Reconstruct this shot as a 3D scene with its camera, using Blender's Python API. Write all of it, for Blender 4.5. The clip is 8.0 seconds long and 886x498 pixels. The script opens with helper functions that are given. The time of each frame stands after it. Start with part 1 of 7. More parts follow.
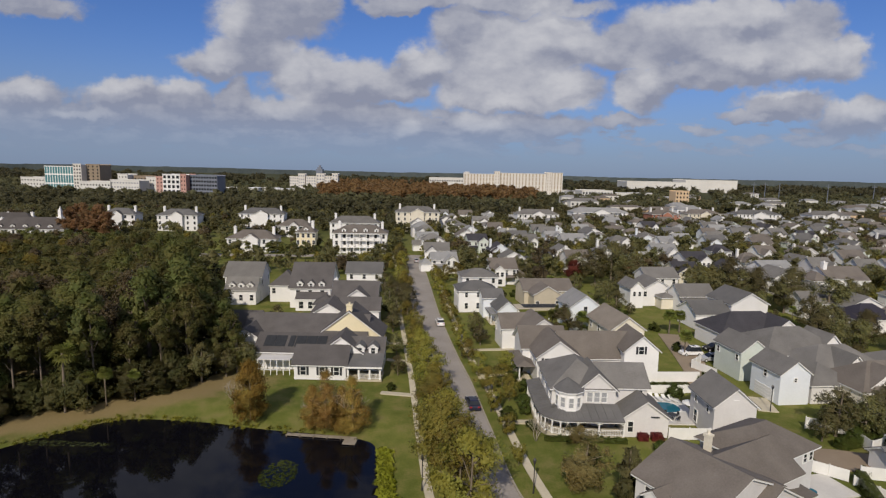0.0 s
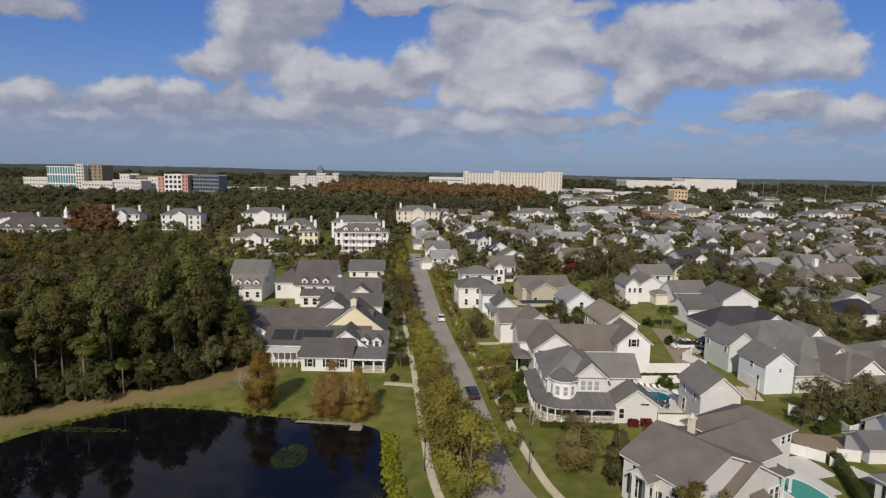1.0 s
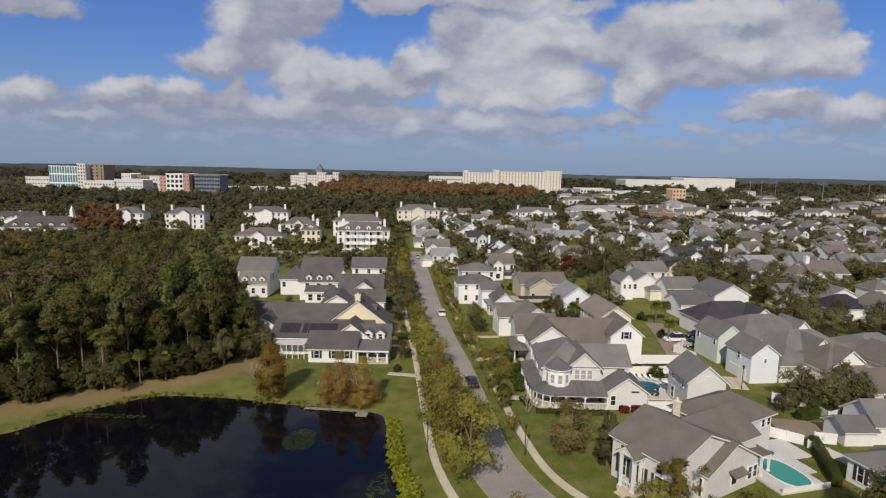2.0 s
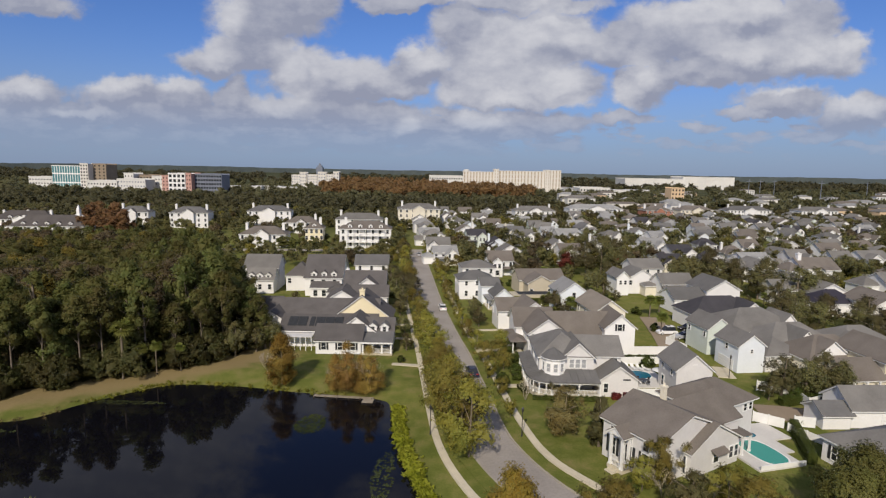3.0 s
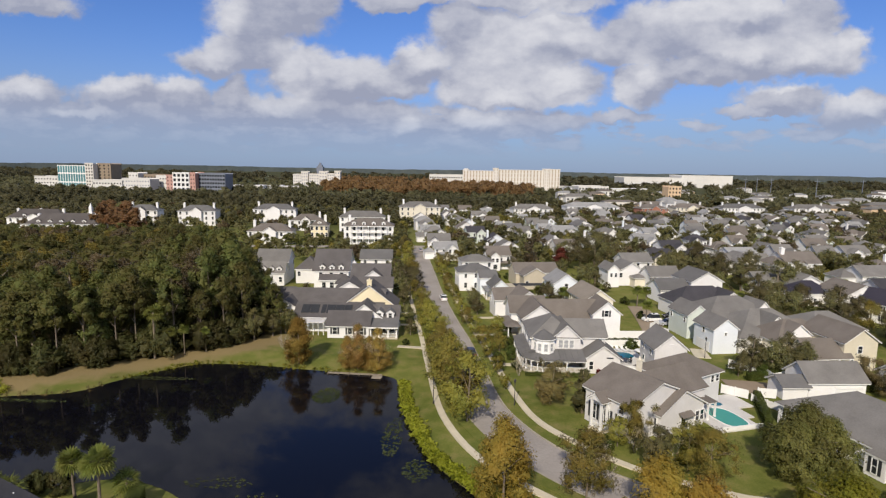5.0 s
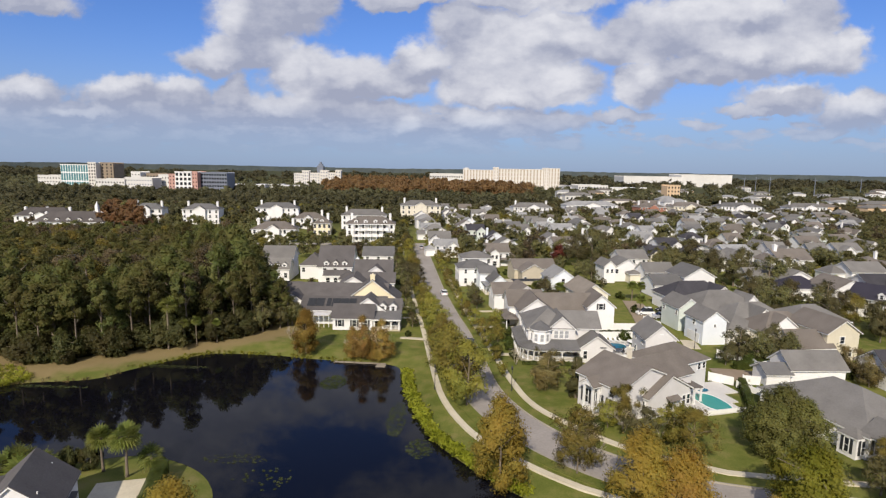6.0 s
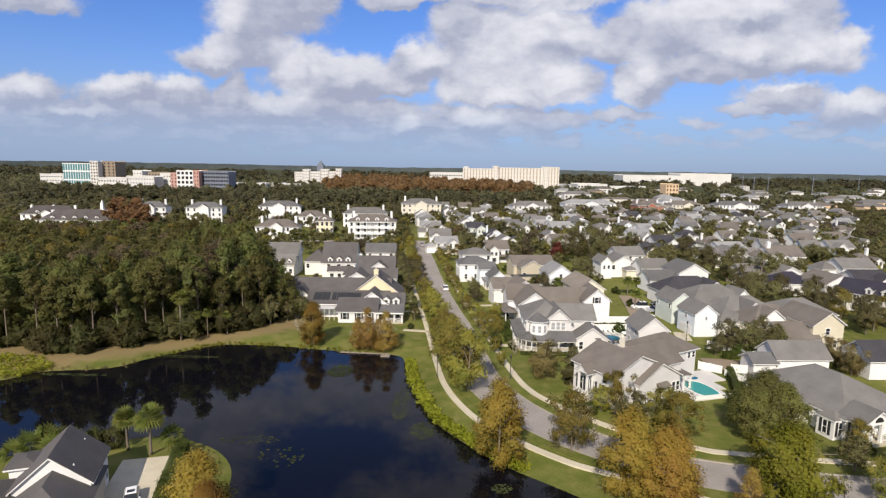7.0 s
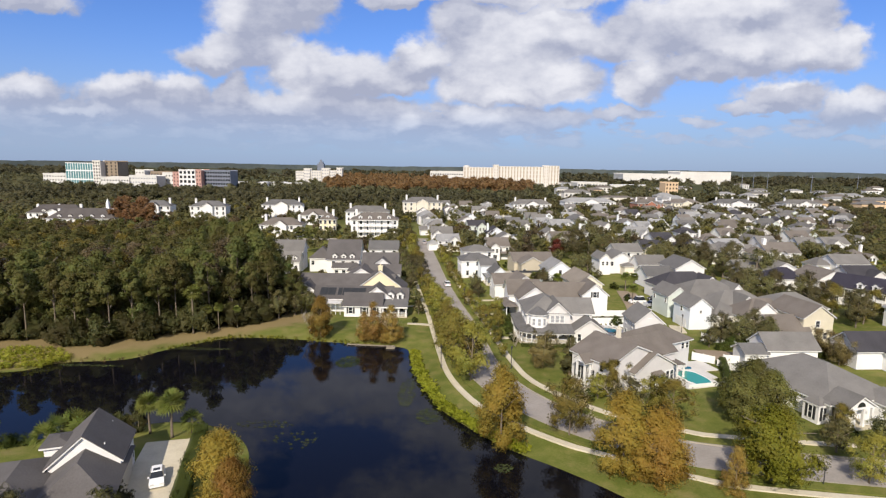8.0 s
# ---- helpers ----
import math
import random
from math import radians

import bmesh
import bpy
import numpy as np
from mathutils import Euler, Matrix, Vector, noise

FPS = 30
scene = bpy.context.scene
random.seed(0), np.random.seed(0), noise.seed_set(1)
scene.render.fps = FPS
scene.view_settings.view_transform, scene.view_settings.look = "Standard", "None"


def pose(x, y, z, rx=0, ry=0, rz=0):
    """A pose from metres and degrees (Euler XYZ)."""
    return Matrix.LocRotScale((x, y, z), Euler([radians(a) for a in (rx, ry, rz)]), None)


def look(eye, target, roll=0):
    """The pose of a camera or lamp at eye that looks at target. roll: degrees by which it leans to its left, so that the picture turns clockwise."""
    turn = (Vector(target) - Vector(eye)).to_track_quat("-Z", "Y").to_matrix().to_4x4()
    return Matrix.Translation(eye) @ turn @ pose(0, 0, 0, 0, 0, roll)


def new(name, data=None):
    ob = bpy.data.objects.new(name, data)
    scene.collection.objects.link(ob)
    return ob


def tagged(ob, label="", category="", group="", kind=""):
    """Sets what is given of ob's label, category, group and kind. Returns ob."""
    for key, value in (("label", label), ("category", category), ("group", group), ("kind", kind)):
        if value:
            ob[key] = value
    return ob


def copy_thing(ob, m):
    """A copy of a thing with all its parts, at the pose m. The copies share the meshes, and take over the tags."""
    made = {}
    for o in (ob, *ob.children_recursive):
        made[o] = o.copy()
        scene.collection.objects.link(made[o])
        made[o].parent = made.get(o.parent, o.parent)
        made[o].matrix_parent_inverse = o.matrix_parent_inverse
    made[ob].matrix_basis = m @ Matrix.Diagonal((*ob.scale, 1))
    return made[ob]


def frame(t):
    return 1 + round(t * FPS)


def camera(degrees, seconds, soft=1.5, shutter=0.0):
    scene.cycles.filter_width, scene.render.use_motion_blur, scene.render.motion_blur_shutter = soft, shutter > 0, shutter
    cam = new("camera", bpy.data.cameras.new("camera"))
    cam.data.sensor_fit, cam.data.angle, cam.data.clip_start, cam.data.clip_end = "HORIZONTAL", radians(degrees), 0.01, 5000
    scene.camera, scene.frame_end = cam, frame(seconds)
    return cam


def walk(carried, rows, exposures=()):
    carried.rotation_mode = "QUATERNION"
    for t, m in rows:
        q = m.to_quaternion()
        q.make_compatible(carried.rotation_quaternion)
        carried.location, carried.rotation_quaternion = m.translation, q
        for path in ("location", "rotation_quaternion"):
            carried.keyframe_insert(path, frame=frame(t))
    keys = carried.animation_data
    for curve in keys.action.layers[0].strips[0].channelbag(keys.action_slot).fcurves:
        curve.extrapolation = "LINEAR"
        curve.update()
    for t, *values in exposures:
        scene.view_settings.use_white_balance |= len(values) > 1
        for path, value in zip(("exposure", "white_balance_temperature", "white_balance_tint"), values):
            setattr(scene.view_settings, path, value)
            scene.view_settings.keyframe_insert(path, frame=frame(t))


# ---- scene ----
cam = camera(76.9, 8.0, 1.25)
PATH = [
    (0, (0.562, 0.072, 36.236), (0.53, 2.053, 35.967), 1.3),
    (0.5, (0.586, -2.202, 36.3), (0.555, -0.221, 36.029), 1.2),
    (1, (0.523, -4.348, 36.396), (0.491, -2.367, 36.125), 1.2),
    (1.5, (0.462, -6.612, 36.456), (0.431, -4.631, 36.184), 1.2),
    (3, (0.251, -13.84, 36.584), (0.22, -11.859, 36.307), 1.1),
    (3.5, (0.21, -16.403, 36.612), (0.178, -14.422, 36.334), 1.1),
    (4, (0.208, -19.035, 36.612), (0.177, -17.055, 36.332), 1.0),
    (4.5, (0.23, -21.498, 36.628), (0.199, -19.518, 36.348), 1.0),
    (6, (0.201, -29.018, 36.435), (0.169, -27.038, 36.152), 1.0),
    (6.5, (0.118, -31.381, 36.375), (0.086, -29.402, 36.09), 1.0),
    (7, (-0.094, -33.707, 36.33), (-0.125, -31.728, 36.043), 1.0),
    (7.5, (-0.336, -35.897, 36.278), (-0.367, -33.918, 35.989), 1.0),
    (8, (-0.6, -37.846, 36.263), (-0.632, -35.867, 35.972), 0.9),
]
EXPOSE = [(0, -0.27), (1.5, -0.2), (3.5, -0.05), (6, 0.22), (8, 0.38)]
walk(cam, [(t, look(eye, target, roll)) for t, eye, target, roll in PATH], EXPOSE)


# ---- sky, clouds and sun ----
SUN_EL, SUN_DIR = radians(36), Vector((-0.23, -0.973, 0)).normalized()


class Tree:
    """Small helper to wire shader nodes."""

    def __init__(self, nodes):
        self.t = nodes

    def n(self, kind, **kw):
        node = self.t.nodes.new(kind)
        for k, v in kw.items():
            if k == "op":
                node.operation = v
            elif k == "ins":
                for key, val in v.items():
                    if isinstance(val, bpy.types.NodeSocket):
                        self.t.links.new(val, node.inputs[key])
                    else:
                        node.inputs[key].default_value = val
        return node

    def math(self, op, a, b=0.0, c=0.0, clamp=False):
        node = self.n("ShaderNodeMath", op=op, ins={0: a, 1: b, 2: c})
        node.use_clamp = clamp
        return node.outputs[0]

    def vec(self, op, a, b=(0, 0, 0)):
        return self.n("ShaderNodeVectorMath", op=op, ins={0: a, 1: b})

    def noise(self, vector, scale, detail=4.0, rough=0.55):
        node = self.n("ShaderNodeTexNoise", ins={"Vector": vector, "Scale": scale, "Detail": detail, "Roughness": rough})
        return node.outputs["Fac"]

    def step(self, x, lo, hi):
        node = self.n("ShaderNodeMapRange", ins={0: x, 1: lo, 2: hi, 3: 0.0, 4: 1.0})
        node.interpolation_type = "SMOOTHSTEP"
        return node.outputs[0]

    def mix(self, fac, a, b):
        node = self.t.nodes.new("ShaderNodeMix")
        node.data_type = "RGBA"
        for key, val in ((0, fac), (6, a), (7, b)):
            if isinstance(val, bpy.types.NodeSocket):
                self.t.links.new(val, node.inputs[key])
            else:
                node.inputs[key].default_value = val if key == 0 or len(val) == 4 else (*val, 1)
        return node.outputs[2]


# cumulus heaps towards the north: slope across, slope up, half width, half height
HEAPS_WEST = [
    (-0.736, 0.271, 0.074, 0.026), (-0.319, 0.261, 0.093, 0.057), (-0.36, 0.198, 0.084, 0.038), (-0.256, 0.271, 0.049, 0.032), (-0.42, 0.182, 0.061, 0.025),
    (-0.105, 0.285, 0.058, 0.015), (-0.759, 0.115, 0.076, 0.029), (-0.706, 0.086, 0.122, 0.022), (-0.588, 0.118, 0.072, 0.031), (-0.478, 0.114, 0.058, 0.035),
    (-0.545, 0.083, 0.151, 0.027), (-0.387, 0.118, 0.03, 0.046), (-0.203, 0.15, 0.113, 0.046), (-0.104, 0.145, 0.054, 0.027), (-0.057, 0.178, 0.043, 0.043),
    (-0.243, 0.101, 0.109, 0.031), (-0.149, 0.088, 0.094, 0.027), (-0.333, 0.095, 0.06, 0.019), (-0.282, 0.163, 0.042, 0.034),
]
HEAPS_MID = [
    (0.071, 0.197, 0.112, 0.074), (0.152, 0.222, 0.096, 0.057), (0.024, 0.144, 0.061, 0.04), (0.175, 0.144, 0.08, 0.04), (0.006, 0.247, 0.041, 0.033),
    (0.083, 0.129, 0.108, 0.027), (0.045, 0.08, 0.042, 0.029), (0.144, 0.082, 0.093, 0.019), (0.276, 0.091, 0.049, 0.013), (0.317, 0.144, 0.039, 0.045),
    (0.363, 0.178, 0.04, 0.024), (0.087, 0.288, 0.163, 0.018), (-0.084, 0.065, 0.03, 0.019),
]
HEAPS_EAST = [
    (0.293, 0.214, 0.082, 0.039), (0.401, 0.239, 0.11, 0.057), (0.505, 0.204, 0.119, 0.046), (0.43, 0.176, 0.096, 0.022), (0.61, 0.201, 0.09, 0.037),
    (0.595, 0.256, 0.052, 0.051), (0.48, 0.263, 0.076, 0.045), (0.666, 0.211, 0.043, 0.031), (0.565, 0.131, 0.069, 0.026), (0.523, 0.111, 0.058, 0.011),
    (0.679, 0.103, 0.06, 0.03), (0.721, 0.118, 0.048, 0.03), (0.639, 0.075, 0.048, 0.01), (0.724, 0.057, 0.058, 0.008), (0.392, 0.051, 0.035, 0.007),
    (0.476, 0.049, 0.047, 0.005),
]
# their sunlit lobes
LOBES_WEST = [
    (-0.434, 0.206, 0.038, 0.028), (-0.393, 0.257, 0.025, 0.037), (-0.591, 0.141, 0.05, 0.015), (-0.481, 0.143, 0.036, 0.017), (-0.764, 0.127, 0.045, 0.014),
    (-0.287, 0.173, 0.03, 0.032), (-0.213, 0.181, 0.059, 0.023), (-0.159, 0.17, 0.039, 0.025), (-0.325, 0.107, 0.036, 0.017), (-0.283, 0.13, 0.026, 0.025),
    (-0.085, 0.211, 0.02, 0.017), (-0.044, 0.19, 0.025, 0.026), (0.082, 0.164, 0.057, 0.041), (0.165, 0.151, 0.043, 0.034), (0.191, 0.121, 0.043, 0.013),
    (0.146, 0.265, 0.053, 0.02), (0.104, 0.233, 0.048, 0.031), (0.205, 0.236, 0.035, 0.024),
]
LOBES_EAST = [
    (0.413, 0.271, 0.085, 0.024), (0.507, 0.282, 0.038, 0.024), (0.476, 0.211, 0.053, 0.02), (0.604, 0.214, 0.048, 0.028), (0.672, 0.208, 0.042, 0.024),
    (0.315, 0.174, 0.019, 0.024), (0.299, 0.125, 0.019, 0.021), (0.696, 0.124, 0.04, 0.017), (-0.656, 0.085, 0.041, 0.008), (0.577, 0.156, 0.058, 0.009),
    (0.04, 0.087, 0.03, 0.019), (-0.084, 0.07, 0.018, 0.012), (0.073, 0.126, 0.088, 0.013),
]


def heap_field(name, heaps, soft, layers):
    """A node group: how deep a point of the northern sky lies inside the cumulus heaps."""
    g = bpy.data.node_groups.new(name, "ShaderNodeTree")
    g.interface.new_socket("At", in_out="INPUT", socket_type="NodeSocketVector")
    g.interface.new_socket("Depth", in_out="OUTPUT", socket_type="NodeSocketFloat")
    w = Tree(g)
    at = w.n("NodeGroupInput").outputs[0]
    stretched = w.vec("MULTIPLY", at, (1.0, 1.25, 1.0)).outputs[0]
    p = at
    for scale, detail, across, upward in ((12.0, 6.0, 0.085, 0.07), (46.0, 4.0, 0.018, 0.016)):
        lump = w.n("ShaderNodeTexNoise", ins={"Vector": stretched, "Scale": scale, "Detail": detail, "Roughness": 0.52}).outputs["Color"]
        off = w.vec("MULTIPLY", w.vec("SUBTRACT", lump, (0.5, 0.5, 0.5)).outputs[0], (across, upward, 0.0)).outputs[0]
        p = w.vec("ADD", p, off).outputs[0]
    total = None
    for u, v, ru, rv in heaps:
        d = w.vec("MULTIPLY", w.vec("SUBTRACT", p, (u, v, 0)).outputs[0], (0.88 / ru, 0.88 / rv, 0)).outputs[0]
        under = w.vec("MULTIPLY", w.vec("MINIMUM", d, (9, 0, 0)).outputs[0], (0, 0.35, 0)).outputs[0]
        depth = w.math("SUBTRACT", 1.0, w.vec("LENGTH", w.vec("ADD", d, under).outputs[0]).outputs["Value"])
        total = depth if total is None else w.math("SMOOTH_MAX", total, depth, soft)
    if layers:
        # ragged low layers far off
        layer = w.noise(w.vec("MULTIPLY", at, (1.0, 3.0, 1.0)).outputs[0], 11.0, 6.0, 0.55)
        xyz = w.n("ShaderNodeSeparateXYZ", ins={0: at}).outputs
        band = w.math("MULTIPLY", w.step(xyz[1], 0.012, 0.05), w.math("SUBTRACT", 1.0, w.step(xyz[1], 0.085, 0.125)))
        west = w.math("SUBTRACT", 1.0, w.step(xyz[0], -0.02, 0.28))
        low = w.math("MULTIPLY", w.math("ADD", w.math("MULTIPLY", w.math("SUBTRACT", layer, 0.47), 4.0), w.math("MULTIPLY", west, 0.8)), band)
        total = w.math("SMOOTH_MAX", total, w.math("SUBTRACT", low, 0.3), 0.2)
    out = w.n("NodeGroupOutput")
    g.links.new(total, out.inputs[0])
    return g


def make_sky():
    world = bpy.data.worlds.new("sky")
    scene.world = world
    world.use_nodes = True
    world.node_tree.nodes.clear()
    w = Tree(world.node_tree)
    sky = w.n("ShaderNodeTexSky")
    sky.sky_type, sky.sun_disc, sky.sun_elevation = "NISHITA", False, SUN_EL
    sky.sun_rotation = math.atan2(SUN_DIR.x, SUN_DIR.y)
    sky.air_density, sky.dust_density, sky.ozone_density = 1.0, 0.6, 2.0
    way = w.n("ShaderNodeTexCoord").outputs["Generated"]
    xyz = w.n("ShaderNodeSeparateXYZ", ins={0: way}).outputs
    north = w.math("MAXIMUM", xyz[1], 0.05)
    u, v = w.math("DIVIDE", xyz[0], north), w.math("DIVIDE", xyz[2], north)
    at = w.n("ShaderNodeCombineXYZ", ins={0: u, 1: v}).outputs[0]
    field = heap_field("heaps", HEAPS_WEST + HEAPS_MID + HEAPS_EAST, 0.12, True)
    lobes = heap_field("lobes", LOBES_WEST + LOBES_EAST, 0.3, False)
    depths = []
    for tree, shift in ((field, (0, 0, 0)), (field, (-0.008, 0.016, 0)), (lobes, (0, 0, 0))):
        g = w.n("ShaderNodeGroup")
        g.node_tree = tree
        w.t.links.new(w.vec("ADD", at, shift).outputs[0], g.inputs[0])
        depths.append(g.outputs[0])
    # the rest of the sky: the same kind of cloud, scattered
    up = w.math("ADD", w.math("MAXIMUM", xyz[2], 0.0), 0.12)
    flat = w.n("ShaderNodeCombineXYZ", ins={0: w.math("DIVIDE", xyz[0], up), 1: w.math("DIVIDE", xyz[1], up)}).outputs[0]
    scattered = w.math("MULTIPLY", w.math("SUBTRACT", w.noise(flat, 0.75, 7.0, 0.5), 0.47), 7.0)
    front = w.math("MULTIPLY", w.step(xyz[1], 0.25, 0.45), w.math("SUBTRACT", 1.0, w.step(v, 0.32, 0.40)))
    depth = w.n("ShaderNodeMix", ins={0: front, 2: scattered, 3: depths[0]}).outputs[0]
    lit = w.math("MULTIPLY", w.math("SUBTRACT", depths[0], depths[1]), front)
    lit = w.math("DIVIDE", lit, w.math("ADD", w.math("ABSOLUTE", lit), 0.4))
    ragged = w.noise(w.vec("MULTIPLY", at, (1, 1.3, 1)).outputs[0], 38.0, 5.0, 0.6)
    depth = w.math("ADD", depth, w.math("MULTIPLY", w.math("SUBTRACT", ragged, 0.34), 0.5))
    cover = w.step(depth, -0.15, 0.3)
    white = w.math("MULTIPLY", w.step(depths[2], -0.75, 0.5), front)
    billow = w.noise(w.vec("MULTIPLY", at, (1, 1.6, 1)).outputs[0], 17.0, 8.0, 0.6)
    dim = w.math("MULTIPLY", w.math("SUBTRACT", 1.0, w.step(u, -0.3, 0.05)), -0.12)
    tone = w.math("ADD", w.math("MULTIPLY", lit, 0.32), w.math("ADD", w.math("MULTIPLY", w.math("SUBTRACT", billow, 0.5), 1.3), w.math("ADD", w.math("ADD", 0.2, dim), w.math("MULTIPLY", white, 0.52))), clamp=True)
    cloud = w.mix(tone, CLOUD_SHADE, CLOUD_LIGHT)
    # haze thickens towards the horizon
    low = w.math("SUBTRACT", 1.0, w.step(xyz[2], 0.0, 0.26))
    deep = w.math("SUBTRACT", 1.0, w.step(xyz[2], 0.01, 0.13))
    cloud = w.mix(w.math("MULTIPLY", deep, 0.55), cloud, HAZE)
    clear = w.mix(1.0, sky.outputs[0], (0, 0, 0))
    blend = clear.node
    blend.blend_type = "MULTIPLY"
    blend.inputs[7].default_value = SKY_TINT
    clear = w.mix(w.math("MULTIPLY", w.math("POWER", low, 1.5), 0.75), clear, HAZE)
    colour = w.mix(w.math("MULTIPLY", cover, w.math("SUBTRACT", 1.0, w.math("MULTIPLY", w.math("POWER", deep, 2.0), 0.8))), clear, cloud)
    back = w.n("ShaderNodeBackground", ins={"Color": colour, "Strength": SKY_STRENGTH})
    out = w.n("ShaderNodeOutputWorld")
    w.t.links.new(back.outputs[0], out.inputs[0])


SKY_STRENGTH = 0.1
SKY_TINT = (0.47, 0.66, 1.1, 1)
CLOUD_LIGHT, CLOUD_SHADE, HAZE = (6.45, 6.5, 7.0), (3.1, 3.35, 4.4), (2.65, 3.35, 4.9)
make_sky()
sun = new("sun", bpy.data.lights.new("sun", "SUN"))
sun.data.energy, sun.data.angle, sun.data.color = 4.3, radians(0.6), (1.0, 0.892, 0.752)
sun.matrix_world = look(SUN_DIR * math.cos(SUN_EL) * 100 + Vector((0, 0, 100 * math.sin(SUN_EL))), (0, 0, 0))


# ---- materials ----
def surface(name, dark, light, scale=0.6, fine=8.0, rough=0.8, bump=0.0, vary=0.0, spec=0.3, metal=0.0):
    """Two colours mixed by stains and grain, with an optional relief and a shade of its own for each object."""
    m = bpy.data.materials.new(name)
    m.use_nodes = True
    m.node_tree.nodes.clear()
    w = Tree(m.node_tree)
    at = w.n("ShaderNodeTexCoord").outputs["Object"]
    stain, grain = w.noise(at, scale, 4.0), w.noise(at, fine, 5.0, 0.65)
    f = w.math("ADD", w.math("MULTIPLY", w.math("SUBTRACT", stain, 0.5), 1.5), w.math("ADD", w.math("MULTIPLY", w.math("SUBTRACT", grain, 0.5), 1.2), 0.5), clamp=True)
    colour = w.mix(f, dark, light)
    if vary:
        own = w.n("ShaderNodeObjectInfo").outputs["Random"]
        hsv = w.n("ShaderNodeHueSaturation", ins={"Color": colour, "Value": w.math("ADD", 1.0 - vary, w.math("MULTIPLY", own, 2 * vary))})
        colour = hsv.outputs[0]
    b = w.n("ShaderNodeBsdfPrincipled", ins={"Base Color": colour, "Roughness": rough, "Metallic": metal, "Specular IOR Level": spec})
    if bump:
        lift = w.n("ShaderNodeBump", ins={"Height": grain, "Strength": bump, "Distance": 0.1})
        w.t.links.new(lift.outputs[0], b.inputs["Normal"])
    w.t.links.new(b.outputs[0], w.n("ShaderNodeOutputMaterial").inputs[0])
    return m


def foliage(name, dark, light, warm=None, share=0.3, hue=0.02, glow=0.5, gaps=0.3):
    """Leaves: each leaf has its own tone, each tree its own tint; some light passes through."""
    m = bpy.data.materials.new(name)
    m.use_nodes = True
    m.node_tree.nodes.clear()
    w = Tree(m.node_tree)
    leaf = w.n("ShaderNodeNewGeometry").outputs["Random Per Island"]
    own = w.n("ShaderNodeObjectInfo").outputs["Random"]
    at = w.n("ShaderNodeTexCoord").outputs["Object"]
    patch, wide = w.noise(at, 0.45, 3.0), w.noise(at, 0.13, 2.0)
    f = w.math("ADD", w.math("MULTIPLY", leaf, 0.25), w.math("ADD", w.math("MULTIPLY", w.step(patch, 0.3, 0.7), 0.35), w.math("MULTIPLY", w.step(wide, 0.35, 0.65), 0.4)))
    colour = w.mix(f, dark, light)
    if warm:
        spot = w.math("MULTIPLY", w.step(w.math("ADD", w.noise(w.vec("ADD", at, (9, 4, 2)).outputs[0], 0.35, 3.0), w.math("MULTIPLY", leaf, 0.2)), 0.45, 0.75), share * 2)
        colour = w.mix(w.math("MINIMUM", spot, 1.0), colour, warm)
    hsv = w.n("ShaderNodeHueSaturation", ins={"Color": colour, "Hue": w.math("ADD", 0.5 - hue, w.math("MULTIPLY", own, 2 * hue)), "Value": w.math("ADD", 0.75, w.math("MULTIPLY", own, 0.5))})
    b = w.n("ShaderNodeBsdfPrincipled", ins={"Base Color": hsv.outputs[0], "Roughness": 0.6, "Specular IOR Level": 0.15})
    tr = w.n("ShaderNodeBsdfTranslucent", ins={"Color": hsv.outputs[0]})
    mixed = w.n("ShaderNodeMixShader", ins={0: glow, 1: b.outputs[0], 2: tr.outputs[0]})
    # gaps between the single leaves of a spray
    mixed = w.n("ShaderNodeMixShader", ins={0: gaps, 1: mixed.outputs[0], 2: w.n("ShaderNodeBsdfTransparent").outputs[0]})
    w.t.links.new(mixed.outputs[0], w.n("ShaderNodeOutputMaterial").inputs[0])
    return m


def water_material(name, base, rough, ripple, scale):
    m = bpy.data.materials.new(name)
    m.use_nodes = True
    b = m.node_tree.nodes["Principled BSDF"]
    w = Tree(m.node_tree)
    at = w.n("ShaderNodeTexCoord").outputs["Object"]
    lift = w.n("ShaderNodeBump", ins={"Height": w.noise(at, scale, 3.0), "Strength": ripple, "Distance": 0.05})
    w.t.links.new(lift.outputs[0], b.inputs["Normal"])
    b.inputs["Base Color"].default_value = (*base, 1)
    b.inputs["Roughness"].default_value = rough
    b.inputs["IOR"].default_value = 1.33
    b.inputs["Specular IOR Level"].default_value = 0.4
    return m


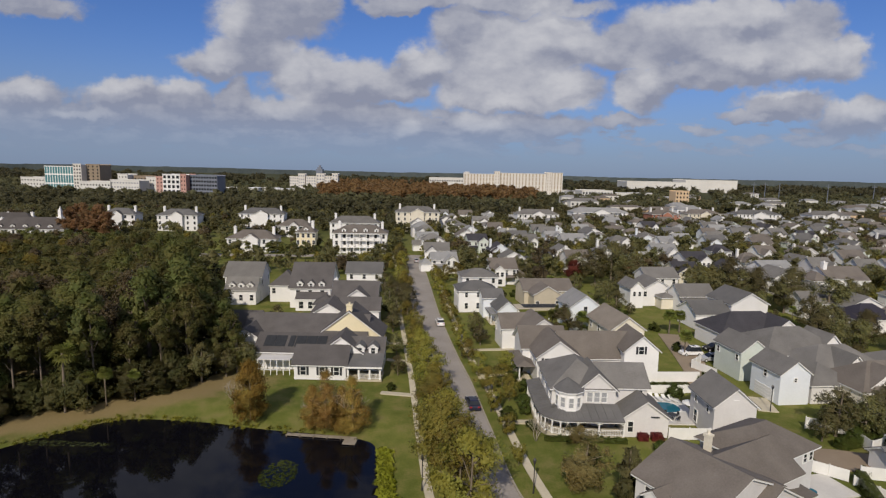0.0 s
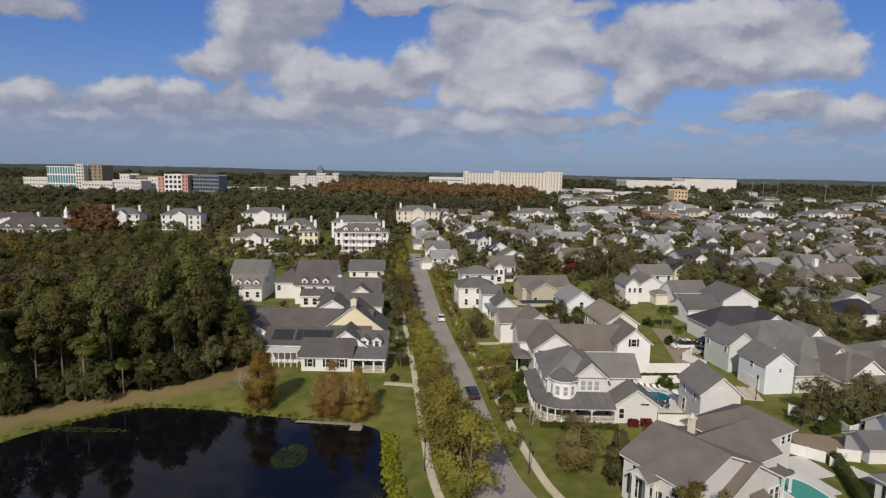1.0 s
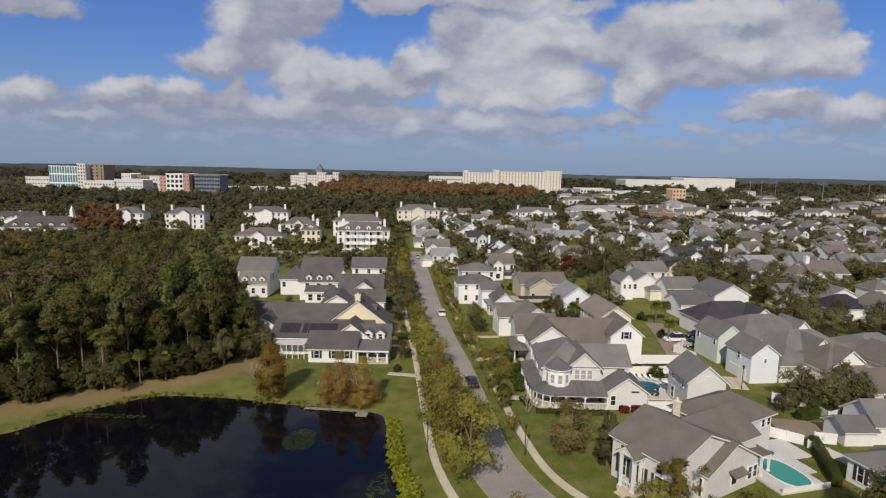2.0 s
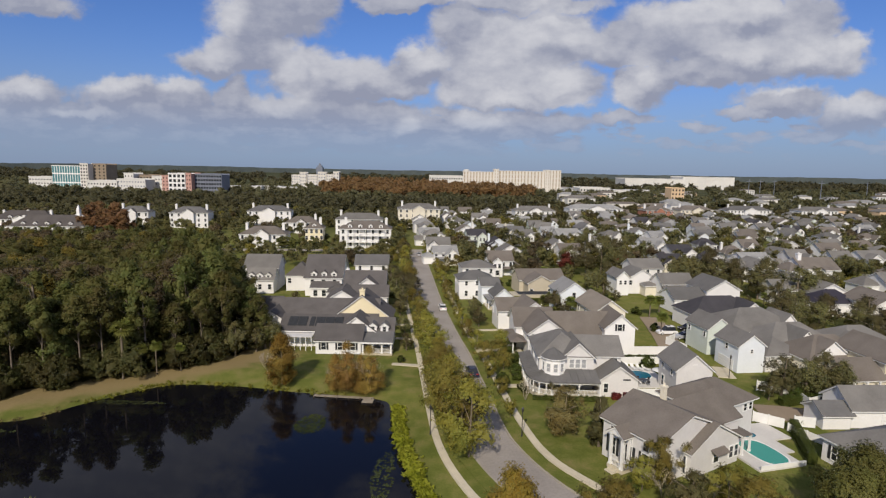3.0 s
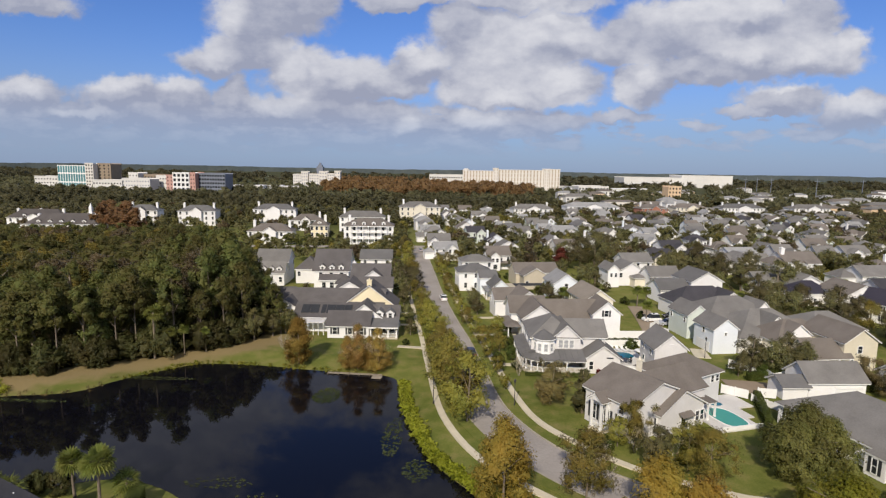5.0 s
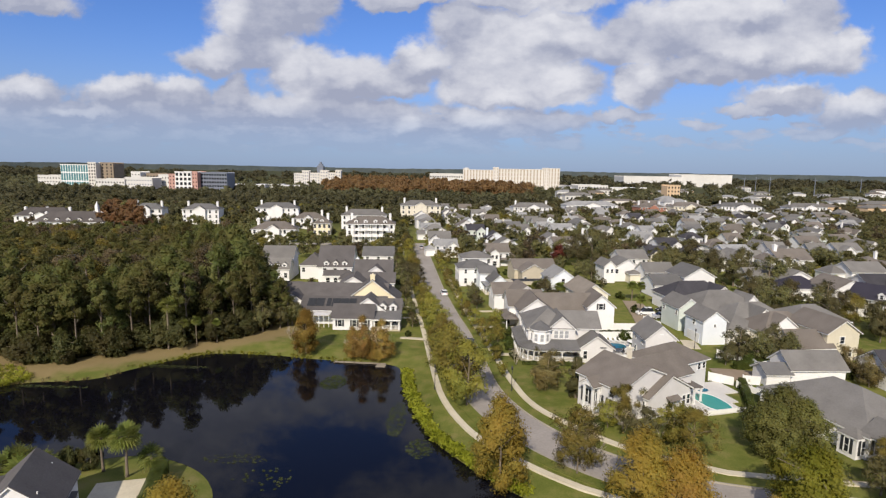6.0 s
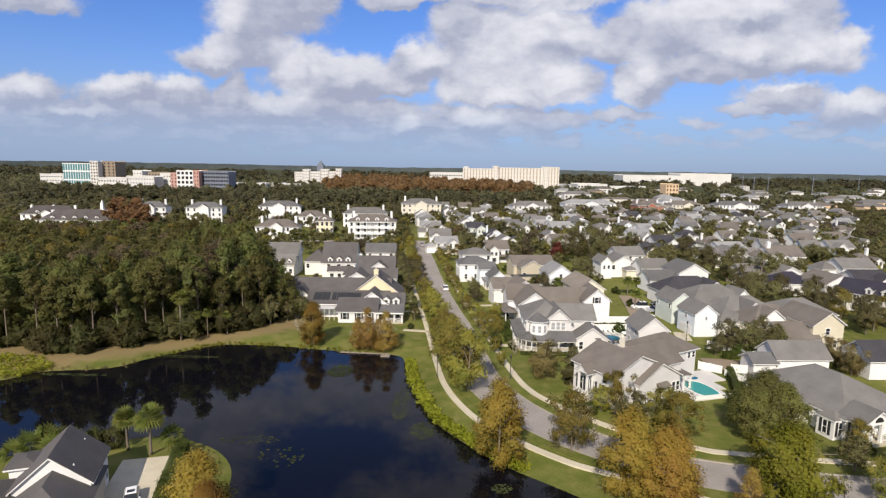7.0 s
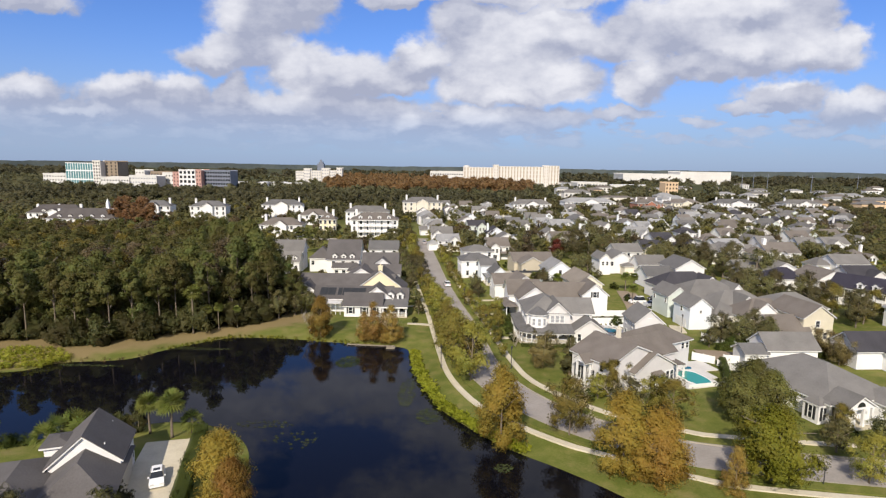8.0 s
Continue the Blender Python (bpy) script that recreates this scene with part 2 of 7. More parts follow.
# pale grey panes, used where windows are lighter than the dark glass
PALE_PANE = surface("pale_window_pane", (0.26, 0.27, 0.28), (0.40, 0.41, 0.42), 1.2, 5.0, 0.12, spec=0.6)
GLASS = surface("window_glass", (0.012, 0.014, 0.018), (0.03, 0.034, 0.04), 0.5, 2.0, 0.06, spec=0.6)
WHITE = surface("white_trim", (0.68, 0.68, 0.66), (0.78, 0.78, 0.76), 0.7, 6.0, 0.55)
SHUTTER = surface("dark_shutter", (0.02, 0.022, 0.025), (0.04, 0.042, 0.045), 2.0, 12.0, 0.6)
SIDING = {
    "white": surface("white_siding", (0.68, 0.675, 0.665), (0.78, 0.775, 0.765), 0.35, 3.0, 0.6, vary=0.05),
    "grey": surface("pale_grey_siding", (0.56, 0.548, 0.536), (0.66, 0.648, 0.635), 0.35, 3.0, 0.65, vary=0.04),
    "cream": surface("cream_siding", (0.60, 0.555, 0.45), (0.72, 0.675, 0.56), 0.35, 3.0, 0.65, vary=0.05),
    "yellow": surface("yellow_siding", (0.68, 0.60, 0.40), (0.78, 0.70, 0.50), 0.35, 3.0, 0.65),
    "buff": surface("pale_buff_siding", (0.54, 0.495, 0.375), (0.645, 0.595, 0.46), 0.35, 3.0, 0.65),
    "blue": surface("pale_blue_siding", (0.64, 0.68, 0.72), (0.73, 0.77, 0.81), 0.35, 3.0, 0.65),
    "green": surface("pale_green_siding", (0.50, 0.55, 0.50), (0.60, 0.65, 0.60), 0.35, 3.0, 0.65),
    "tan": surface("tan_siding", (0.43, 0.385, 0.295), (0.54, 0.485, 0.38), 0.35, 3.0, 0.7, vary=0.05),
    "brick": surface("brick_red_wall", (0.28, 0.12, 0.08), (0.40, 0.19, 0.13), 0.3, 4.0, 0.8),
}
ROOF = {
    "grey": surface("grey_shingle", (0.118, 0.113, 0.105), (0.195, 0.187, 0.176), 0.3, 5.0, 0.9, 0.35, vary=0.14),
    "brown": surface("brown_grey_shingle", (0.114, 0.099, 0.085), (0.182, 0.161, 0.141), 0.3, 5.0, 0.9, 0.35, vary=0.10),
    "dark": surface("charcoal_shingle", (0.034, 0.033, 0.038), (0.065, 0.062, 0.07), 0.3, 5.0, 0.85, 0.3, vary=0.1),
    "slate": surface("cool_grey_shingle", (0.092, 0.091, 0.090), (0.154, 0.150, 0.146), 0.3, 5.0, 0.9, 0.35, vary=0.12),
    "char": surface("dark_brown_shingle", (0.062, 0.055, 0.052), (0.105, 0.095, 0.09), 0.3, 5.0, 0.9, 0.35, vary=0.1),
    "deep": surface("deep_slate_shingle", (0.074, 0.068, 0.066), (0.125, 0.116, 0.113), 0.3, 5.0, 0.9, 0.35, vary=0.08),
    "navy": surface("dark_blue_shingle", (0.026, 0.024, 0.034), (0.044, 0.040, 0.054), 0.3, 5.0, 0.6, 0.2),
    "tan": surface("tan_shingle", (0.20, 0.172, 0.14), (0.30, 0.265, 0.222), 0.3, 5.0, 0.9, 0.35, vary=0.1),
    "silver": surface("light_grey_shingle", (0.20, 0.20, 0.20), (0.30, 0.30, 0.295), 0.3, 5.0, 0.85, 0.3, vary=0.1),
}
BARK = surface("bark", (0.09, 0.07, 0.052), (0.24, 0.20, 0.155), 1.0, 9.0, 0.95, 0.6)
ASPHALT = surface("asphalt", (0.235, 0.212, 0.19), (0.355, 0.325, 0.295), 0.15, 3.0, 0.9, 0.1)
CONCRETE = surface("concrete", (0.42, 0.375, 0.28), (0.57, 0.52, 0.40), 0.4, 4.0, 0.9, 0.1, vary=0.1)
KERBSTONE = surface("kerb_concrete", (0.27, 0.245, 0.20), (0.38, 0.345, 0.28), 0.5, 5.0, 0.9, 0.1)
WEATHERED = surface("weathered_wood", (0.20, 0.17, 0.13), (0.33, 0.29, 0.23), 0.6, 6.0, 0.9, 0.2)
POOL_DECK = surface("pale_pool_deck", (0.50, 0.485, 0.46), (0.63, 0.615, 0.585), 0.4, 4.0, 0.85, 0.1)
DARK_METAL = surface("dark_metal", (0.02, 0.02, 0.022), (0.05, 0.05, 0.052), 2.0, 9.0, 0.4, spec=0.5)
LEAF = {
    "oak": foliage("oak_leaves", (0.100, 0.102, 0.044), (0.225, 0.218, 0.092), (0.23, 0.18, 0.085), 0.2, 0.02, 0.5, 0.36),
    "deep": foliage("broad_oak_leaves", (0.135, 0.150, 0.044), (0.305, 0.315, 0.096), (0.26, 0.21, 0.075), 0.12, 0.012, 0.5, 0.36),
    "mid": foliage("garden_tree_leaves", (0.084, 0.080, 0.038), (0.19, 0.176, 0.082), (0.19, 0.135, 0.06), 0.2),
    "wood": foliage("woodland_leaves", (0.072, 0.086, 0.026), (0.212, 0.230, 0.074), (0.22, 0.16, 0.06), 0.17, 0.03, 0.5, 0.2),
    "rust": foliage("rust_leaves", (0.27, 0.155, 0.038), (0.47, 0.295, 0.076), (0.40, 0.29, 0.06), 0.4, 0.015, 0.5, 0.4),
    "rusty": foliage("thin_rust_leaves", (0.30, 0.185, 0.058), (0.48, 0.31, 0.10), (0.40, 0.32, 0.08), 0.3, 0.015, 0.5, 0.62),
    "amber": foliage("amber_leaves", (0.215, 0.165, 0.036), (0.41, 0.31, 0.068), (0.36, 0.215, 0.05), 0.25, 0.012, 0.5, 0.4),
    "olive": foliage("olive_leaves", (0.185, 0.182, 0.038), (0.375, 0.35, 0.086), (0.37, 0.26, 0.06), 0.18, 0.02, 0.5, 0.42),
    "lime": foliage("yellow_green_leaves", (0.19, 0.215, 0.022), (0.40, 0.41, 0.060), (0.36, 0.27, 0.05), 0.12, 0.008, 0.5, 0.35),
    "brown": foliage("bare_twigs", (0.095, 0.075, 0.042), (0.24, 0.19, 0.11), None, 0.0, 0.01),
    "twig": foliage("thin_shrub_leaves", (0.165, 0.14, 0.058), (0.34, 0.285, 0.12), (0.30, 0.21, 0.09), 0.25, 0.01, 0.5, 0.55),
    "palm": foliage("palm_leaves", (0.10, 0.135, 0.026), (0.30, 0.34, 0.085), (0.30, 0.27, 0.085), 0.2, 0.01),
    "red": foliage("red_leaves", (0.15, 0.04, 0.025), (0.27, 0.09, 0.055), None, 0.0, 0.01),
    "hedge": foliage("hedge_leaves", (0.052, 0.075, 0.016), (0.145, 0.175, 0.042), None, 0.0, 0.01),
    "reed": foliage("reed_leaves", (0.30, 0.36, 0.026), (0.48, 0.54, 0.06), (0.36, 0.36, 0.07), 0.15, 0.01, 0.5, 0.1),
    "maroon": foliage("maroon_leaves", (0.10, 0.014, 0.016), (0.22, 0.04, 0.04), None, 0.0, 0.01),
    "lily": foliage("lily_pads", (0.07, 0.09, 0.03), (0.15, 0.17, 0.07), None, 0.0, 0.01),
    "scrub": foliage("scrub_leaves", (0.046, 0.052, 0.018), (0.14, 0.145, 0.052), (0.12, 0.085, 0.04), 0.2, 0.02),
    # far woods: haze is put into the leaf colour, paler and greyer
    "far": foliage("haze_lightened_far_leaves", (0.105, 0.107, 0.056), (0.175, 0.172, 0.09), (0.19, 0.15, 0.085), 0.15, 0.01, 0.5, 0.2),
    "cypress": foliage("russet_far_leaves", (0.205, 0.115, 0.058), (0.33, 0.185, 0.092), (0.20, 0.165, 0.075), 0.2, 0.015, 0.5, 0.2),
}
WATER = water_material("pond_water", (0.004, 0.004, 0.006), 0.02, 0.02, 0.8)
POOL_WATER = water_material("pool_water", (0.045, 0.28, 0.235), 0.05, 0.08, 2.0)
POOL_BLUE = water_material("blue_pool_water", (0.02, 0.125, 0.18), 0.05, 0.08, 2.0)


def ground_material():
    m = bpy.data.materials.new("grass_ground")
    m.use_nodes = True
    b = m.node_tree.nodes["Principled BSDF"]
    w = Tree(m.node_tree)
    at = w.n("ShaderNodeTexCoord").outputs["Object"]
    big, mid, fine = w.noise(at, 0.05, 4.0), w.noise(at, 0.35, 4.0), w.noise(at, 5.0, 4.0, 0.7)
    f = w.math("ADD", w.math("MULTIPLY", big, 0.5), w.math("ADD", w.math("MULTIPLY", mid, 0.35), w.math("MULTIPLY", fine, 0.3)))
    grass = w.mix(w.step(f, 0.40, 0.75), (0.082, 0.103, 0.020), (0.175, 0.182, 0.044))
    dry = w.mix(w.step(w.math("ADD", mid, w.math("MULTIPLY", fine, 0.4)), 0.62, 1.1), grass, (0.20, 0.165, 0.07))
    # dead leaves and pine straw at the foot of the wood
    xyz = w.n("ShaderNodeSeparateXYZ", ins={0: at}).outputs
    past = w.math("SUBTRACT", xyz[1], w.math("ADD", w.math("MULTIPLY", xyz[0], 0.7), 110.0))
    litter = w.math("MULTIPLY", w.step(w.math("ADD", w.math("MULTIPLY", xyz[0], -1.0), w.math("MULTIPLY", mid, 14.0)), 32.0, 45.0),
                    w.step(w.math("ADD", past, w.math("MULTIPLY", mid, 6.0)), 1.5, 7.0))
    straw = w.mix(fine, (0.15, 0.115, 0.050), (0.28, 0.215, 0.105))
    litter = w.math("MULTIPLY", litter, w.math("SUBTRACT", 1.0, w.step(xyz[1], 92.0, 102.0)))
    col = w.mix(litter, dry, straw)
    far = w.step(xyz[1], 230.0, 420.0)
    canopy = w.mix(w.step(w.math("ADD", w.noise(at, 0.012, 6.0, 0.7), w.math("MULTIPLY", big, 0.2)), 0.45, 0.8), (0.035, 0.042, 0.018), (0.09, 0.09, 0.04))
    w.t.links.new(w.mix(far, col, canopy), b.inputs["Base Color"])
    b.inputs["Roughness"].default_value = 0.95
    b.inputs["Specular IOR Level"].default_value = 0.1
    lift = w.n("ShaderNodeBump", ins={"Height": fine, "Strength": 0.5, "Distance": 0.1})
    w.t.links.new(lift.outputs[0], b.inputs["Normal"])
    return m


GRASS = ground_material()


# ---- mesh helpers ----
class Acc:
    """Collects corners and faces for one mesh."""

    def __init__(self):
        self.v, self.f = [], []

    def add(self, verts, faces):
        k = len(self.v)
        self.v += [tuple(p) for p in verts]
        self.f += [tuple(k + i for i in face) for face in faces]
        return self

    def box(self, x0, y0, z0, x1, y1, z1, m=None):
        v = [Vector(p) for p in ((x0, y0, z0), (x1, y0, z0), (x1, y1, z0), (x0, y1, z0), (x0, y0, z1), (x1, y0, z1), (x1, y1, z1), (x0, y1, z1))]
        if m:
            v = [m @ p for p in v]
        return self.add(v, [(0, 3, 2, 1), (4, 5, 6, 7), (0, 1, 5, 4), (1, 2, 6, 5), (2, 3, 7, 6), (3, 0, 4, 7)])

    def beam(self, a, b, w, h):
        """A bar from a to b, w wide and h high (a and b lie on its lower middle)."""
        a, b = Vector(a), Vector(b)
        d = b - a
        side = Vector((d.y, -d.x, 0))
        side = side.normalized() * (w / 2) if side.length > 1e-6 else Vector((w / 2, 0, 0))
        up = Vector((0, 0, h)) if abs(d.z) < 0.99 * d.length else Vector((0, h, 0))
        v = [a - side, a + side, b + side, b - side]
        v += [p + up for p in v]
        return self.add(v, [(0, 3, 2, 1), (4, 5, 6, 7), (0, 1, 5, 4), (1, 2, 6, 5), (2, 3, 7, 6), (3, 0, 4, 7)])

    def tube(self, pts, radii, sides=7):
        pts = [Vector(p) for p in pts]
        rings = []
        for i, p in enumerate(pts):
            d = (pts[min(i + 1, len(pts) - 1)] - pts[max(i - 1, 0)]).normalized()
            a = d.orthogonal().normalized()
            b = d.cross(a)
            rings.append([p + (a * math.cos(2 * math.pi * k / sides) + b * math.sin(2 * math.pi * k / sides)) * radii[i] for k in range(sides)])
        faces = []
        for i in range(len(pts) - 1):
            for k in range(sides):
                n = (k + 1) % sides
                faces.append((i * sides + k, i * sides + n, (i + 1) * sides + n, (i + 1) * sides + k))
        faces.append(tuple(range(sides))[::-1])
        faces.append(tuple((len(pts) - 1) * sides + k for k in range(sides)))
        return self.add([p for r in rings for p in r], faces)

    def mesh(self, name, material, smooth=False):
        me = bpy.data.meshes.new(name)
        me.from_pydata(self.v, [], self.f)
        if material:
            me.materials.append(material)
        if smooth:
            me.polygons.foreach_set("use_smooth", [True] * len(me.polygons))
        me.update()
        return me


def place(name, me, parent=None, m=None, label=""):
    ob = new(name, me)
    ob.parent = parent
    if m is not None:
        ob.matrix_local = m
    if label:
        ob["label"] = label
    return ob


def part(name, acc, material, parent, label="", smooth=False):
    return place(name, acc.mesh(name, material, smooth), parent, None, label)


def thing(name, m, label, category, group="", kind=""):
    return tagged(place(name, None, None, m), label, category, group, kind)


def rounded(points, per=8, closed=False):
    """A smooth line through the points (Catmull-Rom)."""
    p = [np.array(q, float) for q in points]
    n, out = len(p), []
    for i in range(n if closed else n - 1):
        a, b = p[i], p[(i + 1) % n]
        q0 = p[i - 1] if closed or i else 2 * a - b
        q3 = p[(i + 2) % n] if closed or i + 2 < n else 2 * b - a
        for k in range(per):
            t = k / per
            out.append(0.5 * (2 * a + (b - q0) * t + (2 * q0 - 5 * a + 4 * b - q3) * t * t + (3 * a - q0 - 3 * b + q3) * t ** 3))
    return np.array(out if closed else out + [p[-1]])


def offset(line, d):
    """The line shifted d metres to its right."""
    t = np.gradient(line, axis=0)
    t /= np.linalg.norm(t, axis=1)[:, None]
    return line + d * np.stack([t[:, 1], -t[:, 0]], 1)


def strip(line, right, left, z0, z1):
    """A band along a line, between two offsets, from z0 up to z1."""
    a, b = offset(line, right), offset(line, left)
    acc, n = Acc(), len(line)
    v = [(x, y, z) for z in (z0, z1) for side in (a, b) for x, y in side]
    f = []
    for i in range(n - 1):
        f += [(2 * n + i, 2 * n + i + 1, 3 * n + i + 1, 3 * n + i), (i, i + 1, 2 * n + i + 1, 2 * n + i), (n + i + 1, n + i, 3 * n + i, 3 * n + i + 1)]
    return acc.add(v, f)


def inside(x, y, poly):
    """Which of the points lie in the polygon."""
    hit = np.zeros(x.shape, bool)
    j = len(poly) - 1
    for i in range(len(poly)):
        (xi, yi), (xj, yj) = poly[i], poly[j]
        cross = ((yi > y) != (yj > y)) & (x < (xj - xi) * (y - yi) / (yj - yi + 1e-12) + xi)
        hit ^= cross
        j = i
    return hit


def gap_to(x, y, line, closed):
    """How far each point is from a line."""
    best = np.full(x.shape, 1e9)
    pts = np.vstack([line, line[:1]]) if closed else line
    for (ax, ay), (bx, by) in zip(pts[:-1], pts[1:]):
        dx, dy = bx - ax, by - ay
        t = np.clip(((x - ax) * dx + (y - ay) * dy) / (dx * dx + dy * dy + 1e-9), 0, 1)
        best = np.minimum(best, np.hypot(x - ax - t * dx, y - ay - t * dy))
    return best


# ---- ground, pond, street ----
POND = rounded([(-8.9, 70.5), (-7.6, 63), (-5.9, 55), (-2.4, 44.8), (1.8, 38.3), (7.5, 31.8), (13.8, 26.8), (19, 22), (24, 16), (24, 8), (12, 0), (-6, -3), (-19, 2),
                (-24, 12), (-25, 22), (-26.5, 29.5), (-31.5, 35), (-40, 37.5), (-50, 33.6), (-57, 31), (-64, 29.4), (-80, 26), (-104, 25), (-114, 38), (-100, 51), (-78, 55), (-73, 59.8),
                (-62, 62.5), (-57.5, 68), (-51, 74.5), (-46, 77.3), (-35, 77.0), (-26, 75.4), (-16, 74.2), (-11, 73)], 5, True)
STREET_EDGE = rounded([(150, 25), (110, 26.5), (70, 28.5), (50, 30.4), (37.5, 32.3), (30.5, 34.2), (23.2, 38.4), (17.5, 43.4), (12.8, 50), (9.6, 57.5), (8.1, 64.5), (7.0, 74), (5.7, 84), (4.3, 95),
                       (1.7, 111), (-2.3, 140.6), (-6.4, 178.8), (-10.2, 213), (-14, 240)], 6)
STREET_W = 6.6
WALK_EAST = rounded([(150, 29.5), (100, 31), (55, 33.6), (38, 35.3), (32.6, 36.8), (23.5, 42), (16.2, 50.2), (13, 56), (11.3, 63.3), (10.2, 70), (9, 79), (7.5, 90), (5, 106), (1.2, 138), (-2.8, 178), (-6.6, 213), (-10.5, 240)], 6)
WALK_WEST = rounded([(60, 19.5), (36, 22.6), (28, 25.2), (18.1, 30.4), (14.9, 32.4), (10.3, 36.4), (4.8, 42.7), (1.4, 49.5), (-1, 57.5), (-2.5, 67), (-4.3, 81), (-6.2, 96), (-9, 116), (-13, 145), (-17, 180), (-21, 213), (-25, 240)], 6)
CROSS = rounded([(-190, 222), (-120, 229), (-60, 236), (0, 243), (60, 251), (130, 262), (230, 280)], 6)

xs = np.concatenate([[-6000, -3500, -2000, -1200, -700, -450, -300, -220, -170, -140], np.arange(-120, 121, 1.25), [140, 170, 220, 300, 450, 700, 1200, 2000, 3500, 6000]])
ys = np.concatenate([[-900, -400, -200, -120, -80, -60, -50], np.arange(-42, 131, 1.25), [140, 160, 190, 230, 280, 340, 420, 520, 650, 800, 1000, 1300, 1800, 2500, 3500, 4900]])
gx, gy = np.meshgrid(xs, ys)
near = (np.abs(gx) < 122) & (gy > -43) & (gy < 131)
shore = np.where(inside(gx, gy, POND), -1, 1) * np.where(near, gap_to(gx, gy, POND, True), 50)
gz = np.where(shore < 6, np.clip((shore + 0.0) / 6.0, -0.5, 1) * 0.75 - 0.75, 0.0)
wobble = np.array([noise.noise((x * 0.08, y * 0.08, 0)) for x, y in zip(gx.ravel(), gy.ravel())]).reshape(gx.shape)
gz += np.where((shore > 6) & near, 0.12 * wobble - 0.06, 0)
gz = np.where(near, gz, gz - 0.1)
# the roadway lies a kerb's height lower
carriage = offset(STREET_EDGE, -STREET_W / 2)
gz = np.where(gap_to(gx, gy, carriage, False) < STREET_W / 2 + 1.2, -0.2, gz)
nx = len(xs)
acc = Acc().add(np.stack([gx.ravel(), gy.ravel(), gz.ravel()], 1), [(r * nx + c, r * nx + c + 1, (r + 1) * nx + c + 1, (r + 1) * nx + c) for r in range(len(ys) - 1) for c in range(nx - 1)])
tagged(place("ground", acc.mesh("ground", GRASS, True)), "mown green and straw-coloured lawns running to dark woodland", "ground", kind="structure")
acc = Acc().add([(x, y, -0.72) for x, y in POND], [tuple(range(len(POND)))])
tagged(place("water", acc.mesh("water", WATER)), "still dark pond reflecting sky and trees", "pond", kind="structure")


def way(name, acc, material, label, category):
    return tagged(place(name, acc.mesh(name, material)), label, category, kind="structure")


way("road", strip(STREET_EDGE, 0.0, -STREET_W, -0.3, -0.07), ASPHALT, "worn grey asphalt street curving past the pond", "road")
way("kerb", strip(STREET_EDGE, 0.22, 0.0, -0.3, 0.07), KERBSTONE, "pale concrete kerb along the street", "kerb")
way("kerb", strip(STREET_EDGE, -STREET_W, -STREET_W - 0.22, -0.3, 0.07), KERBSTONE, "pale concrete kerb along the street", "kerb")
way("verge", strip(STREET_EDGE, 1.9, 0.2, -0.3, 0.05), GRASS, "strip of grass beside the kerb", "verge")
way("verge", strip(STREET_EDGE, -STREET_W - 0.2, -STREET_W - 2.0, -0.3, 0.05), GRASS, "strip of grass beside the kerb", "verge")
way("pavement", strip(WALK_EAST, 0.55, -0.55, -0.2, 0.09), CONCRETE, "pale concrete footpath beside the front lawns", "footpath")
way("pavement", strip(WALK_WEST, 0.5, -0.5, -0.2, 0.09), CONCRETE, "pale concrete footpath along the pond lawn", "footpath")
way("road", strip(CROSS, 3.2, -3.2, -0.3, 0.03), ASPHALT, "grey asphalt cross street", "road")


# ---- houses ----
def frame_mesh(w, h, cross):
    a, t, d = Acc(), 0.11, 0.10
    a.box(-w / 2 - t, -d, -t, w / 2 + t, 0.02, 0).box(-w / 2 - t, -d, h, w / 2 + t, 0.02, h + t)
    a.box(-w / 2 - t, -d, 0, -w / 2, 0.02, h).box(w / 2, -d, 0, w / 2 + t, 0.02, h)
    if cross:
        a.box(-w / 2, -0.06, h / 2 - 0.03, w / 2, -0.005, h / 2 + 0.03)
    return a.mesh("window_frame", WHITE)


CACHE = {}


def cached(key, make):
    if key not in CACHE:
        CACHE[key] = make()
    return CACHE[key]


def add_window(parent, m, w, h, shutters=False, cross=True, name="window", pane=None):
    win = place(name, cached(("frame", w, h, cross), lambda: frame_mesh(w, h, cross)), parent, m)
    place("pane", cached(("pane", w, h, pane), lambda: Acc().box(-w / 2, -0.035, 0, w / 2, 0.015, h).mesh("pane", pane or GLASS)), win)
    if shutters:
        for s in (-1, 1):
            place("shutter", cached(("shutter", h), lambda: Acc().box(-0.19, -0.07, -0.05, 0.19, 0.0, h + 0.05).mesh("shutter", SHUTTER)), win, pose(s * (w / 2 + 0.32), 0, 0))
    return win


FACES = {"f": 0, "r": 90, "b": 180, "l": -90}


class Block:
    """One volume of a house: plan, eaves, rise and kind of roof: x, y (the way the ridge runs), hip, flat."""

    def __init__(self, cx, cy, w, d, eave, rise, roof="x", z0=0.0, wall=None, cover=None, over=0.4, trim=True):
        self.x0, self.x1, self.y0, self.y1 = cx - w / 2, cx + w / 2, cy - d / 2, cy + d / 2
        self.cx, self.cy, self.w, self.d = cx, cy, w, d
        self.eave, self.rise, self.roof, self.z0, self.wall, self.cover, self.over, self.trim = eave, rise, roof, z0, wall, cover, over, trim

    def face(self, side, u, z):
        """Where a thing on a wall sits: u metres from the wall's middle (to the right, seen from outside), z up."""
        x, y = {"f": (self.cx + u, self.y0), "b": (self.cx - u, self.y1), "l": (self.x0, self.cy - u), "r": (self.x1, self.cy + u)}[side]
        return pose(x, y, z, 0, 0, FACES[side])


def swap(p):
    return (p[1], p[0], p[2])


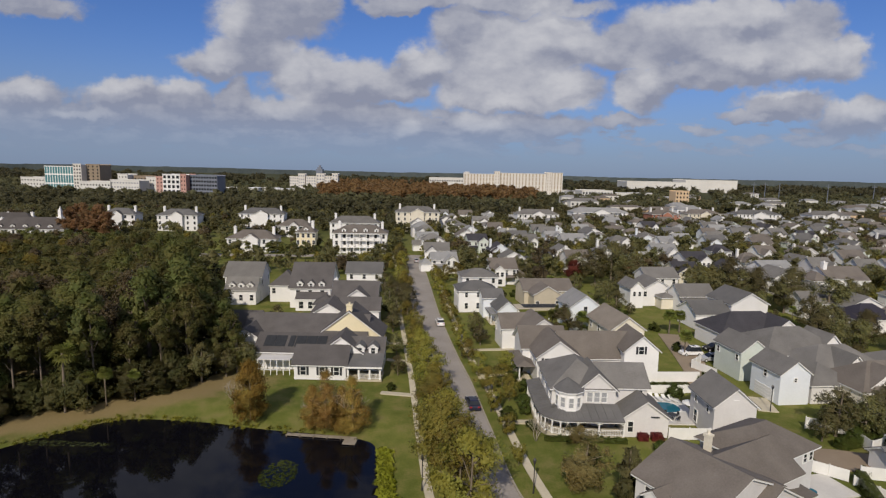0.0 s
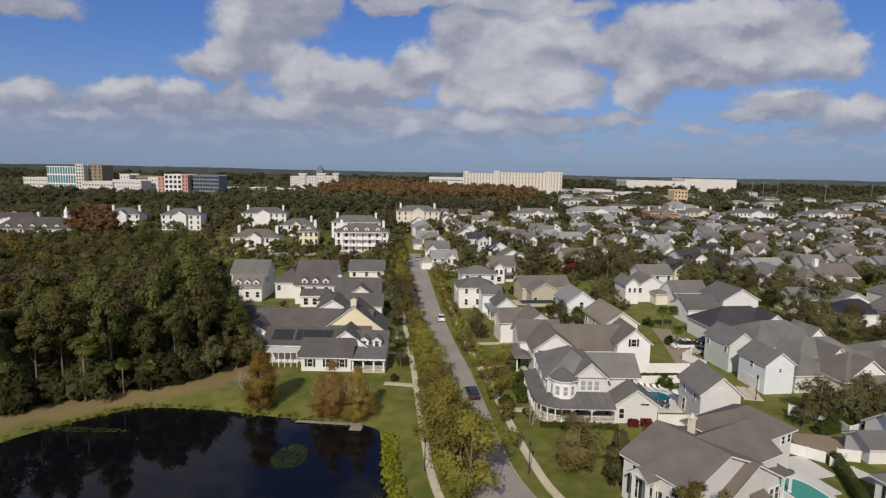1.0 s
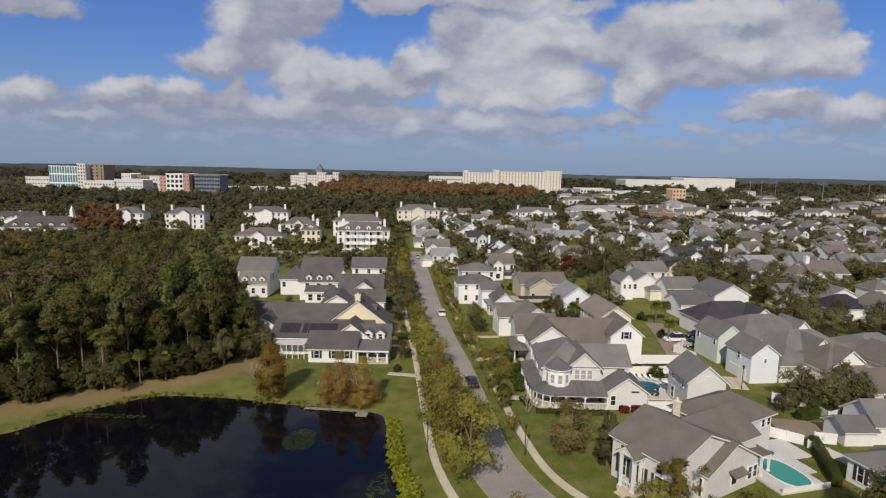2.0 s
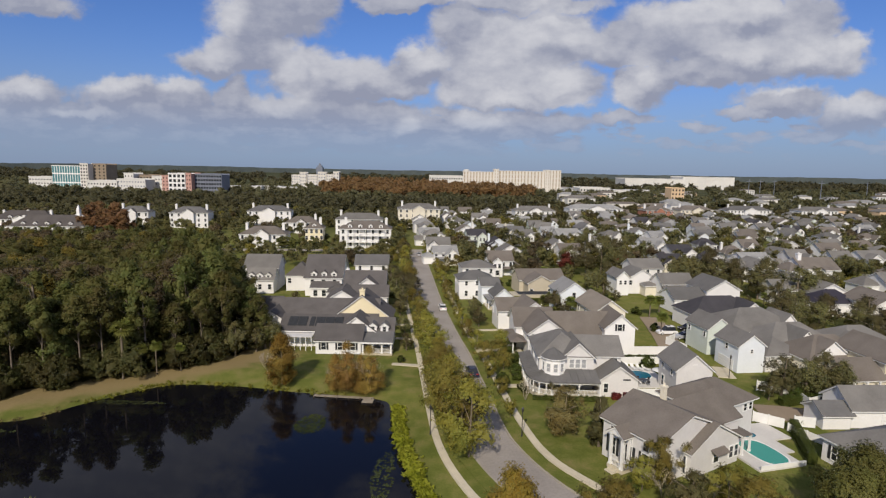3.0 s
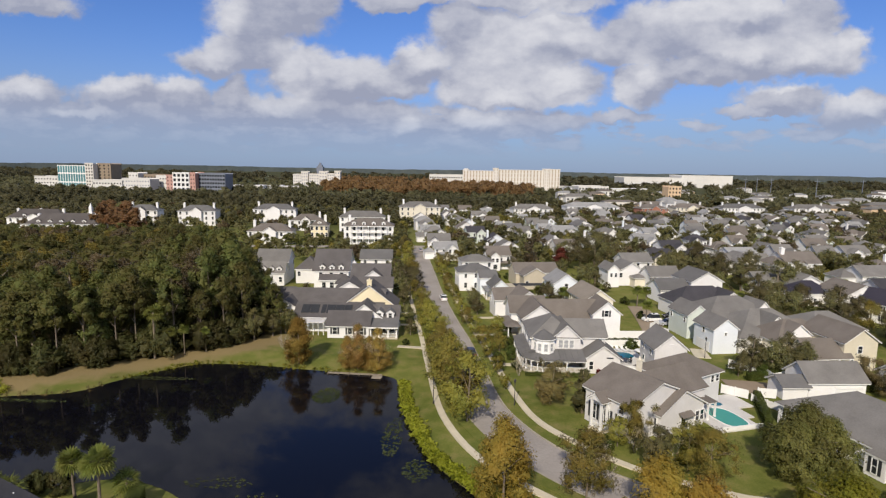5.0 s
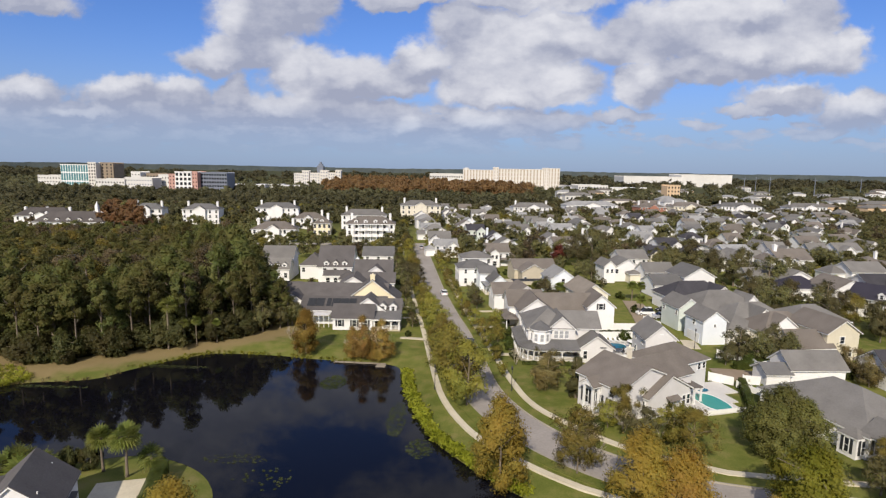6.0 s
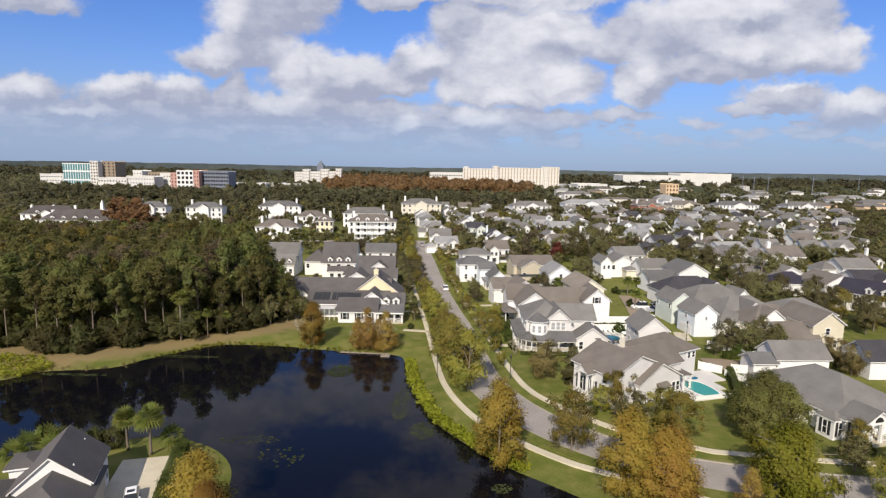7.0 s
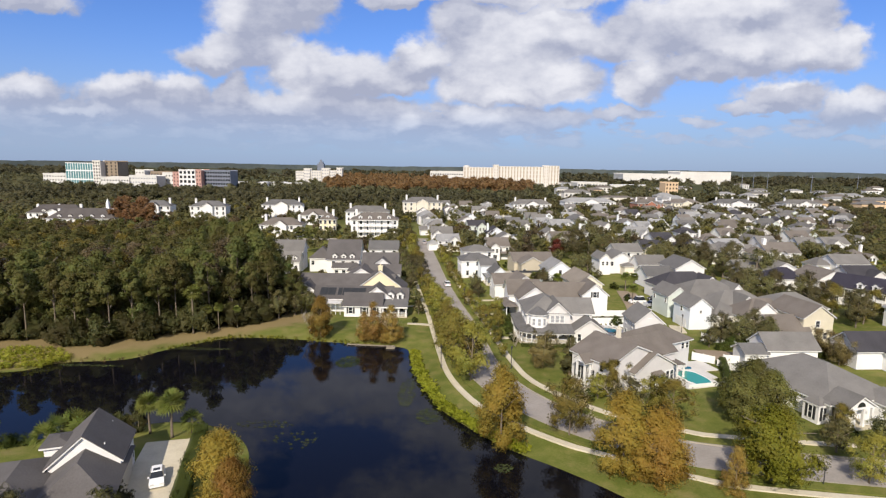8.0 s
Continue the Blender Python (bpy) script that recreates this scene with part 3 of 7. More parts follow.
def build_walls(b):
    x0, x1, y0, y1, z0, e = b.x0, b.x1, b.y0, b.y1, b.z0, b.eave
    top = e + b.rise
    base = [(x0, y0, z0), (x1, y0, z0), (x1, y1, z0), (x0, y1, z0), (x0, y0, e), (x1, y0, e), (x1, y1, e), (x0, y1, e)]
    if b.roof == "y":
        v = base + [(b.cx, y0, top), (b.cx, y1, top)]
        f = [(0, 1, 5, 8, 4), (2, 3, 7, 9, 6), (1, 2, 6, 5), (3, 0, 4, 7)]
    elif b.roof == "x":
        v = base + [(x0, b.cy, top), (x1, b.cy, top)]
        f = [(0, 1, 5, 4), (2, 3, 7, 6), (1, 2, 6, 9, 5), (3, 0, 4, 8, 7)]
    else:
        v, f = base, [(0, 1, 5, 4), (2, 3, 7, 6), (1, 2, 6, 5), (3, 0, 4, 7), (4, 5, 6, 7)]
    return Acc().add(v, f)


def build_roof(b):
    """Roof slabs with an overhang, and the white boards along their edges."""
    o, th = b.over, 0.16
    roof, trim = Acc(), Acc()
    if b.roof in "xy":
        flip = b.roof == "x"
        a0, a1, c0, c1 = (b.y0, b.y1, b.x0, b.x1) if flip else (b.x0, b.x1, b.y0, b.y1)
        mid, half = (a0 + a1) / 2, (a1 - a0) / 2
        slope = b.rise / half

        def saddle(acc, lift, thick, out):
            zr = b.eave + b.rise + lift
            ze = zr - slope * (half + o + out)
            prof = [(mid - half - o - out, ze), (mid, zr), (mid + half + o + out, ze), (mid + half + o + out, ze + thick), (mid, zr + thick), (mid - half - o - out, ze + thick)]
            v = [(p, c, z) for c in (c0 - o - out, c1 + o + out) for p, z in prof]
            acc.add([swap(p) for p in v] if flip else v, [(0, 1, 4, 5), (1, 2, 3, 4), (6, 11, 10, 7), (7, 10, 9, 8)] + [(i, i + 6, (i + 1) % 6 + 6, (i + 1) % 6) for i in range(6)])

        saddle(roof, 0.2, 0.1, 0.05)
        saddle(trim, -0.02, 0.215, 0.0)
    elif b.roof == "hip":
        x0, x1, y0, y1 = b.x0 - o, b.x1 + o, b.y0 - o, b.y1 + o
        ze = b.eave + 0.02
        top = b.eave + b.rise
        k = min(x1 - x0, y1 - y0) / 2 * 0.98
        if x1 - x0 > y1 - y0:
            r0, r1 = (x0 + k, b.cy, top), (x1 - k, b.cy, top)
            f = [(0, 1, 5, 4), (1, 2, 5), (2, 3, 4, 5), (3, 0, 4), (3, 2, 1, 0)]
        else:
            r0, r1 = (b.cx, y0 + k, top), (b.cx, y1 - k, top)
            f = [(0, 1, 4), (1, 2, 5, 4), (2, 3, 5), (3, 0, 4, 5), (3, 2, 1, 0)]
        corners = [(x0, y0, ze), (x1, y0, ze), (x1, y1, ze), (x0, y1, ze)]
        roof.add(corners + [r0, r1], f)
        trim.box(x0 + 0.04, y0 + 0.04, ze - 0.22, x1 - 0.04, y1 - 0.04, ze - 0.004)
    elif b.roof == "flat":
        roof.box(b.x0 - 0.1, b.y0 - 0.1, b.eave, b.x1 + 0.1, b.y1 + 0.1, b.eave + 0.2)
        trim.box(b.x0 - 0.15, b.y0 - 0.15, b.eave - 0.15, b.x1 + 0.15, b.y0 - 0.1, b.eave + 0.3)
    elif b.roof == "shed":
        v = [(b.x0 - 0.2, b.y0 - 0.3, b.eave), (b.x1 + 0.2, b.y0 - 0.3, b.eave), (b.x1 + 0.2, b.y1, b.eave + b.rise), (b.x0 - 0.2, b.y1, b.eave + b.rise)]
        v += [(p[0], p[1], p[2] + 0.14) for p in v]
        roof.add(v, [(3, 2, 1, 0), (4, 5, 6, 7), (0, 1, 5, 4), (1, 2, 6, 5), (2, 3, 7, 6), (3, 0, 4, 7)])
        trim.beam((b.x0 - 0.2, b.y0 - 0.32, b.eave - 0.2), (b.x1 + 0.2, b.y0 - 0.32, b.eave - 0.2), 0.06, 0.3)
    return roof, trim


def house(x, y, yaw, label, blocks, wall="white", roof="grey", name="house", group="", detail=True, category="house"):
    h = thing(name, pose(x, y, 0, 0, 0, yaw), label, category, group)
    for b in blocks:
        if b.wall != "open":
            part("wall", build_walls(b), SIDING[b.wall or wall], h)
        cover, trim = build_roof(b)
        if cover.v:
            part("roof", cover, ROOF[b.cover or roof], h)
        if trim.v and detail and b.trim:
            part("fascia", trim, WHITE, h)
    return h


def row(h, b, side, n, z, w=0.9, hh=1.4, spread=0.72, shutters=False, shift=0.0, name="window", pane=None):
    """n windows along a wall."""
    length = b.w if side in "fb" else b.d
    for i in range(n):
        u = shift + (0 if n == 1 else length * spread * (i / (n - 1) - 0.5))
        add_window(h, b.face(side, u, z), w, hh, shutters, name=name, pane=pane)


def door(h, b, side, u, z=0.2, w=1.0, hh=2.1, material=None):
    place("door", cached(("door", w, hh, material), lambda: Acc().box(-w / 2, -0.08, 0, w / 2, 0.02, hh).mesh("door", material or SHUTTER)), h, b.face(side, u, z))


def garage_door(h, b, side, u, w=4.6):
    acc = Acc()
    for i in range(4):
        acc.box(-w / 2, -0.07, 0.53 * i + 0.02, w / 2, 0.02, 0.53 * i + 0.51)
    place("garage_door", acc.mesh("garage_door", WHITE), h, b.face(side, u, 0.05))


def columns(h, pts, z0, z1, r=0.14, square=True):
    key = ("column", z0, z1, r)

    def make():
        a = Acc().box(-r, -r, z0, r, r, z1)
        return a.box(-r * 1.4, -r * 1.4, z0, r * 1.4, r * 1.4, z0 + 0.25).box(-r * 1.4, -r * 1.4, z1 - 0.2, r * 1.4, r * 1.4, z1).mesh("column", WHITE)

    for x, y in pts:
        place("column", cached(key, make), h, pose(x, y, 0))


def railing(h, a, b, z, gap=0.22):
    acc = Acc().beam((*a, z + 0.85), (*b, z + 0.85), 0.07, 0.07).beam((*a, z + 0.1), (*b, z + 0.1), 0.05, 0.06)
    n = max(2, int(math.dist(a, b) / gap))
    for i in range(n + 1):
        px, py = a[0] + (b[0] - a[0]) * i / n, a[1] + (b[1] - a[1]) * i / n
        acc.box(px - 0.025, py - 0.025, z + 0.1, px + 0.025, py + 0.025, z + 0.9)
    tagged(part("railing", acc, WHITE, h), kind="stuff")


def deck(h, x0, y0, x1, y1, z, material=None, name="porch_floor"):
    part(name, Acc().box(x0, y0, 0, x1, y1, z), material or CONCRETE, h)


def dormer(h, x, y, z, w=1.5, d=2.2, cover="grey", wall="white"):
    b = Block(x, y, w, d, z + 1.2, 0.6, "y", z, over=0.2)
    dm = part("dormer", build_walls(b), SIDING[wall], h)
    cover_acc, trim = build_roof(b)
    part("dormer_roof", cover_acc, ROOF[cover], dm)
    part("dormer_trim", trim, WHITE, dm)
    add_window(h, b.face("f", 0, z + 0.2), 0.7, 1.0, name="dormer_window")


def chimney(h, x, y, z0, z1, w=0.9, wall="white"):
    a = Acc().box(x - w / 2, y - w / 2, z0, x + w / 2, y + w / 2, z1).box(x - w / 2 - 0.1, y - w / 2 - 0.1, z1 - 0.22, x + w / 2 + 0.1, y + w / 2 + 0.1, z1 + 0.05).tube([(x, y, z1), (x, y, z1 + 0.45)], [0.2, 0.16], 8)
    part("chimney", a, SIDING[wall], h)


# the brown-roofed house on the bend of the street
A_main = Block(-3.0, -0.6, 11.4, 8.6, 5.2, 2.4, "y")
A_front = Block(0.9, -3.4, 9.6, 4.9, 3.4, 2.6, "y", over=0.35)
A_two = Block(9.4, 1.6, 10.4, 7.6, 5.6, 2.4, "hip", over=0.55)
A_link = Block(3.4, -0.3, 10.0, 7.4, 4.7, 2.5, "x", over=0.3)
A_porch = Block(-9.3, 0.05, 2.2, 2.3, 4.7, 0.9, "x", 4.6, wall="white", over=0.25)
A = house(30, 57, 31, "pale grey house under a large brown-grey shingle roof", [A_main, A_front, A_two, A_link, A_porch], "grey", "brown")
chimney(A, 0.4, 1.9, 4.5, 8.4, 0.62, "cream")
columns(A, [(-10.15, 0.95), (-10.15, -0.85), (-9.0, -0.85)], 0.4, 4.6, 0.15)
deck(A, -10.4, -1.2, -8.6, 1.25, 0.45)
railing(A, (-10.15, 0.95), (-10.15, -0.85), 0.45)
part("porch_step", Acc().box(-10.9, -0.6, 0, -10.4, 0.7, 0.28).box(-11.4, -0.6, 0, -10.9, 0.7, 0.14), CONCRETE, A)
row(A, A_main, "l", 3, 1.0, 1.0, 2.2, 0.6, True)
row(A, A_main, "l", 3, 3.6, 0.8, 1.0, 0.6)
door(A, A_main, "l", 0.3, 0.45, 1.1, 2.2)
row(A, A_front, "f", 1, 1.0, 1.0, 1.5, shutters=False, shift=0.2)
row(A, A_front, "f", 2, 0.9, 0.75, 1.5, 0.11, shift=3.8)
row(A, A_front, "l", 1, 0.5, 1.3, 2.2, shift=1.2)
part("awning", Acc().add([(0.0, -5.87, 2.75), (2.6, -5.87, 2.75), (2.6, -6.8, 2.35), (0.0, -6.8, 2.35), (0.0, -5.87, 2.9), (2.6, -5.87, 2.9), (2.6, -6.8, 2.45), (0.0, -6.8, 2.45)],
     [(0, 1, 2, 3), (7, 6, 5, 4), (2, 6, 7, 3), (0, 3, 7, 4), (1, 5, 6, 2)]), ROOF["brown"], A)
row(A, A_two, "f", 2, 4.0, 0.7, 1.0, 0.12, shift=3.9)
row(A, A_two, "f", 1, 1.2, 0.7, 1.1, shift=0.6)
row(A, A_two, "r", 2, 3.6)
part("lean_to_roof", Acc().add([(5.5, -5.9, 3.3), (9.6, -5.4, 2.6), (9.6, -3.0, 2.9), (5.5, -2.6, 3.6), (5.5, -5.9, 3.15), (9.6, -5.4, 2.45), (9.6, -3.0, 2.75), (5.5, -2.6, 3.45)],
     [(0, 1, 2, 3), (7, 6, 5, 4), (0, 4, 5, 1), (1, 5, 6, 2), (2, 6, 7, 3), (3, 7, 4, 0)]), ROOF["brown"], A)
columns(A, [(9.4, -5.2), (9.4, -3.2), (7.4, -5.4)], 0.1, 2.5, 0.12)

# the white house with a round bay and a wrap-around porch
B_main = Block(20.0 - 22, 83.2 - 80, 9.0, 11.0, 5.8, 3.1, "hip")
B_gable = Block(22.0 - 22, 80.6 - 80, 5.4, 6.2, 5.8, 2.4, "y")
B_wing = Block(26.0 - 22, 82.4 - 80, 7.4, 7.0, 5.8, 2.3, "x")
B_low = Block(28.3 - 22, 78.6 - 80, 6.4, 7.4, 2.9, 2.3, "y")
B = house(22, 80, 0.5, "white Victorian-style house with grey roof, round bay and wrap-around porch", [B_main, B_gable, B_wing, B_low], "grey", "grey")
row(B, B_gable, "f", 3, 4.0, 0.75, 1.4, 0.38, pane=PALE_PANE)
row(B, B_gable, "f", 3, 0.9, 0.8, 1.6, 0.6)
row(B, B_low, "f", 1, 0.8, 0.7, 1.5, shift=-2.1)
part("vent", Acc().box(7.0, -5.2, 2.9, 8.2, -5.08, 3.1), SHUTTER, B)
row(B, B_main, "l", 3, 3.9, 0.8, 1.4, pane=PALE_PANE)
row(B, B_main, "l", 3, 0.8, 0.9, 1.7)
row(B, B_wing, "f", 1, 4.0, 0.8, 1.3, shift=2.6)
door(B, B_gable, "f", -1.8, 0.5)


def ring(cx, cy, r, n, z, start=0.0, turn=2 * math.pi):
    return [(cx + r * math.cos(start + turn * k / n), cy + r * math.sin(start + turn * k / n), z) for k in range(n + (turn < 6.2))]


def bay(h, cx, cy, r, z0, z1, top, n=10):
    lo, hi = ring(cx, cy, r, n, z0), ring(cx, cy, r, n, z1)
    part("bay", Acc().add(lo + hi, [(k, (k + 1) % n, n + (k + 1) % n, n + k) for k in range(n)] + [tuple(range(n))[::-1], tuple(range(n, 2 * n))]), SIDING["white"], h)
    eave = ring(cx, cy, r + 0.35, n, z1)
    part("bay_roof", Acc().add(eave + [(cx, cy + 1.0, top)], [(k, (k + 1) % n, n) for k in range(n)] + [tuple(range(n))[::-1]]), ROOF["slate"], h)
    for z, g in ((z0, 0.12), (z1 - 0.35, 0.12), (z1 - 0.12, 0.36)):
        o, i = ring(cx, cy, r + g, n, z), ring(cx, cy, r + g, n, z + (0.25 if g < 0.2 else 0.14))
        part("bay_trim", Acc().add(o + i, [(k, (k + 1) % n, n + (k + 1) % n, n + k) for k in range(n)] + [tuple(range(n))[::-1], tuple(range(n, 2 * n))]), WHITE, h)
    for k in range(n):
        a = 2 * math.pi * (k + 0.5) / n
        if math.sin(a) < 0.35:
            c = r * math.cos(math.pi / n)
            add_window(h, pose(cx + c * math.cos(a), cy + c * math.sin(a), z0 + 0.6, 0, 0, math.degrees(a) + 90), 0.62, 1.35, pane=PALE_PANE)


bay(B, 17.9 - 22, 77.4 - 80, 1.95, 3.2, 6.0, 7.3)
# porch: floor, posts, rail and lean-to roof along the west side and round the south front
PORCH = rounded([(13.7 - 22, 88.5 - 80), (13.6 - 22, 82 - 80), (13.7 - 22, 77.6 - 80), (14.3 - 22, 75.4 - 80), (16.2 - 22, 74.0 - 80), (18.6 - 22, 73.9 - 80), (25.0 - 22, 73.9 - 80)], 6)
part("porch_floor", strip(PORCH, 0.15, -3.0, 0.0, 0.5), CONCRETE, B)
inner = offset(PORCH, -3.2)
inner[:, 0] = np.clip(inner[:, 0], -6.3, 3.0)
inner[:, 1] = np.clip(inner[:, 1], -2.6, 9)
outer = offset(PORCH, 0.35)
n = len(PORCH)
v = [(x, y, 2.85) for x, y in outer] + [(x, y, 3.75) for x, y in inner] + [(x, y, 2.65) for x, y in outer]
part("porch_roof", Acc().add(v, [(i, i + 1, n + i + 1, n + i) for i in range(n - 1)] + [(2 * n + i, 2 * n + i + 1, i + 1, i) for i in range(n - 1)]), ROOF["slate"], B)
for i in range(1, n - 1):
    a, b = Vector((*outer[i], 2.86)), Vector((*inner[i], 3.76))
    if (b - a).length > 1.0:
        place("roof_seam", Acc().beam(a, b, 0.05, 0.06).mesh("roof_seam", ROOF["slate"]), B)
part("porch_beam", strip(PORCH, 0.2, -0.05, 2.45, 2.7), WHITE, B)
posts = [PORCH[i] for i in range(0, n, 3)]
columns(B, posts, 0.5, 2.5, 0.09)
for p, q in zip(posts[:-1], posts[1:]):
    railing(B, tuple(p), tuple(q), 0.5)
    for s0, s1 in ((p, q), (q, p)):
        part("bracket", Acc().beam((s0[0], s0[1], 2.05), (s0[0] + (s1[0] - s0[0]) * 0.22, s0[1] + (s1[1] - s0[1]) * 0.22, 2.4), 0.06, 0.08), WHITE, B)

# its two-storey garage
C_b = Block(0, 0, 5.9, 7.2, 5.1, 2.5, "y", over=0.35)
C = house(40.3, 78.0, 1.5, "pale grey two-storey garage with steep grey gable roof", [C_b], "grey", "grey", "garage", category="garage")
row(C, C_b, "l", 2, 3.6, 0.7, 1.2, 0.5)
row(C, C_b, "l", 1, 0.6, 1.0, 1.8, shift=-1.6)
part("vent", Acc().box(-0.4, -3.66, 6.0, 0.4, -3.56, 6.1), WHITE, C)

# the white house with a brown-grey roof behind it
D_gar = Block(34.4 - 27, 99.3 - 99, 6.2, 7.4, 5.9, 2.6, "y")
D_left = Block(19.2 - 27, 98.4 - 99, 7.4, 8.4, 5.2, 2.7, "y")
D_link = Block(27 - 27, 100.6 - 99, 13.0, 6.6, 4.2, 3.6, "x")
D_back = Block(18.0 - 27, 104 - 99, 8.0, 8.0, 5.0, 2.8, "x")
D_low = Block(29.6 - 27, 96.4 - 99, 4.0, 4.0, 2.9, 0.3, "flat")
D = house(27, 99, 4, "white house with brown-grey shingle roof and gabled garage wing", [D_gar, D_left, D_link, D_back, D_low], "white", "brown")
add_window(D, D_gar.face("f", -0.1, 5.3), 0.9, 1.3, True)
row(D, D_left, "f", 1, 3.5, 1.0, 1.4, shutters=True, shift=-2.0)
row(D, D_left, "l", 3, 3.4)
row(D, D_low, "f", 1, 0.6, 1.6, 1.6)
porch = Block(-13.2, 1.0, 2.6, 8.4, 2.9, 0.7, "hip", 2.6, wall="white")
part("porch_roof", build_roof(porch)[0], ROOF["brown"], D)
columns(D, [(-14.2, -2.8), (-14.2, -0.2), (-14.2, 2.2), (-14.2, 4.8)], 0.3, 2.8, 0.12)
deck(D, -14.5, -3.2, -12.0, 5.2, 0.35)
row(D, D_back, "l", 3, 0.8)
fence_wall = Acc().box(10.6, -3.0, 0, 18.5, -2.85, 1.9)
part("garden_wall", fence_wall, SIDING["white"], D)

# houses further back on the east side
E1 = house(18.6, 113.6, 10, "white house with brown gable roof", [b1 := Block(0, 0, 7.4, 8.0, 5.0, 2.5, "y"), b2 := Block(-3, 4, 8, 6, 4.6, 2.2, "x")], "white", "brown")
row(E1, b1, "f", 2, 3.2)
row(E1, b2, "l", 2, 3.0)
E2 = house(36.6, 119.2, 8, "cream house with light brown gable roof", [b1 := Block(0, 0, 7.4, 12.0, 4.9, 2.6, "y")], "cream", "tan")
row(E2, b1, "f", 2, 2.8)
row(E2, b1, "l", 3, 2.8)
E3 = house(31.7, 133, 8, "pale blue house with silver gable roof", [b1 := Block(0, 0, 7.4, 8.6, 5.9, 2.6, "y")], "blue", "silver")
add_window(E3, b1.face("f", 0, 4.4), 0.9, 1.5)
E4 = house(27.5, 156, 9, "tan house with olive-brown roof", [b1 := Block(0, 2, 14, 9, 4.4, 2.4, "x"), b2 := Block(-2.0, -4.6, 7.6, 6, 4.4, 2.2, "y")], "tan", "brown")
row(E4, b2, "f", 2, 1.2)
PERG = thing("pergola", pose(23.4, 140.4, 0, 0, 0, 8), "white patio cover carrying dark solar panels", "pergola")
part("roof", Acc().box(-6.5, -2.2, 2.8, 6.5, 2.6, 3.0), SIDING["tan"], PERG)
columns(PERG, [(-6, -1.8), (-2, -1.8), (2, -1.8), (6, -1.8), (-6, 2.2), (6, 2.2)], 0.0, 2.8, 0.1)
for i in range(7):
    part("solar_panel", Acc().box(-4.5 + i * 1.35, -1.6, 3.08, -3.3 + i * 1.35, 1.8, 3.16), SHUTTER, PERG)

# white hip-roofed house by the street
F1 = house(7.2, 148.6, 8, "white two-storey house with grey hip roof", [b1 := Block(0, 0, 10.4, 8.5, 5.7, 2.2, "hip"), b2 := Block(4.8, -13.0, 4.8, 9.0, 3.8, 2.0, "y", wall="blue"), b3 := Block(2.8, -7, 5, 6, 5.2, 1.6, "x", wall="blue")], "white", "slate")
row(F1, b1, "f", 3, 4.1, 0.7, 1.2, 0.6)
row(F1, b1, "f", 3, 1.0, 0.8, 1.5, 0.6)
row(F1, b1, "l", 3, 4.1, 0.7, 1.2)
row(F1, b2, "f", 1, 0.8, 1.8, 1.6)
columns(F1, [(1.0, -16.5), (1.0, -13.0), (1.0, -9.5)], 0.2, 2.6, 0.1)
part("porch_roof", Acc().box(0.7, -17, 2.6, 2.6, -9, 2.8), ROOF["silver"], F1)
deck(F1, 0.8, -17, 2.5, -9, 0.3)
F2 = house(8.6, 167.5, 8, "white house with grey hip roof", [b1 := Block(0, 0, 10.8, 9, 6.0, 2.0, "hip")], "white", "grey")
row(F2, b1, "f", 3, 4.2)
row(F2, b1, "f", 2, 0.9)

# the long low house across the pond
G_front = Block(-22.2 + 22, 96.8 - 103, 9.0, 7.2, 2.8, 2.2, "x")
G_right = Block(-15.4 + 22, 100.6 - 103, 7.4, 7.0, 3.1, 2.4, "x")
G_gable = Block(-19.2 + 22, 99.9 - 103, 8.8, 5.6, 3.2, 3.3, "y", wall="white")
G_mid = Block(-28.0 + 22, 102.6 - 103, 14.0, 9.0, 3.3, 2.1, "x")
G_big = Block(-28.0 + 22, 112.0 - 103, 24.0, 11.5, 3.6, 3.2, "x")
G_yel = Block(-19.4 + 22, 111.6 - 103, 13.0, 8.0, 3.6, 5.0, "y", wall="yellow")
G_left = Block(-38.6 + 22, 108.6 - 103, 8.4, 9.8, 3.0, 2.7, "y")
G_tip = Block(-42.5 + 22, 116.5 - 103, 6.0, 5.5, 3.6, 2.4, "x", wall="yellow")
G = house(-22, 103, 1.5, "low white house with grey roofs, yellow gable and roof solar panels", [G_front, G_right, G_gable, G_mid, G_big, G_yel, G_left, G_tip], "white", "deep")
for u in (-2.9, 0.4, 2.9):
    add_window(G, G_front.face("f", u, 0.9), 0.9, 1.4, True)
for u in (-1.9, 0.4, 2.4):
    add_window(G, G_right.face("f", u, 0.6), 0.9, 1.9)
porch = Block(7.4, -7.9, 6.2, 4.6, 2.6, 0.9, "shed")
for acc, mt, nm in zip(build_roof(porch), (ROOF["slate"], WHITE), ("porch_roof", "porch_beam")):
    part(nm, acc, mt, G)
columns(G, [(4.7, -9.9), (6.6, -9.9), (8.5, -9.9), (10.3, -9.9)], 0.3, 2.6, 0.16)
deck(G, 4.4, -10.3, 10.6, -5.9, 0.35)
railing(G, (6.7, -9.9), (10.2, -9.9), 0.35)
chimney(G, 2.6, 5.3, 5.0, 9.9, 1.1, "yellow")
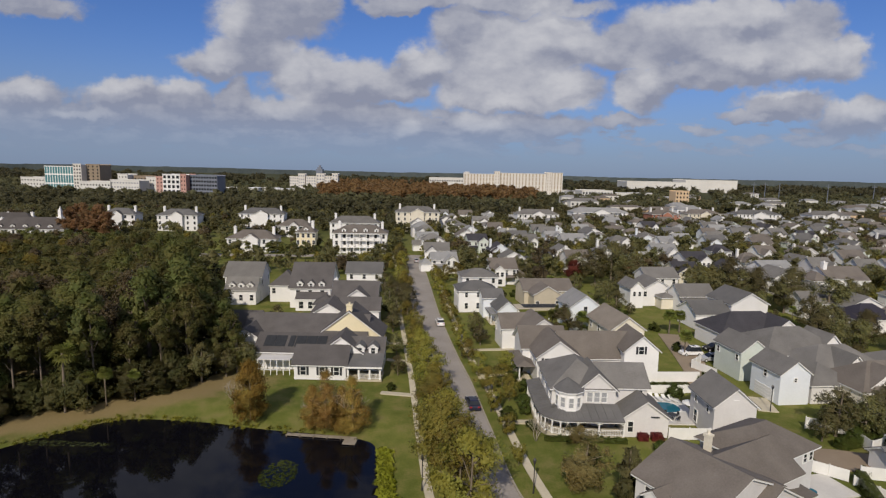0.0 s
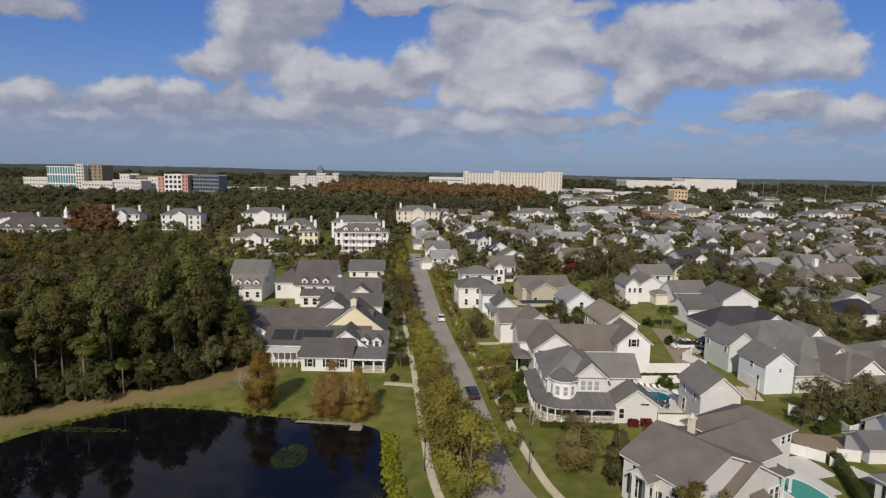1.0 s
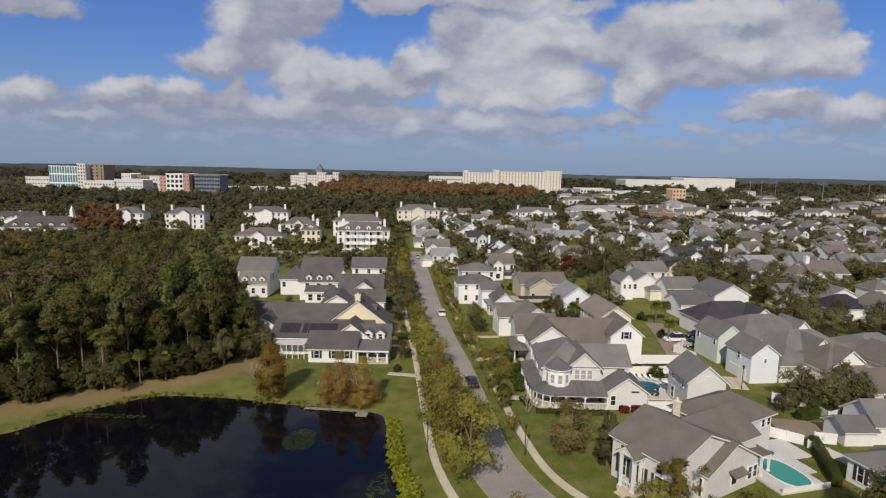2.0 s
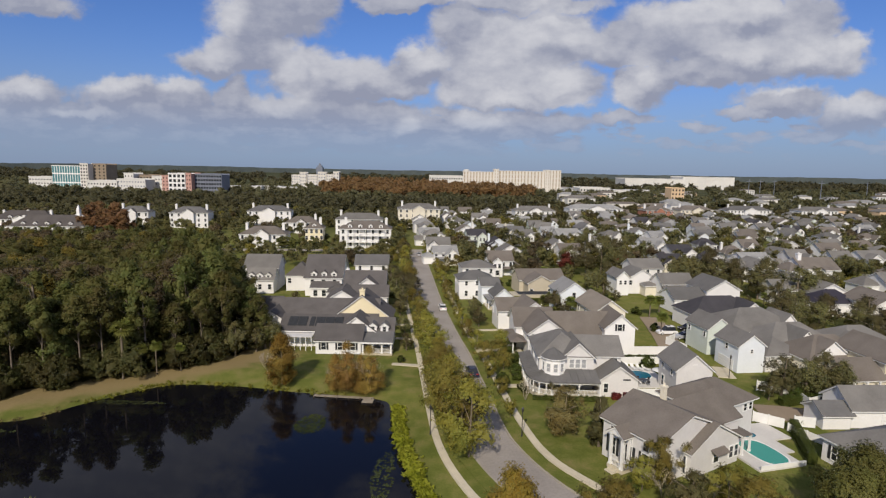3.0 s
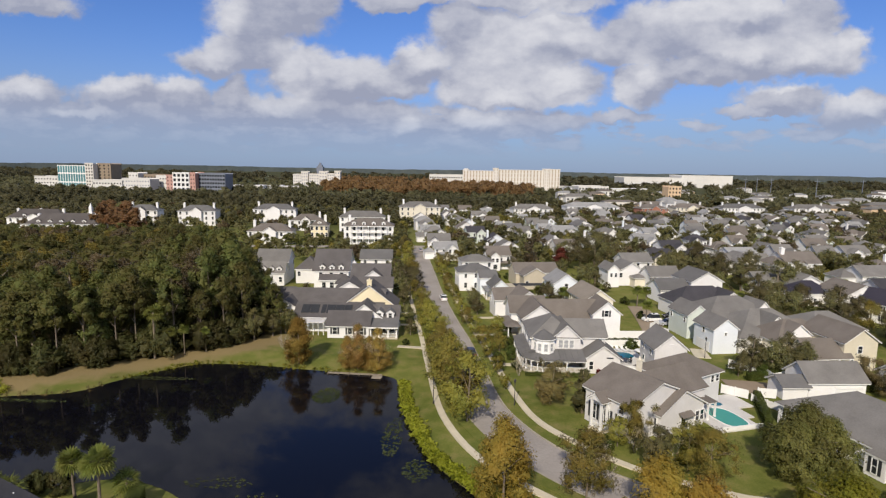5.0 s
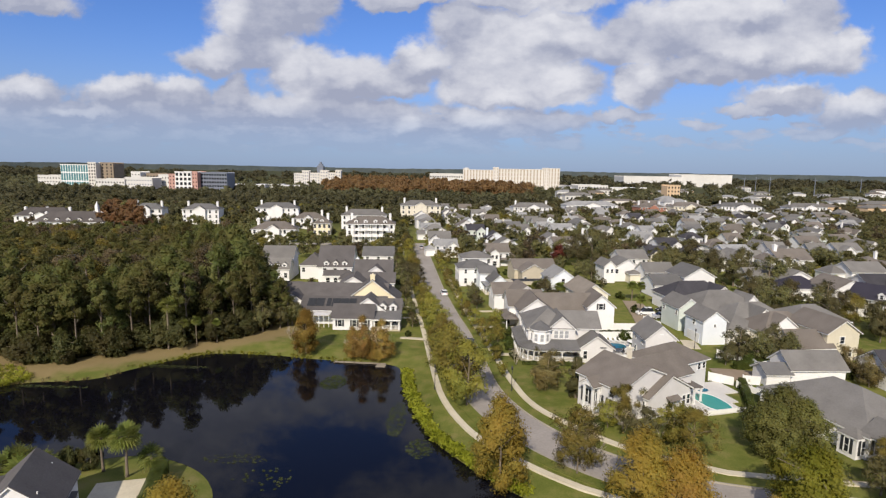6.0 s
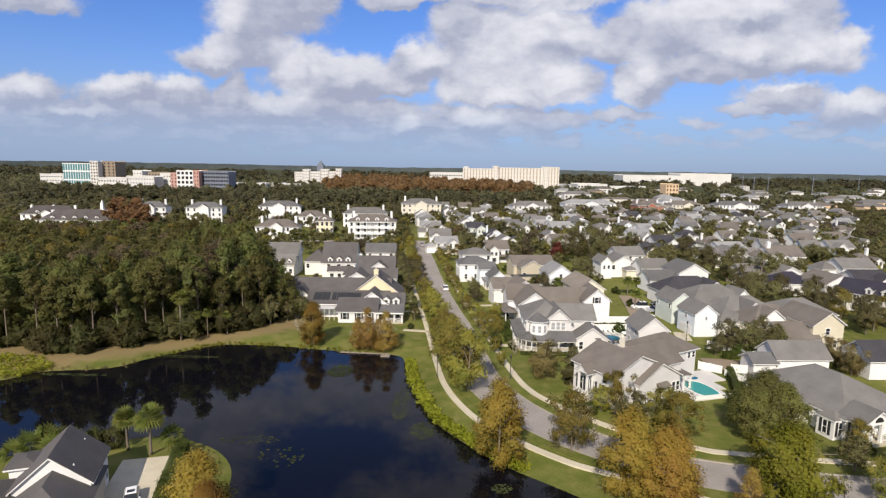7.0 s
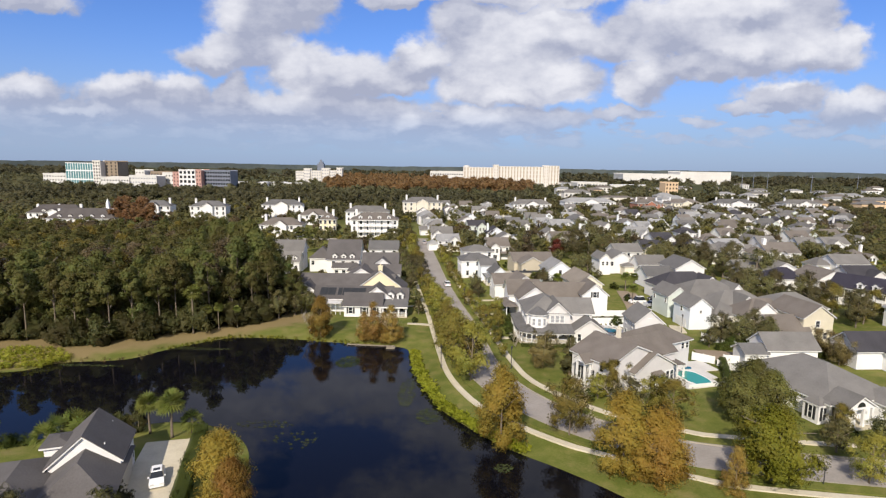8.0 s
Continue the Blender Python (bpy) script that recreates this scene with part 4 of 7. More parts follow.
for k, (x0, x1) in enumerate(((-11.8, -9.9), (-9.8, -7.9), (-7.3, -6.3), (-6.1, -4.2), (-4.1, -2.2), (-2.1, -0.4))):
    panel = Acc()
    for a, b2 in ((x0, x1),):
        y0, y1 = -4.0, -1.4
        z = lambda yy: 3.3 + (yy + 4.9) * 2.1 / 4.5 + 0.42
        panel.add([(a, y0, z(y0)), (b2, y0, z(y0)), (b2, y1, z(y1)), (a, y1, z(y1)), (a, y0, z(y0) - 0.1), (b2, y0, z(y0) - 0.1), (b2, y1, z(y1) - 0.1), (a, y1, z(y1) - 0.1)],
                  [(0, 1, 2, 3), (7, 6, 5, 4), (0, 4, 5, 1), (1, 5, 6, 2), (2, 6, 7, 3), (3, 7, 4, 0)])
    part("solar_panel", panel, SHUTTER, G)
for k in range(2):
    dormer(G, 6.2 + k * 2.4, -4.7, 3.4, 1.6, 2.0, "slate")
LANAI = thing("screen_enclosure", pose(-30.6, 96.4, 0, 0, 0, 1.5), "white-framed screened patio enclosure beside the house", "patio enclosure")
part("roof", Acc().box(-2.9, -1.6, 2.75, 2.9, 2.0, 2.88), SIDING["grey"], LANAI)
for i in range(6):
    part("post", Acc().box(-2.9 + i * 1.13, -1.6, 0, -2.78 + i * 1.13, -1.48, 2.75), WHITE, LANAI)
part("rail", Acc().box(-2.9, -1.58, 0.9, 2.9, -1.5, 1.0), WHITE, LANAI)

# white houses behind it
G2 = house(-37.2, 152, 4, "white house with steep grey roof and three dormers", [b1 := Block(0, 0, 10.6, 15.6, 5.4, 5.4, "x"), b2 := Block(-8.4, 3.4, 7.6, 9, 4.6, 3.6, "hip"), b3 := Block(0.6, -9.4, 7.6, 3.4, 3.0, 1.3, "shed")], "white", "deep")
row(G2, b1, "f", 3, 3.4, 1.0, 1.4, 0.6)
row(G2, b3, "f", 3, 0.7, 1.1, 1.7, 0.62)
row(G2, b2, "f", 2, 2.4)
row(G2, b1, "r", 2, 3.2)
for u in (-2.7, 0.2, 3.0):
    dormer(G2, u, -6.4, 5.3, 1.5, 2.4, "deep")
G3 = house(-23.2, 138, 3, "white gabled house with grey roof", [b1 := Block(0, 0, 10.8, 9, 5.3, 3.4, "x"), b2 := Block(0.8, -4.0, 8.2, 4, 4.9, 2.9, "y"), b3 := Block(-7.4, -1.6, 5.4, 6, 3.6, 2.0, "hip")], "white", "deep")
add_window(G3, b2.face("f", 0.2, 3.6), 1.0, 1.4)
row(G3, b2, "f", 2, 0.8)
row(G3, b1, "r", 2, 3.4)
chimney(G3, -5.2, 0.4, 5.0, 9.2, 0.8)
G4 = house(-26.3, 171.5, 4, "white house with plain grey roof", [b1 := Block(0, 0, 10.6, 9, 5.5, 2.6, "x")], "white", "slate")
row(G4, b1, "f", 3, 3.8)
G5 = house(-56.2, 150, 4, "white house with grey roof and three gabled dormers", [b1 := Block(-0.6, 5.0, 9.8, 9, 6.8, 3.2, "x"), b2 := Block(0.2, -1.6, 7.8, 5.6, 4.2, 2.7, "x")], "white", "grey")
for u in (-2.2, 0.2, 2.6):
    dormer(G5, u, -3.0, 4.1, 1.6, 2.2, "grey")
row(G5, b2, "f", 3, 1.2, 0.9, 1.5)
row(G5, b1, "r", 2, 4.6)
G6 = house(-27.2, 126.4, 3, "white gabled garden wing with grey roof", [b1 := Block(0, 0, 8.0, 8, 4.0, 2.4, "y"), b2 := Block(6.5, 4, 9, 6, 4, 2.2, "x")], "white", "deep")
add_window(G6, b1.face("f", -1.4, 2.2), 0.9, 1.3)

# east side, second row
H1 = house(55.4, 102.6, 9, "pale green two-storey house with grey gable roof", [b1 := Block(0, 0, 5.4, 7.6, 5.4, 2.1, "y", over=0.3), b2 := Block(11, 2.4, 17, 12, 4.6, 3.7, "hip", wall="cream", cover="grey"), b3 := Block(17.2, 1.0, 5, 6, 5.0, 2.6, "y", wall="white")], "green", "grey")
add_window(H1, b1.face("f", 1.4, 3.6), 0.8, 1.5)
row(H1, b1, "l", 2, 3.6, 0.7, 1.1)
H2 = house(56.4, 91.6, 8, "pale blue two-storey house with grey gable roof", [b1 := Block(0, 0, 5.3, 7.0, 5.2, 2.0, "y", over=0.3), b2 := Block(7.2, 0.6, 8.0, 8.0, 3.2, 2.6, "hip", wall="grey"), b3 := Block(14.2, 5.6, 14, 9, 4.2, 3.0, "hip", wall="grey", cover="grey"), b4 := Block(13.8, 2.2, 5, 5, 4.4, 2.4, "y", wall="white")], "blue", "grey")
add_window(H2, b1.face("f", 0.0, 3.9), 0.4, 0.6)
row(H2, b1, "l", 1, 3.7, 0.7, 1.1)
garage_door(H2, b1, "l", 0)
H3 = house(66, 122, 8, "white house with charcoal roof", [b1 := Block(0, 0, 17, 10, 3.8, 3.7, "hip"), b2 := Block(5.0, -3.6, 7, 6, 4.4, 2.6, "y"), b3 := Block(-4.4, -5.4, 6, 3, 3.2, 1.2, "hip")], "white", "dark")
row(H3, b3, "f", 2, 0.8)
H4 = house(73.4, 140.4, 8, "white gabled house with slate-grey roof", [b1 := Block(0, 0, 9.6, 10, 6.0, 2.7, "y"), b2 := Block(-9.2, -1.5, 10, 8, 3.8, 2.3, "x")], "white", "slate")
row(H4, b2, "f", 2, 1.0)
H5 = house(82.5, 98, 8, "house with white gable and grey roof", [b1 := Block(0, 0, 13, 10, 4.2, 3.0, "hip"), b2 := Block(-3.6, -4.4, 5.5, 4, 4.2, 2.2, "y")], "white", "grey")
R1 = house(77.4, 84.6, 8, "pale yellow two-storey house with brown-grey roof", [b1 := Block(0, 0, 7.0, 10.4, 5.7, 2.4, "y"), b2 := Block(-6.6, -2.6, 8.4, 6.0, 3.0, 2.6, "x", wall="cream"), b3 := Block(-5, 6.6, 13, 9, 3.6, 3.6, "hip", wall="cream"), b4 := Block(-6.4, 4.2, 6.4, 3.0, 4.4, 2.5, "y", wall="white")], "buff", "brown")
add_window(R1, b1.face("f", -0.2, 3.6), 0.9, 1.3)
row(R1, b1, "f", 2, 0.9, 0.8, 1.4, 0.5)
row(R1, b1, "r", 3, 3.6)
columns(R1, [(-10.4, -6.6), (-8.0, -6.6), (-5.6, -6.6), (-3.4, -6.6)], 0.2, 2.9, 0.12)
R2 = house(64.3, 68.8, 3, "white garage with long light grey roof", [b1 := Block(0.3, 0, 9.8, 6.2, 2.9, 2.3, "x")], "white", "grey", "garage", category="garage")
garage_door(R2, b1, "f", 2)
row(R2, b1, "l", 1, 1.0, 0.8, 1.2)
b1 = Block(0, 0, 4.2, 4.2, 2.2, 1.2, "x")
R2b = house(57.3, 67.0, 3, "low white garden shed with grey roof", [b1], "white", "slate", "shed", category="shed")
R3 = house(82.5, 67.5, 4, "white house with charcoal roof", [b1 := Block(0, 0, 15, 7, 3.6, 2.5, "x"), b2 := Block(2, -7, 9, 8, 3.4, 2.6, "hip")], "white", "dark")
R4_main = Block(0.2, 2.2, 13.0, 17.0, 3.2, 3.7, "hip", over=0.5)
R4_ped = Block(-3.4, -7.0, 5.4, 3.4, 3.3, 1.6, "y", 3.1, wall="white", over=0.3)
R4_side = Block(4.4, -6.0, 5.0, 5.0, 3.0, 1.7, "hip")
R4_bay = Block(-6.6, -4.6, 2.2, 2.6, 2.9, 0.9, "hip", over=0.2)
R4_bay2 = Block(-6.8, 1.4, 1.8, 2.4, 2.9, 0.9, "hip", over=0.2)
R4 = house(58.6, 47.6, 17, "low white house with grey hip roof and pillared porch", [R4_main, R4_ped, R4_side, R4_bay, R4_bay2], "white", "grey")
columns(R4, [(-5.9, -8.5), (-4.3, -8.5), (-2.6, -8.5), (-1.0, -8.5)], 0.4, 3.2, 0.16)
deck(R4, -6.2, -8.9, -0.7, -6.3, 0.45)
railing(R4, (-5.9, -8.5), (-4.3, -8.5), 0.45)
railing(R4, (-2.6, -8.5), (-1.0, -8.5), 0.45)
door(R4, R4_main, "f", -3.4, 0.45)
row(R4, R4_main, "f", 2, 0.7, 0.7, 1.9, 0.22, True, shift=-3.6)
row(R4, R4_main, "l", 4, 0.7, 0.7, 1.8, 0.8, True)
row(R4, R4_bay, "l", 1, 0.6, 0.6, 1.9, shutters=True)
row(R4, R4_bay, "f", 1, 0.6, 0.6, 1.9, shutters=True)
row(R4, R4_bay2, "l", 1, 0.6, 0.6, 1.9, shutters=True)
row(R4, R4_side, "f", 2, 0.6, 0.8, 1.9, 0.4)
part("fanlight", Acc().add([(-3.4 + 0.7 * math.cos(a * math.pi / 8), -8.78, 3.5 + 0.7 * math.sin(a * math.pi / 8)) for a in range(9)] + [(-3.4 + 0.7 * math.cos(a * math.pi / 8), -8.68, 3.5 + 0.7 * math.sin(a * math.pi / 8)) for a in range(9)],
     [tuple(range(9)), tuple(range(17, 8, -1))] + [(a, a + 9, a + 10, a + 1) for a in range(8)]), GLASS, R4)

# the house on the near shore
K_main = Block(0, -0.6, 6.9, 6.8, 4.0, 3.0, "y", over=0.3)
# low wing: tan walls stand for the shade on this white house
K_low = Block(0.2, -5.0, 6.9, 11.0, 3.0, 2.7, "hip", wall="tan", cover="deep", trim=False)
K_left = Block(-6.0, -5.0, 7.0, 11.0, 3.0, 1.8, "hip", trim=False)
K_bit = Block(-3.4, 0.6, 2.4, 3.0, 5.0, 0.5, "hip")
K = house(-41.2, 21.4, 20, "dark-roofed white house on the near shore of the pond", [K_main, K_low, K_left, K_bit], "white", "deep")
row(K, K_main, "r", 3, 1.0)
row(K, K_low, "f", 2, 0.8)
for px, py in ((1.6, 2.0), (1.9, -3.4)):
    part("vent_pipe", Acc().tube([(px, py, 4.6), (px, py, 6.6 - abs(px) * 0.4)], [0.07, 0.07], 6), WHITE, K)


# ---- trees ----
def leaf_mesh(name, seed, centres, spread, per, size, material, flat=0.35, heart=None):
    """A crown: small leaf sprays round the given clump centres, larger ones deep inside, shaded as rounded masses."""
    g = np.random.default_rng(seed)
    per = int(per * 1.9)
    c = np.repeat(np.asarray(centres, float), per, 0)
    n = len(c)
    spread = np.repeat(np.broadcast_to(spread, len(centres)), per)
    deep = np.tile(np.arange(per) < per * 0.11, len(centres))
    d = g.normal(size=(n, 3))
    d /= np.linalg.norm(d, axis=1)[:, None]
    p = c + d * (spread * g.random(n) ** 0.45 * np.where(deep, 0.55, 1.0))[:, None] * np.array([1, 1, 0.8])
    out = d * 0.7 + np.array([0, 0, flat])
    if heart is not None:
        far = p - np.asarray(heart)
        out = out + 0.8 * far / np.linalg.norm(far, axis=1)[:, None]
    out /= np.linalg.norm(out, axis=1)[:, None]
    nrm = out * 0.8 + g.normal(size=(n, 3)) * 0.5
    nrm *= np.where((nrm * out).sum(1) < 0, -1, 1)[:, None]
    nrm /= np.linalg.norm(nrm, axis=1)[:, None]
    a = np.cross(nrm, g.normal(size=(n, 3)))
    a /= np.linalg.norm(a, axis=1)[:, None]
    b = np.cross(nrm, a)
    s = (size * 0.9 * (0.6 + 0.8 * g.random(n)) * np.where(deep, 2.6, 1.0))[:, None]
    q = np.stack([p - a * s, p + a * s * 0.6 - b * s * 0.75, p + a * s * 0.6 + b * s * 0.75], 1).reshape(-1, 3)
    me = bpy.data.meshes.new(name)
    me.from_pydata(q.tolist(), [], np.arange(3 * n).reshape(n, 3).tolist())
    me.materials.append(material)
    me.update()
    soft = out + 0.3 * nrm
    soft /= np.linalg.norm(soft, axis=1)[:, None]
    me.normals_split_custom_set_from_vertices(np.repeat(soft, 3, 0).tolist())
    return me


def clumps(seed, shape, r, z0, z1, n):
    """Clump centres for a crown between z0 and z1, r across its half width."""
    g = np.random.default_rng(seed)
    out = []
    while len(out) < n:
        h = g.random()
        if shape == "round":
            w = math.sqrt(max(0.05, 1 - (2 * h - 0.85) ** 2)) * (0.85 + 0.3 * g.random())
        elif shape == "cone":
            w = (1.05 - h) ** 0.8 * (0.8 + 0.3 * g.random())
        elif shape == "spire":
            h = h ** 1.5
            w = (1.03 - h) ** 0.75 * (0.75 + 0.35 * g.random())
        elif shape == "egg":
            w = math.sin(math.pi * min(1.0, 0.2 + 0.8 * h) ** 1.0) ** 0.7 * (1.1 - 0.35 * h) * (0.85 + 0.25 * g.random()) + 0.06
        elif shape == "tall":
            w = (math.sin(math.pi * min(1, 0.12 + 0.88 * h)) ** 0.6 + 0.05) * (0.6 + 0.6 * g.random())
        else:
            w = (0.45 + 0.65 * h) * (0.6 + 0.5 * g.random())
        rad = g.random() ** 0.4 * w * r
        a = g.random() * 2 * math.pi
        out.append((rad * math.cos(a), rad * math.sin(a), z0 + h * (z1 - z0)))
    return out


def trunk_acc(seed, h, r, crown_r, limbs=5, lean=0.3):
    g = random.Random(seed)
    top = Vector((g.uniform(-lean, lean), g.uniform(-lean, lean), h))
    acc = Acc().tube([(0, 0, -0.3), (0, 0, 0.25), top * 0.45, top * 0.75, top], [r * 1.5, r, r * 0.8, r * 0.55, r * 0.2])
    for i in range(limbs):
        a = 2 * math.pi * (i + g.random() * 0.6) / limbs
        s = top * g.uniform(0.38, 0.7)
        e = s + Vector((math.cos(a) * crown_r * 0.75, math.sin(a) * crown_r * 0.75, h * g.uniform(0.12, 0.28)))
        acc.tube([s, s.lerp(e, 0.5) + Vector((0, 0, h * 0.03)), e], [r * 0.45, r * 0.28, r * 0.08], 5)
    return acc


def tree_proto(seed, leaf, shape, h, r, z0, n, per, size, label, name="tree", spread=None, trunk=None, limbs=5, category="tree"):
    t = thing(name, Matrix(), label, category)
    tr = 0.028 * h if trunk is None else trunk
    part("trunk", trunk_acc(seed, h * 0.9, tr, r, limbs), BARK, t, smooth=True)
    cs = clumps(seed, shape, r * 0.85, z0, h * 0.94, n)
    place("crown", leaf_mesh("crown", seed, cs, spread or r * 0.3, per, size, LEAF[leaf], heart=(0, 0, (z0 + h) * 0.45)), t)
    return t


PROTO = []


def family(count, *args, **kw):
    out = [tree_proto(kw.get("seed", 1) * 50 + i, *args, **{k: v for k, v in kw.items() if k != "seed"}) for i in range(count)]
    PROTO.extend(out)
    return out


USED = set()


def plant(protos, x, y, scale=1.0, turn=None, z=0.0, group=""):
    g = random.Random(int(x * 131 + y * 977))
    proto = protos[g.randrange(len(protos))]
    s = scale * g.uniform(0.9, 1.12)
    m = pose(x, y, z, 0, 0, g.uniform(0, 360) if turn is None else turn)
    if proto not in USED:
        USED.add(proto)
        ob = proto
    else:
        ob = copy_thing(proto, m)
    ob.matrix_basis = m @ Matrix.Diagonal((s, s, s * g.uniform(0.92, 1.1), 1))
    if group:
        ob["group"] = group
    return ob


OAKS = family(5, "oak", "round", 9.0, 4.2, 2.2, 46, 30, 0.24, "spreading dark green oak tree", seed=1)
WOODS = family(7, "wood", "round", 17.0, 4.6, 4.5, 52, 36, 0.31, "tall dark green woodland tree", seed=2, spread=1.5)
PINES = family(3, "wood", "egg", 18.0, 3.6, 5.0, 46, 40, 0.30, "tall thin-crowned pine tree at the wood's edge", seed=3, spread=1.2)
LANKY = family(4, "wood", "egg", 17.0, 2.7, 8.5, 34, 36, 0.27, "lanky pine with a bare pale trunk", seed=17, spread=1.1, trunk=0.17)
BARE = family(4, "brown", "round", 16.0, 4.0, 4.0, 46, 28, 0.28, "tall half-bare brown tree in the wood", seed=4, spread=1.5)
STREET = family(6, "olive", "round", 8.4, 4.1, 1.5, 46, 46, 0.19, "olive and amber autumn street tree", seed=5, spread=1.25, trunk=0.13)
AMBER = family(3, "amber", "egg", 10.3, 3.7, 0.5, 84, 84, 0.17, "conical amber bald cypress tree", seed=6, spread=1.35, trunk=0.15)
RUST = family(3, "rust", "egg", 11.5, 4.5, 0.5, 104, 96, 0.185, "rust-brown bald cypress tree", seed=7, spread=1.7, trunk=0.16)
RUSTY = family(3, "rusty", "spire", 9.6, 3.6, 0.4, 90, 60, 0.15, "rust-brown bald cypress with a thin bare top", seed=16, spread=1.1, trunk=0.14)
LIME = family(2, "lime", "round", 9.5, 5.2, 1.2, 90, 80, 0.195, "broad yellow-green tree beside the street", seed=8, spread=1.4)
DEEP = family(2, "deep", "round", 9.5, 5.2, 1.2, 90, 66, 0.205, "broad dark green oak beside the street", seed=9, spread=1.4)
TWIGGY = family(2, "twig", "fan", 4.6, 3.0, 0.4, 50, 40, 0.15, "low spreading shrub with brown-green twigs", seed=10, spread=0.8, trunk=0.08, name="shrub", category="shrub")
BUSH = family(4, "hedge", "round", 2.4, 1.7, 0.2, 26, 32, 0.15, "rounded dark green garden bush", seed=11, spread=0.6, trunk=0.06, name="bush", category="bush")
SCRUB = family(4, "scrub", "round", 2.6, 1.8, 0.1, 26, 30, 0.2, "dark tangled bush at the foot of the wood", seed=15, spread=0.7, trunk=0.06, name="bush", category="bush")
REDTREE = family(1, "red", "round", 6.5, 3.2, 2.0, 36, 30, 0.28, "small tree in red autumn leaf", seed=12)
COLUMN = family(2, "oak", "tall", 6.5, 1.6, 0.4, 44, 30, 0.2, "dark columnar evergreen beside the house", seed=13, spread=0.6)
WISPY = family(2, "olive", "fan", 6.5, 3.0, 1.4, 40, 30, 0.2, "thin-leaved multi-stemmed garden tree", seed=14, spread=0.8, trunk=0.09)


def fan_leaf(acc, base, way, length, droop, n=7):
    way = Vector(way).normalized()
    side = way.cross(Vector((0, 0, 1)))
    side = side.normalized() if side.length > 0.1 else Vector((1, 0, 0))
    up = side.cross(way)
    hub = Vector(base) + way * length * 0.45
    acc.add([Vector(base) - side * 0.025, Vector(base) + side * 0.025, hub + side * 0.02, hub - side * 0.02], [(0, 1, 2, 3)])
    for k in range(n):
        a = (k / (n - 1) - 0.5) * 2.5
        d = way * math.cos(a) + side * math.sin(a)
        tip = hub + d * length * 0.6 + up * 0.05 - Vector((0, 0, droop * length * 0.25))
        wide = side * math.cos(a) - way * math.sin(a)
        acc.add([hub, hub + d * length * 0.3 + wide * length * 0.07, tip, hub + d * length * 0.3 - wide * length * 0.07], [(0, 1, 2, 3)])


def palm_proto(seed, h, leaf, n, label):
    g = random.Random(seed)
    t = thing("palm", Matrix(), label, "palm tree")
    part("trunk", Acc().tube([(0, 0, -0.2), (0.05, 0, 0.4), (0.1, 0.05, h * 0.5), (0.05, 0.1, h)], [0.26, 0.19, 0.16, 0.17], 8), BARK, t, smooth=True)
    acc = Acc()
    for i in range(n):
        a, e = g.uniform(0, 6.283), math.asin(g.uniform(-0.65, 0.95))
        fan_leaf(acc, (0.05, 0.1, h), (math.cos(a) * math.cos(e), math.sin(a) * math.cos(e), math.sin(e)), leaf * g.uniform(0.85, 1.15), 0.6 - 0.5 * math.sin(e))
    part("crown", acc, LEAF["palm"], t)
    return t


def branch(acc, g, a, way, length, r, depth):
    """Limbs that fork again and again, each time thinner."""
    b = a + way * length
    acc.tube([a, a.lerp(b, 0.5) + Vector((g.uniform(-1, 1), g.uniform(-1, 1), 0)) * length * 0.06, b], [r, r * 0.8, r * 0.6], 4)
    if depth:
        for k in range(3):
            turn = Vector((g.uniform(-1, 1), g.uniform(-1, 1), g.uniform(-0.2, 0.7)))
            branch(acc, g, a.lerp(b, g.uniform(0.6, 1.0)), (way + turn * 0.75).normalized(), length * g.uniform(0.6, 0.8), r * 0.58, depth - 1)


def bare_proto(seed, h, label):
    g = random.Random(seed)
    t = thing("tree", Matrix(), label, "tree")
    for k in range(3):
        acc, a = Acc(), 2.1 * k + g.random()
        branch(acc, g, Vector((0.12 * math.cos(a), 0.12 * math.sin(a), -0.1)), Vector((0.3 * math.cos(a), 0.3 * math.sin(a), 1)).normalized(), h * 0.36, 0.085, 4)
        part("stem", acc, PALE_BARK, t, smooth=True)
    return t


PALE_BARK = surface("pale_bark", (0.30, 0.26, 0.21), (0.50, 0.45, 0.37), 1.0, 9.0, 0.9, 0.3)
MYRTLE = [bare_proto(74, 6.0, "leafless crape myrtle with pale branches"), bare_proto(75, 6.4, "leafless crape myrtle with pale branches")]
PALMS = [palm_proto(70, 4.8, 1.8, 96, "cabbage palm with a round green crown"), palm_proto(71, 5.2, 1.8, 100, "cabbage palm with a round green crown")]
LOW_PALM = [palm_proto(72, 1.6, 1.9, 34, "low fan palm beside the driveway")]
TALL_PALM = [palm_proto(73, 8.8, 2.0, 46, "tall cabbage palm at the wood's edge")]
PROTO += MYRTLE + PALMS + LOW_PALM + TALL_PALM


def joined_trees(name, seed, leaf, spots, size, label, n=15, per=13):
    """Many trees that nobody could count, as one object: (x, y, height, half width)."""
    r = np.random.default_rng(seed)
    cs, sp = [], []
    for x, y, h, w in spots:
        for k in range(n):
            a, f = r.random() * 6.283, r.random()
            rad = w * r.random() ** 0.5 * math.sqrt(max(0.08, 1 - (2 * f - 0.9) ** 2))
            cs.append((x + rad * math.cos(a), y + rad * math.sin(a), h * (0.28 + 0.66 * f)))
            sp.append(w * 0.36)
    tagged(place(name, leaf_mesh(name, seed, cs, np.array(sp), per, size, LEAF[leaf], 0.8)), label, "trees", kind="stuff")


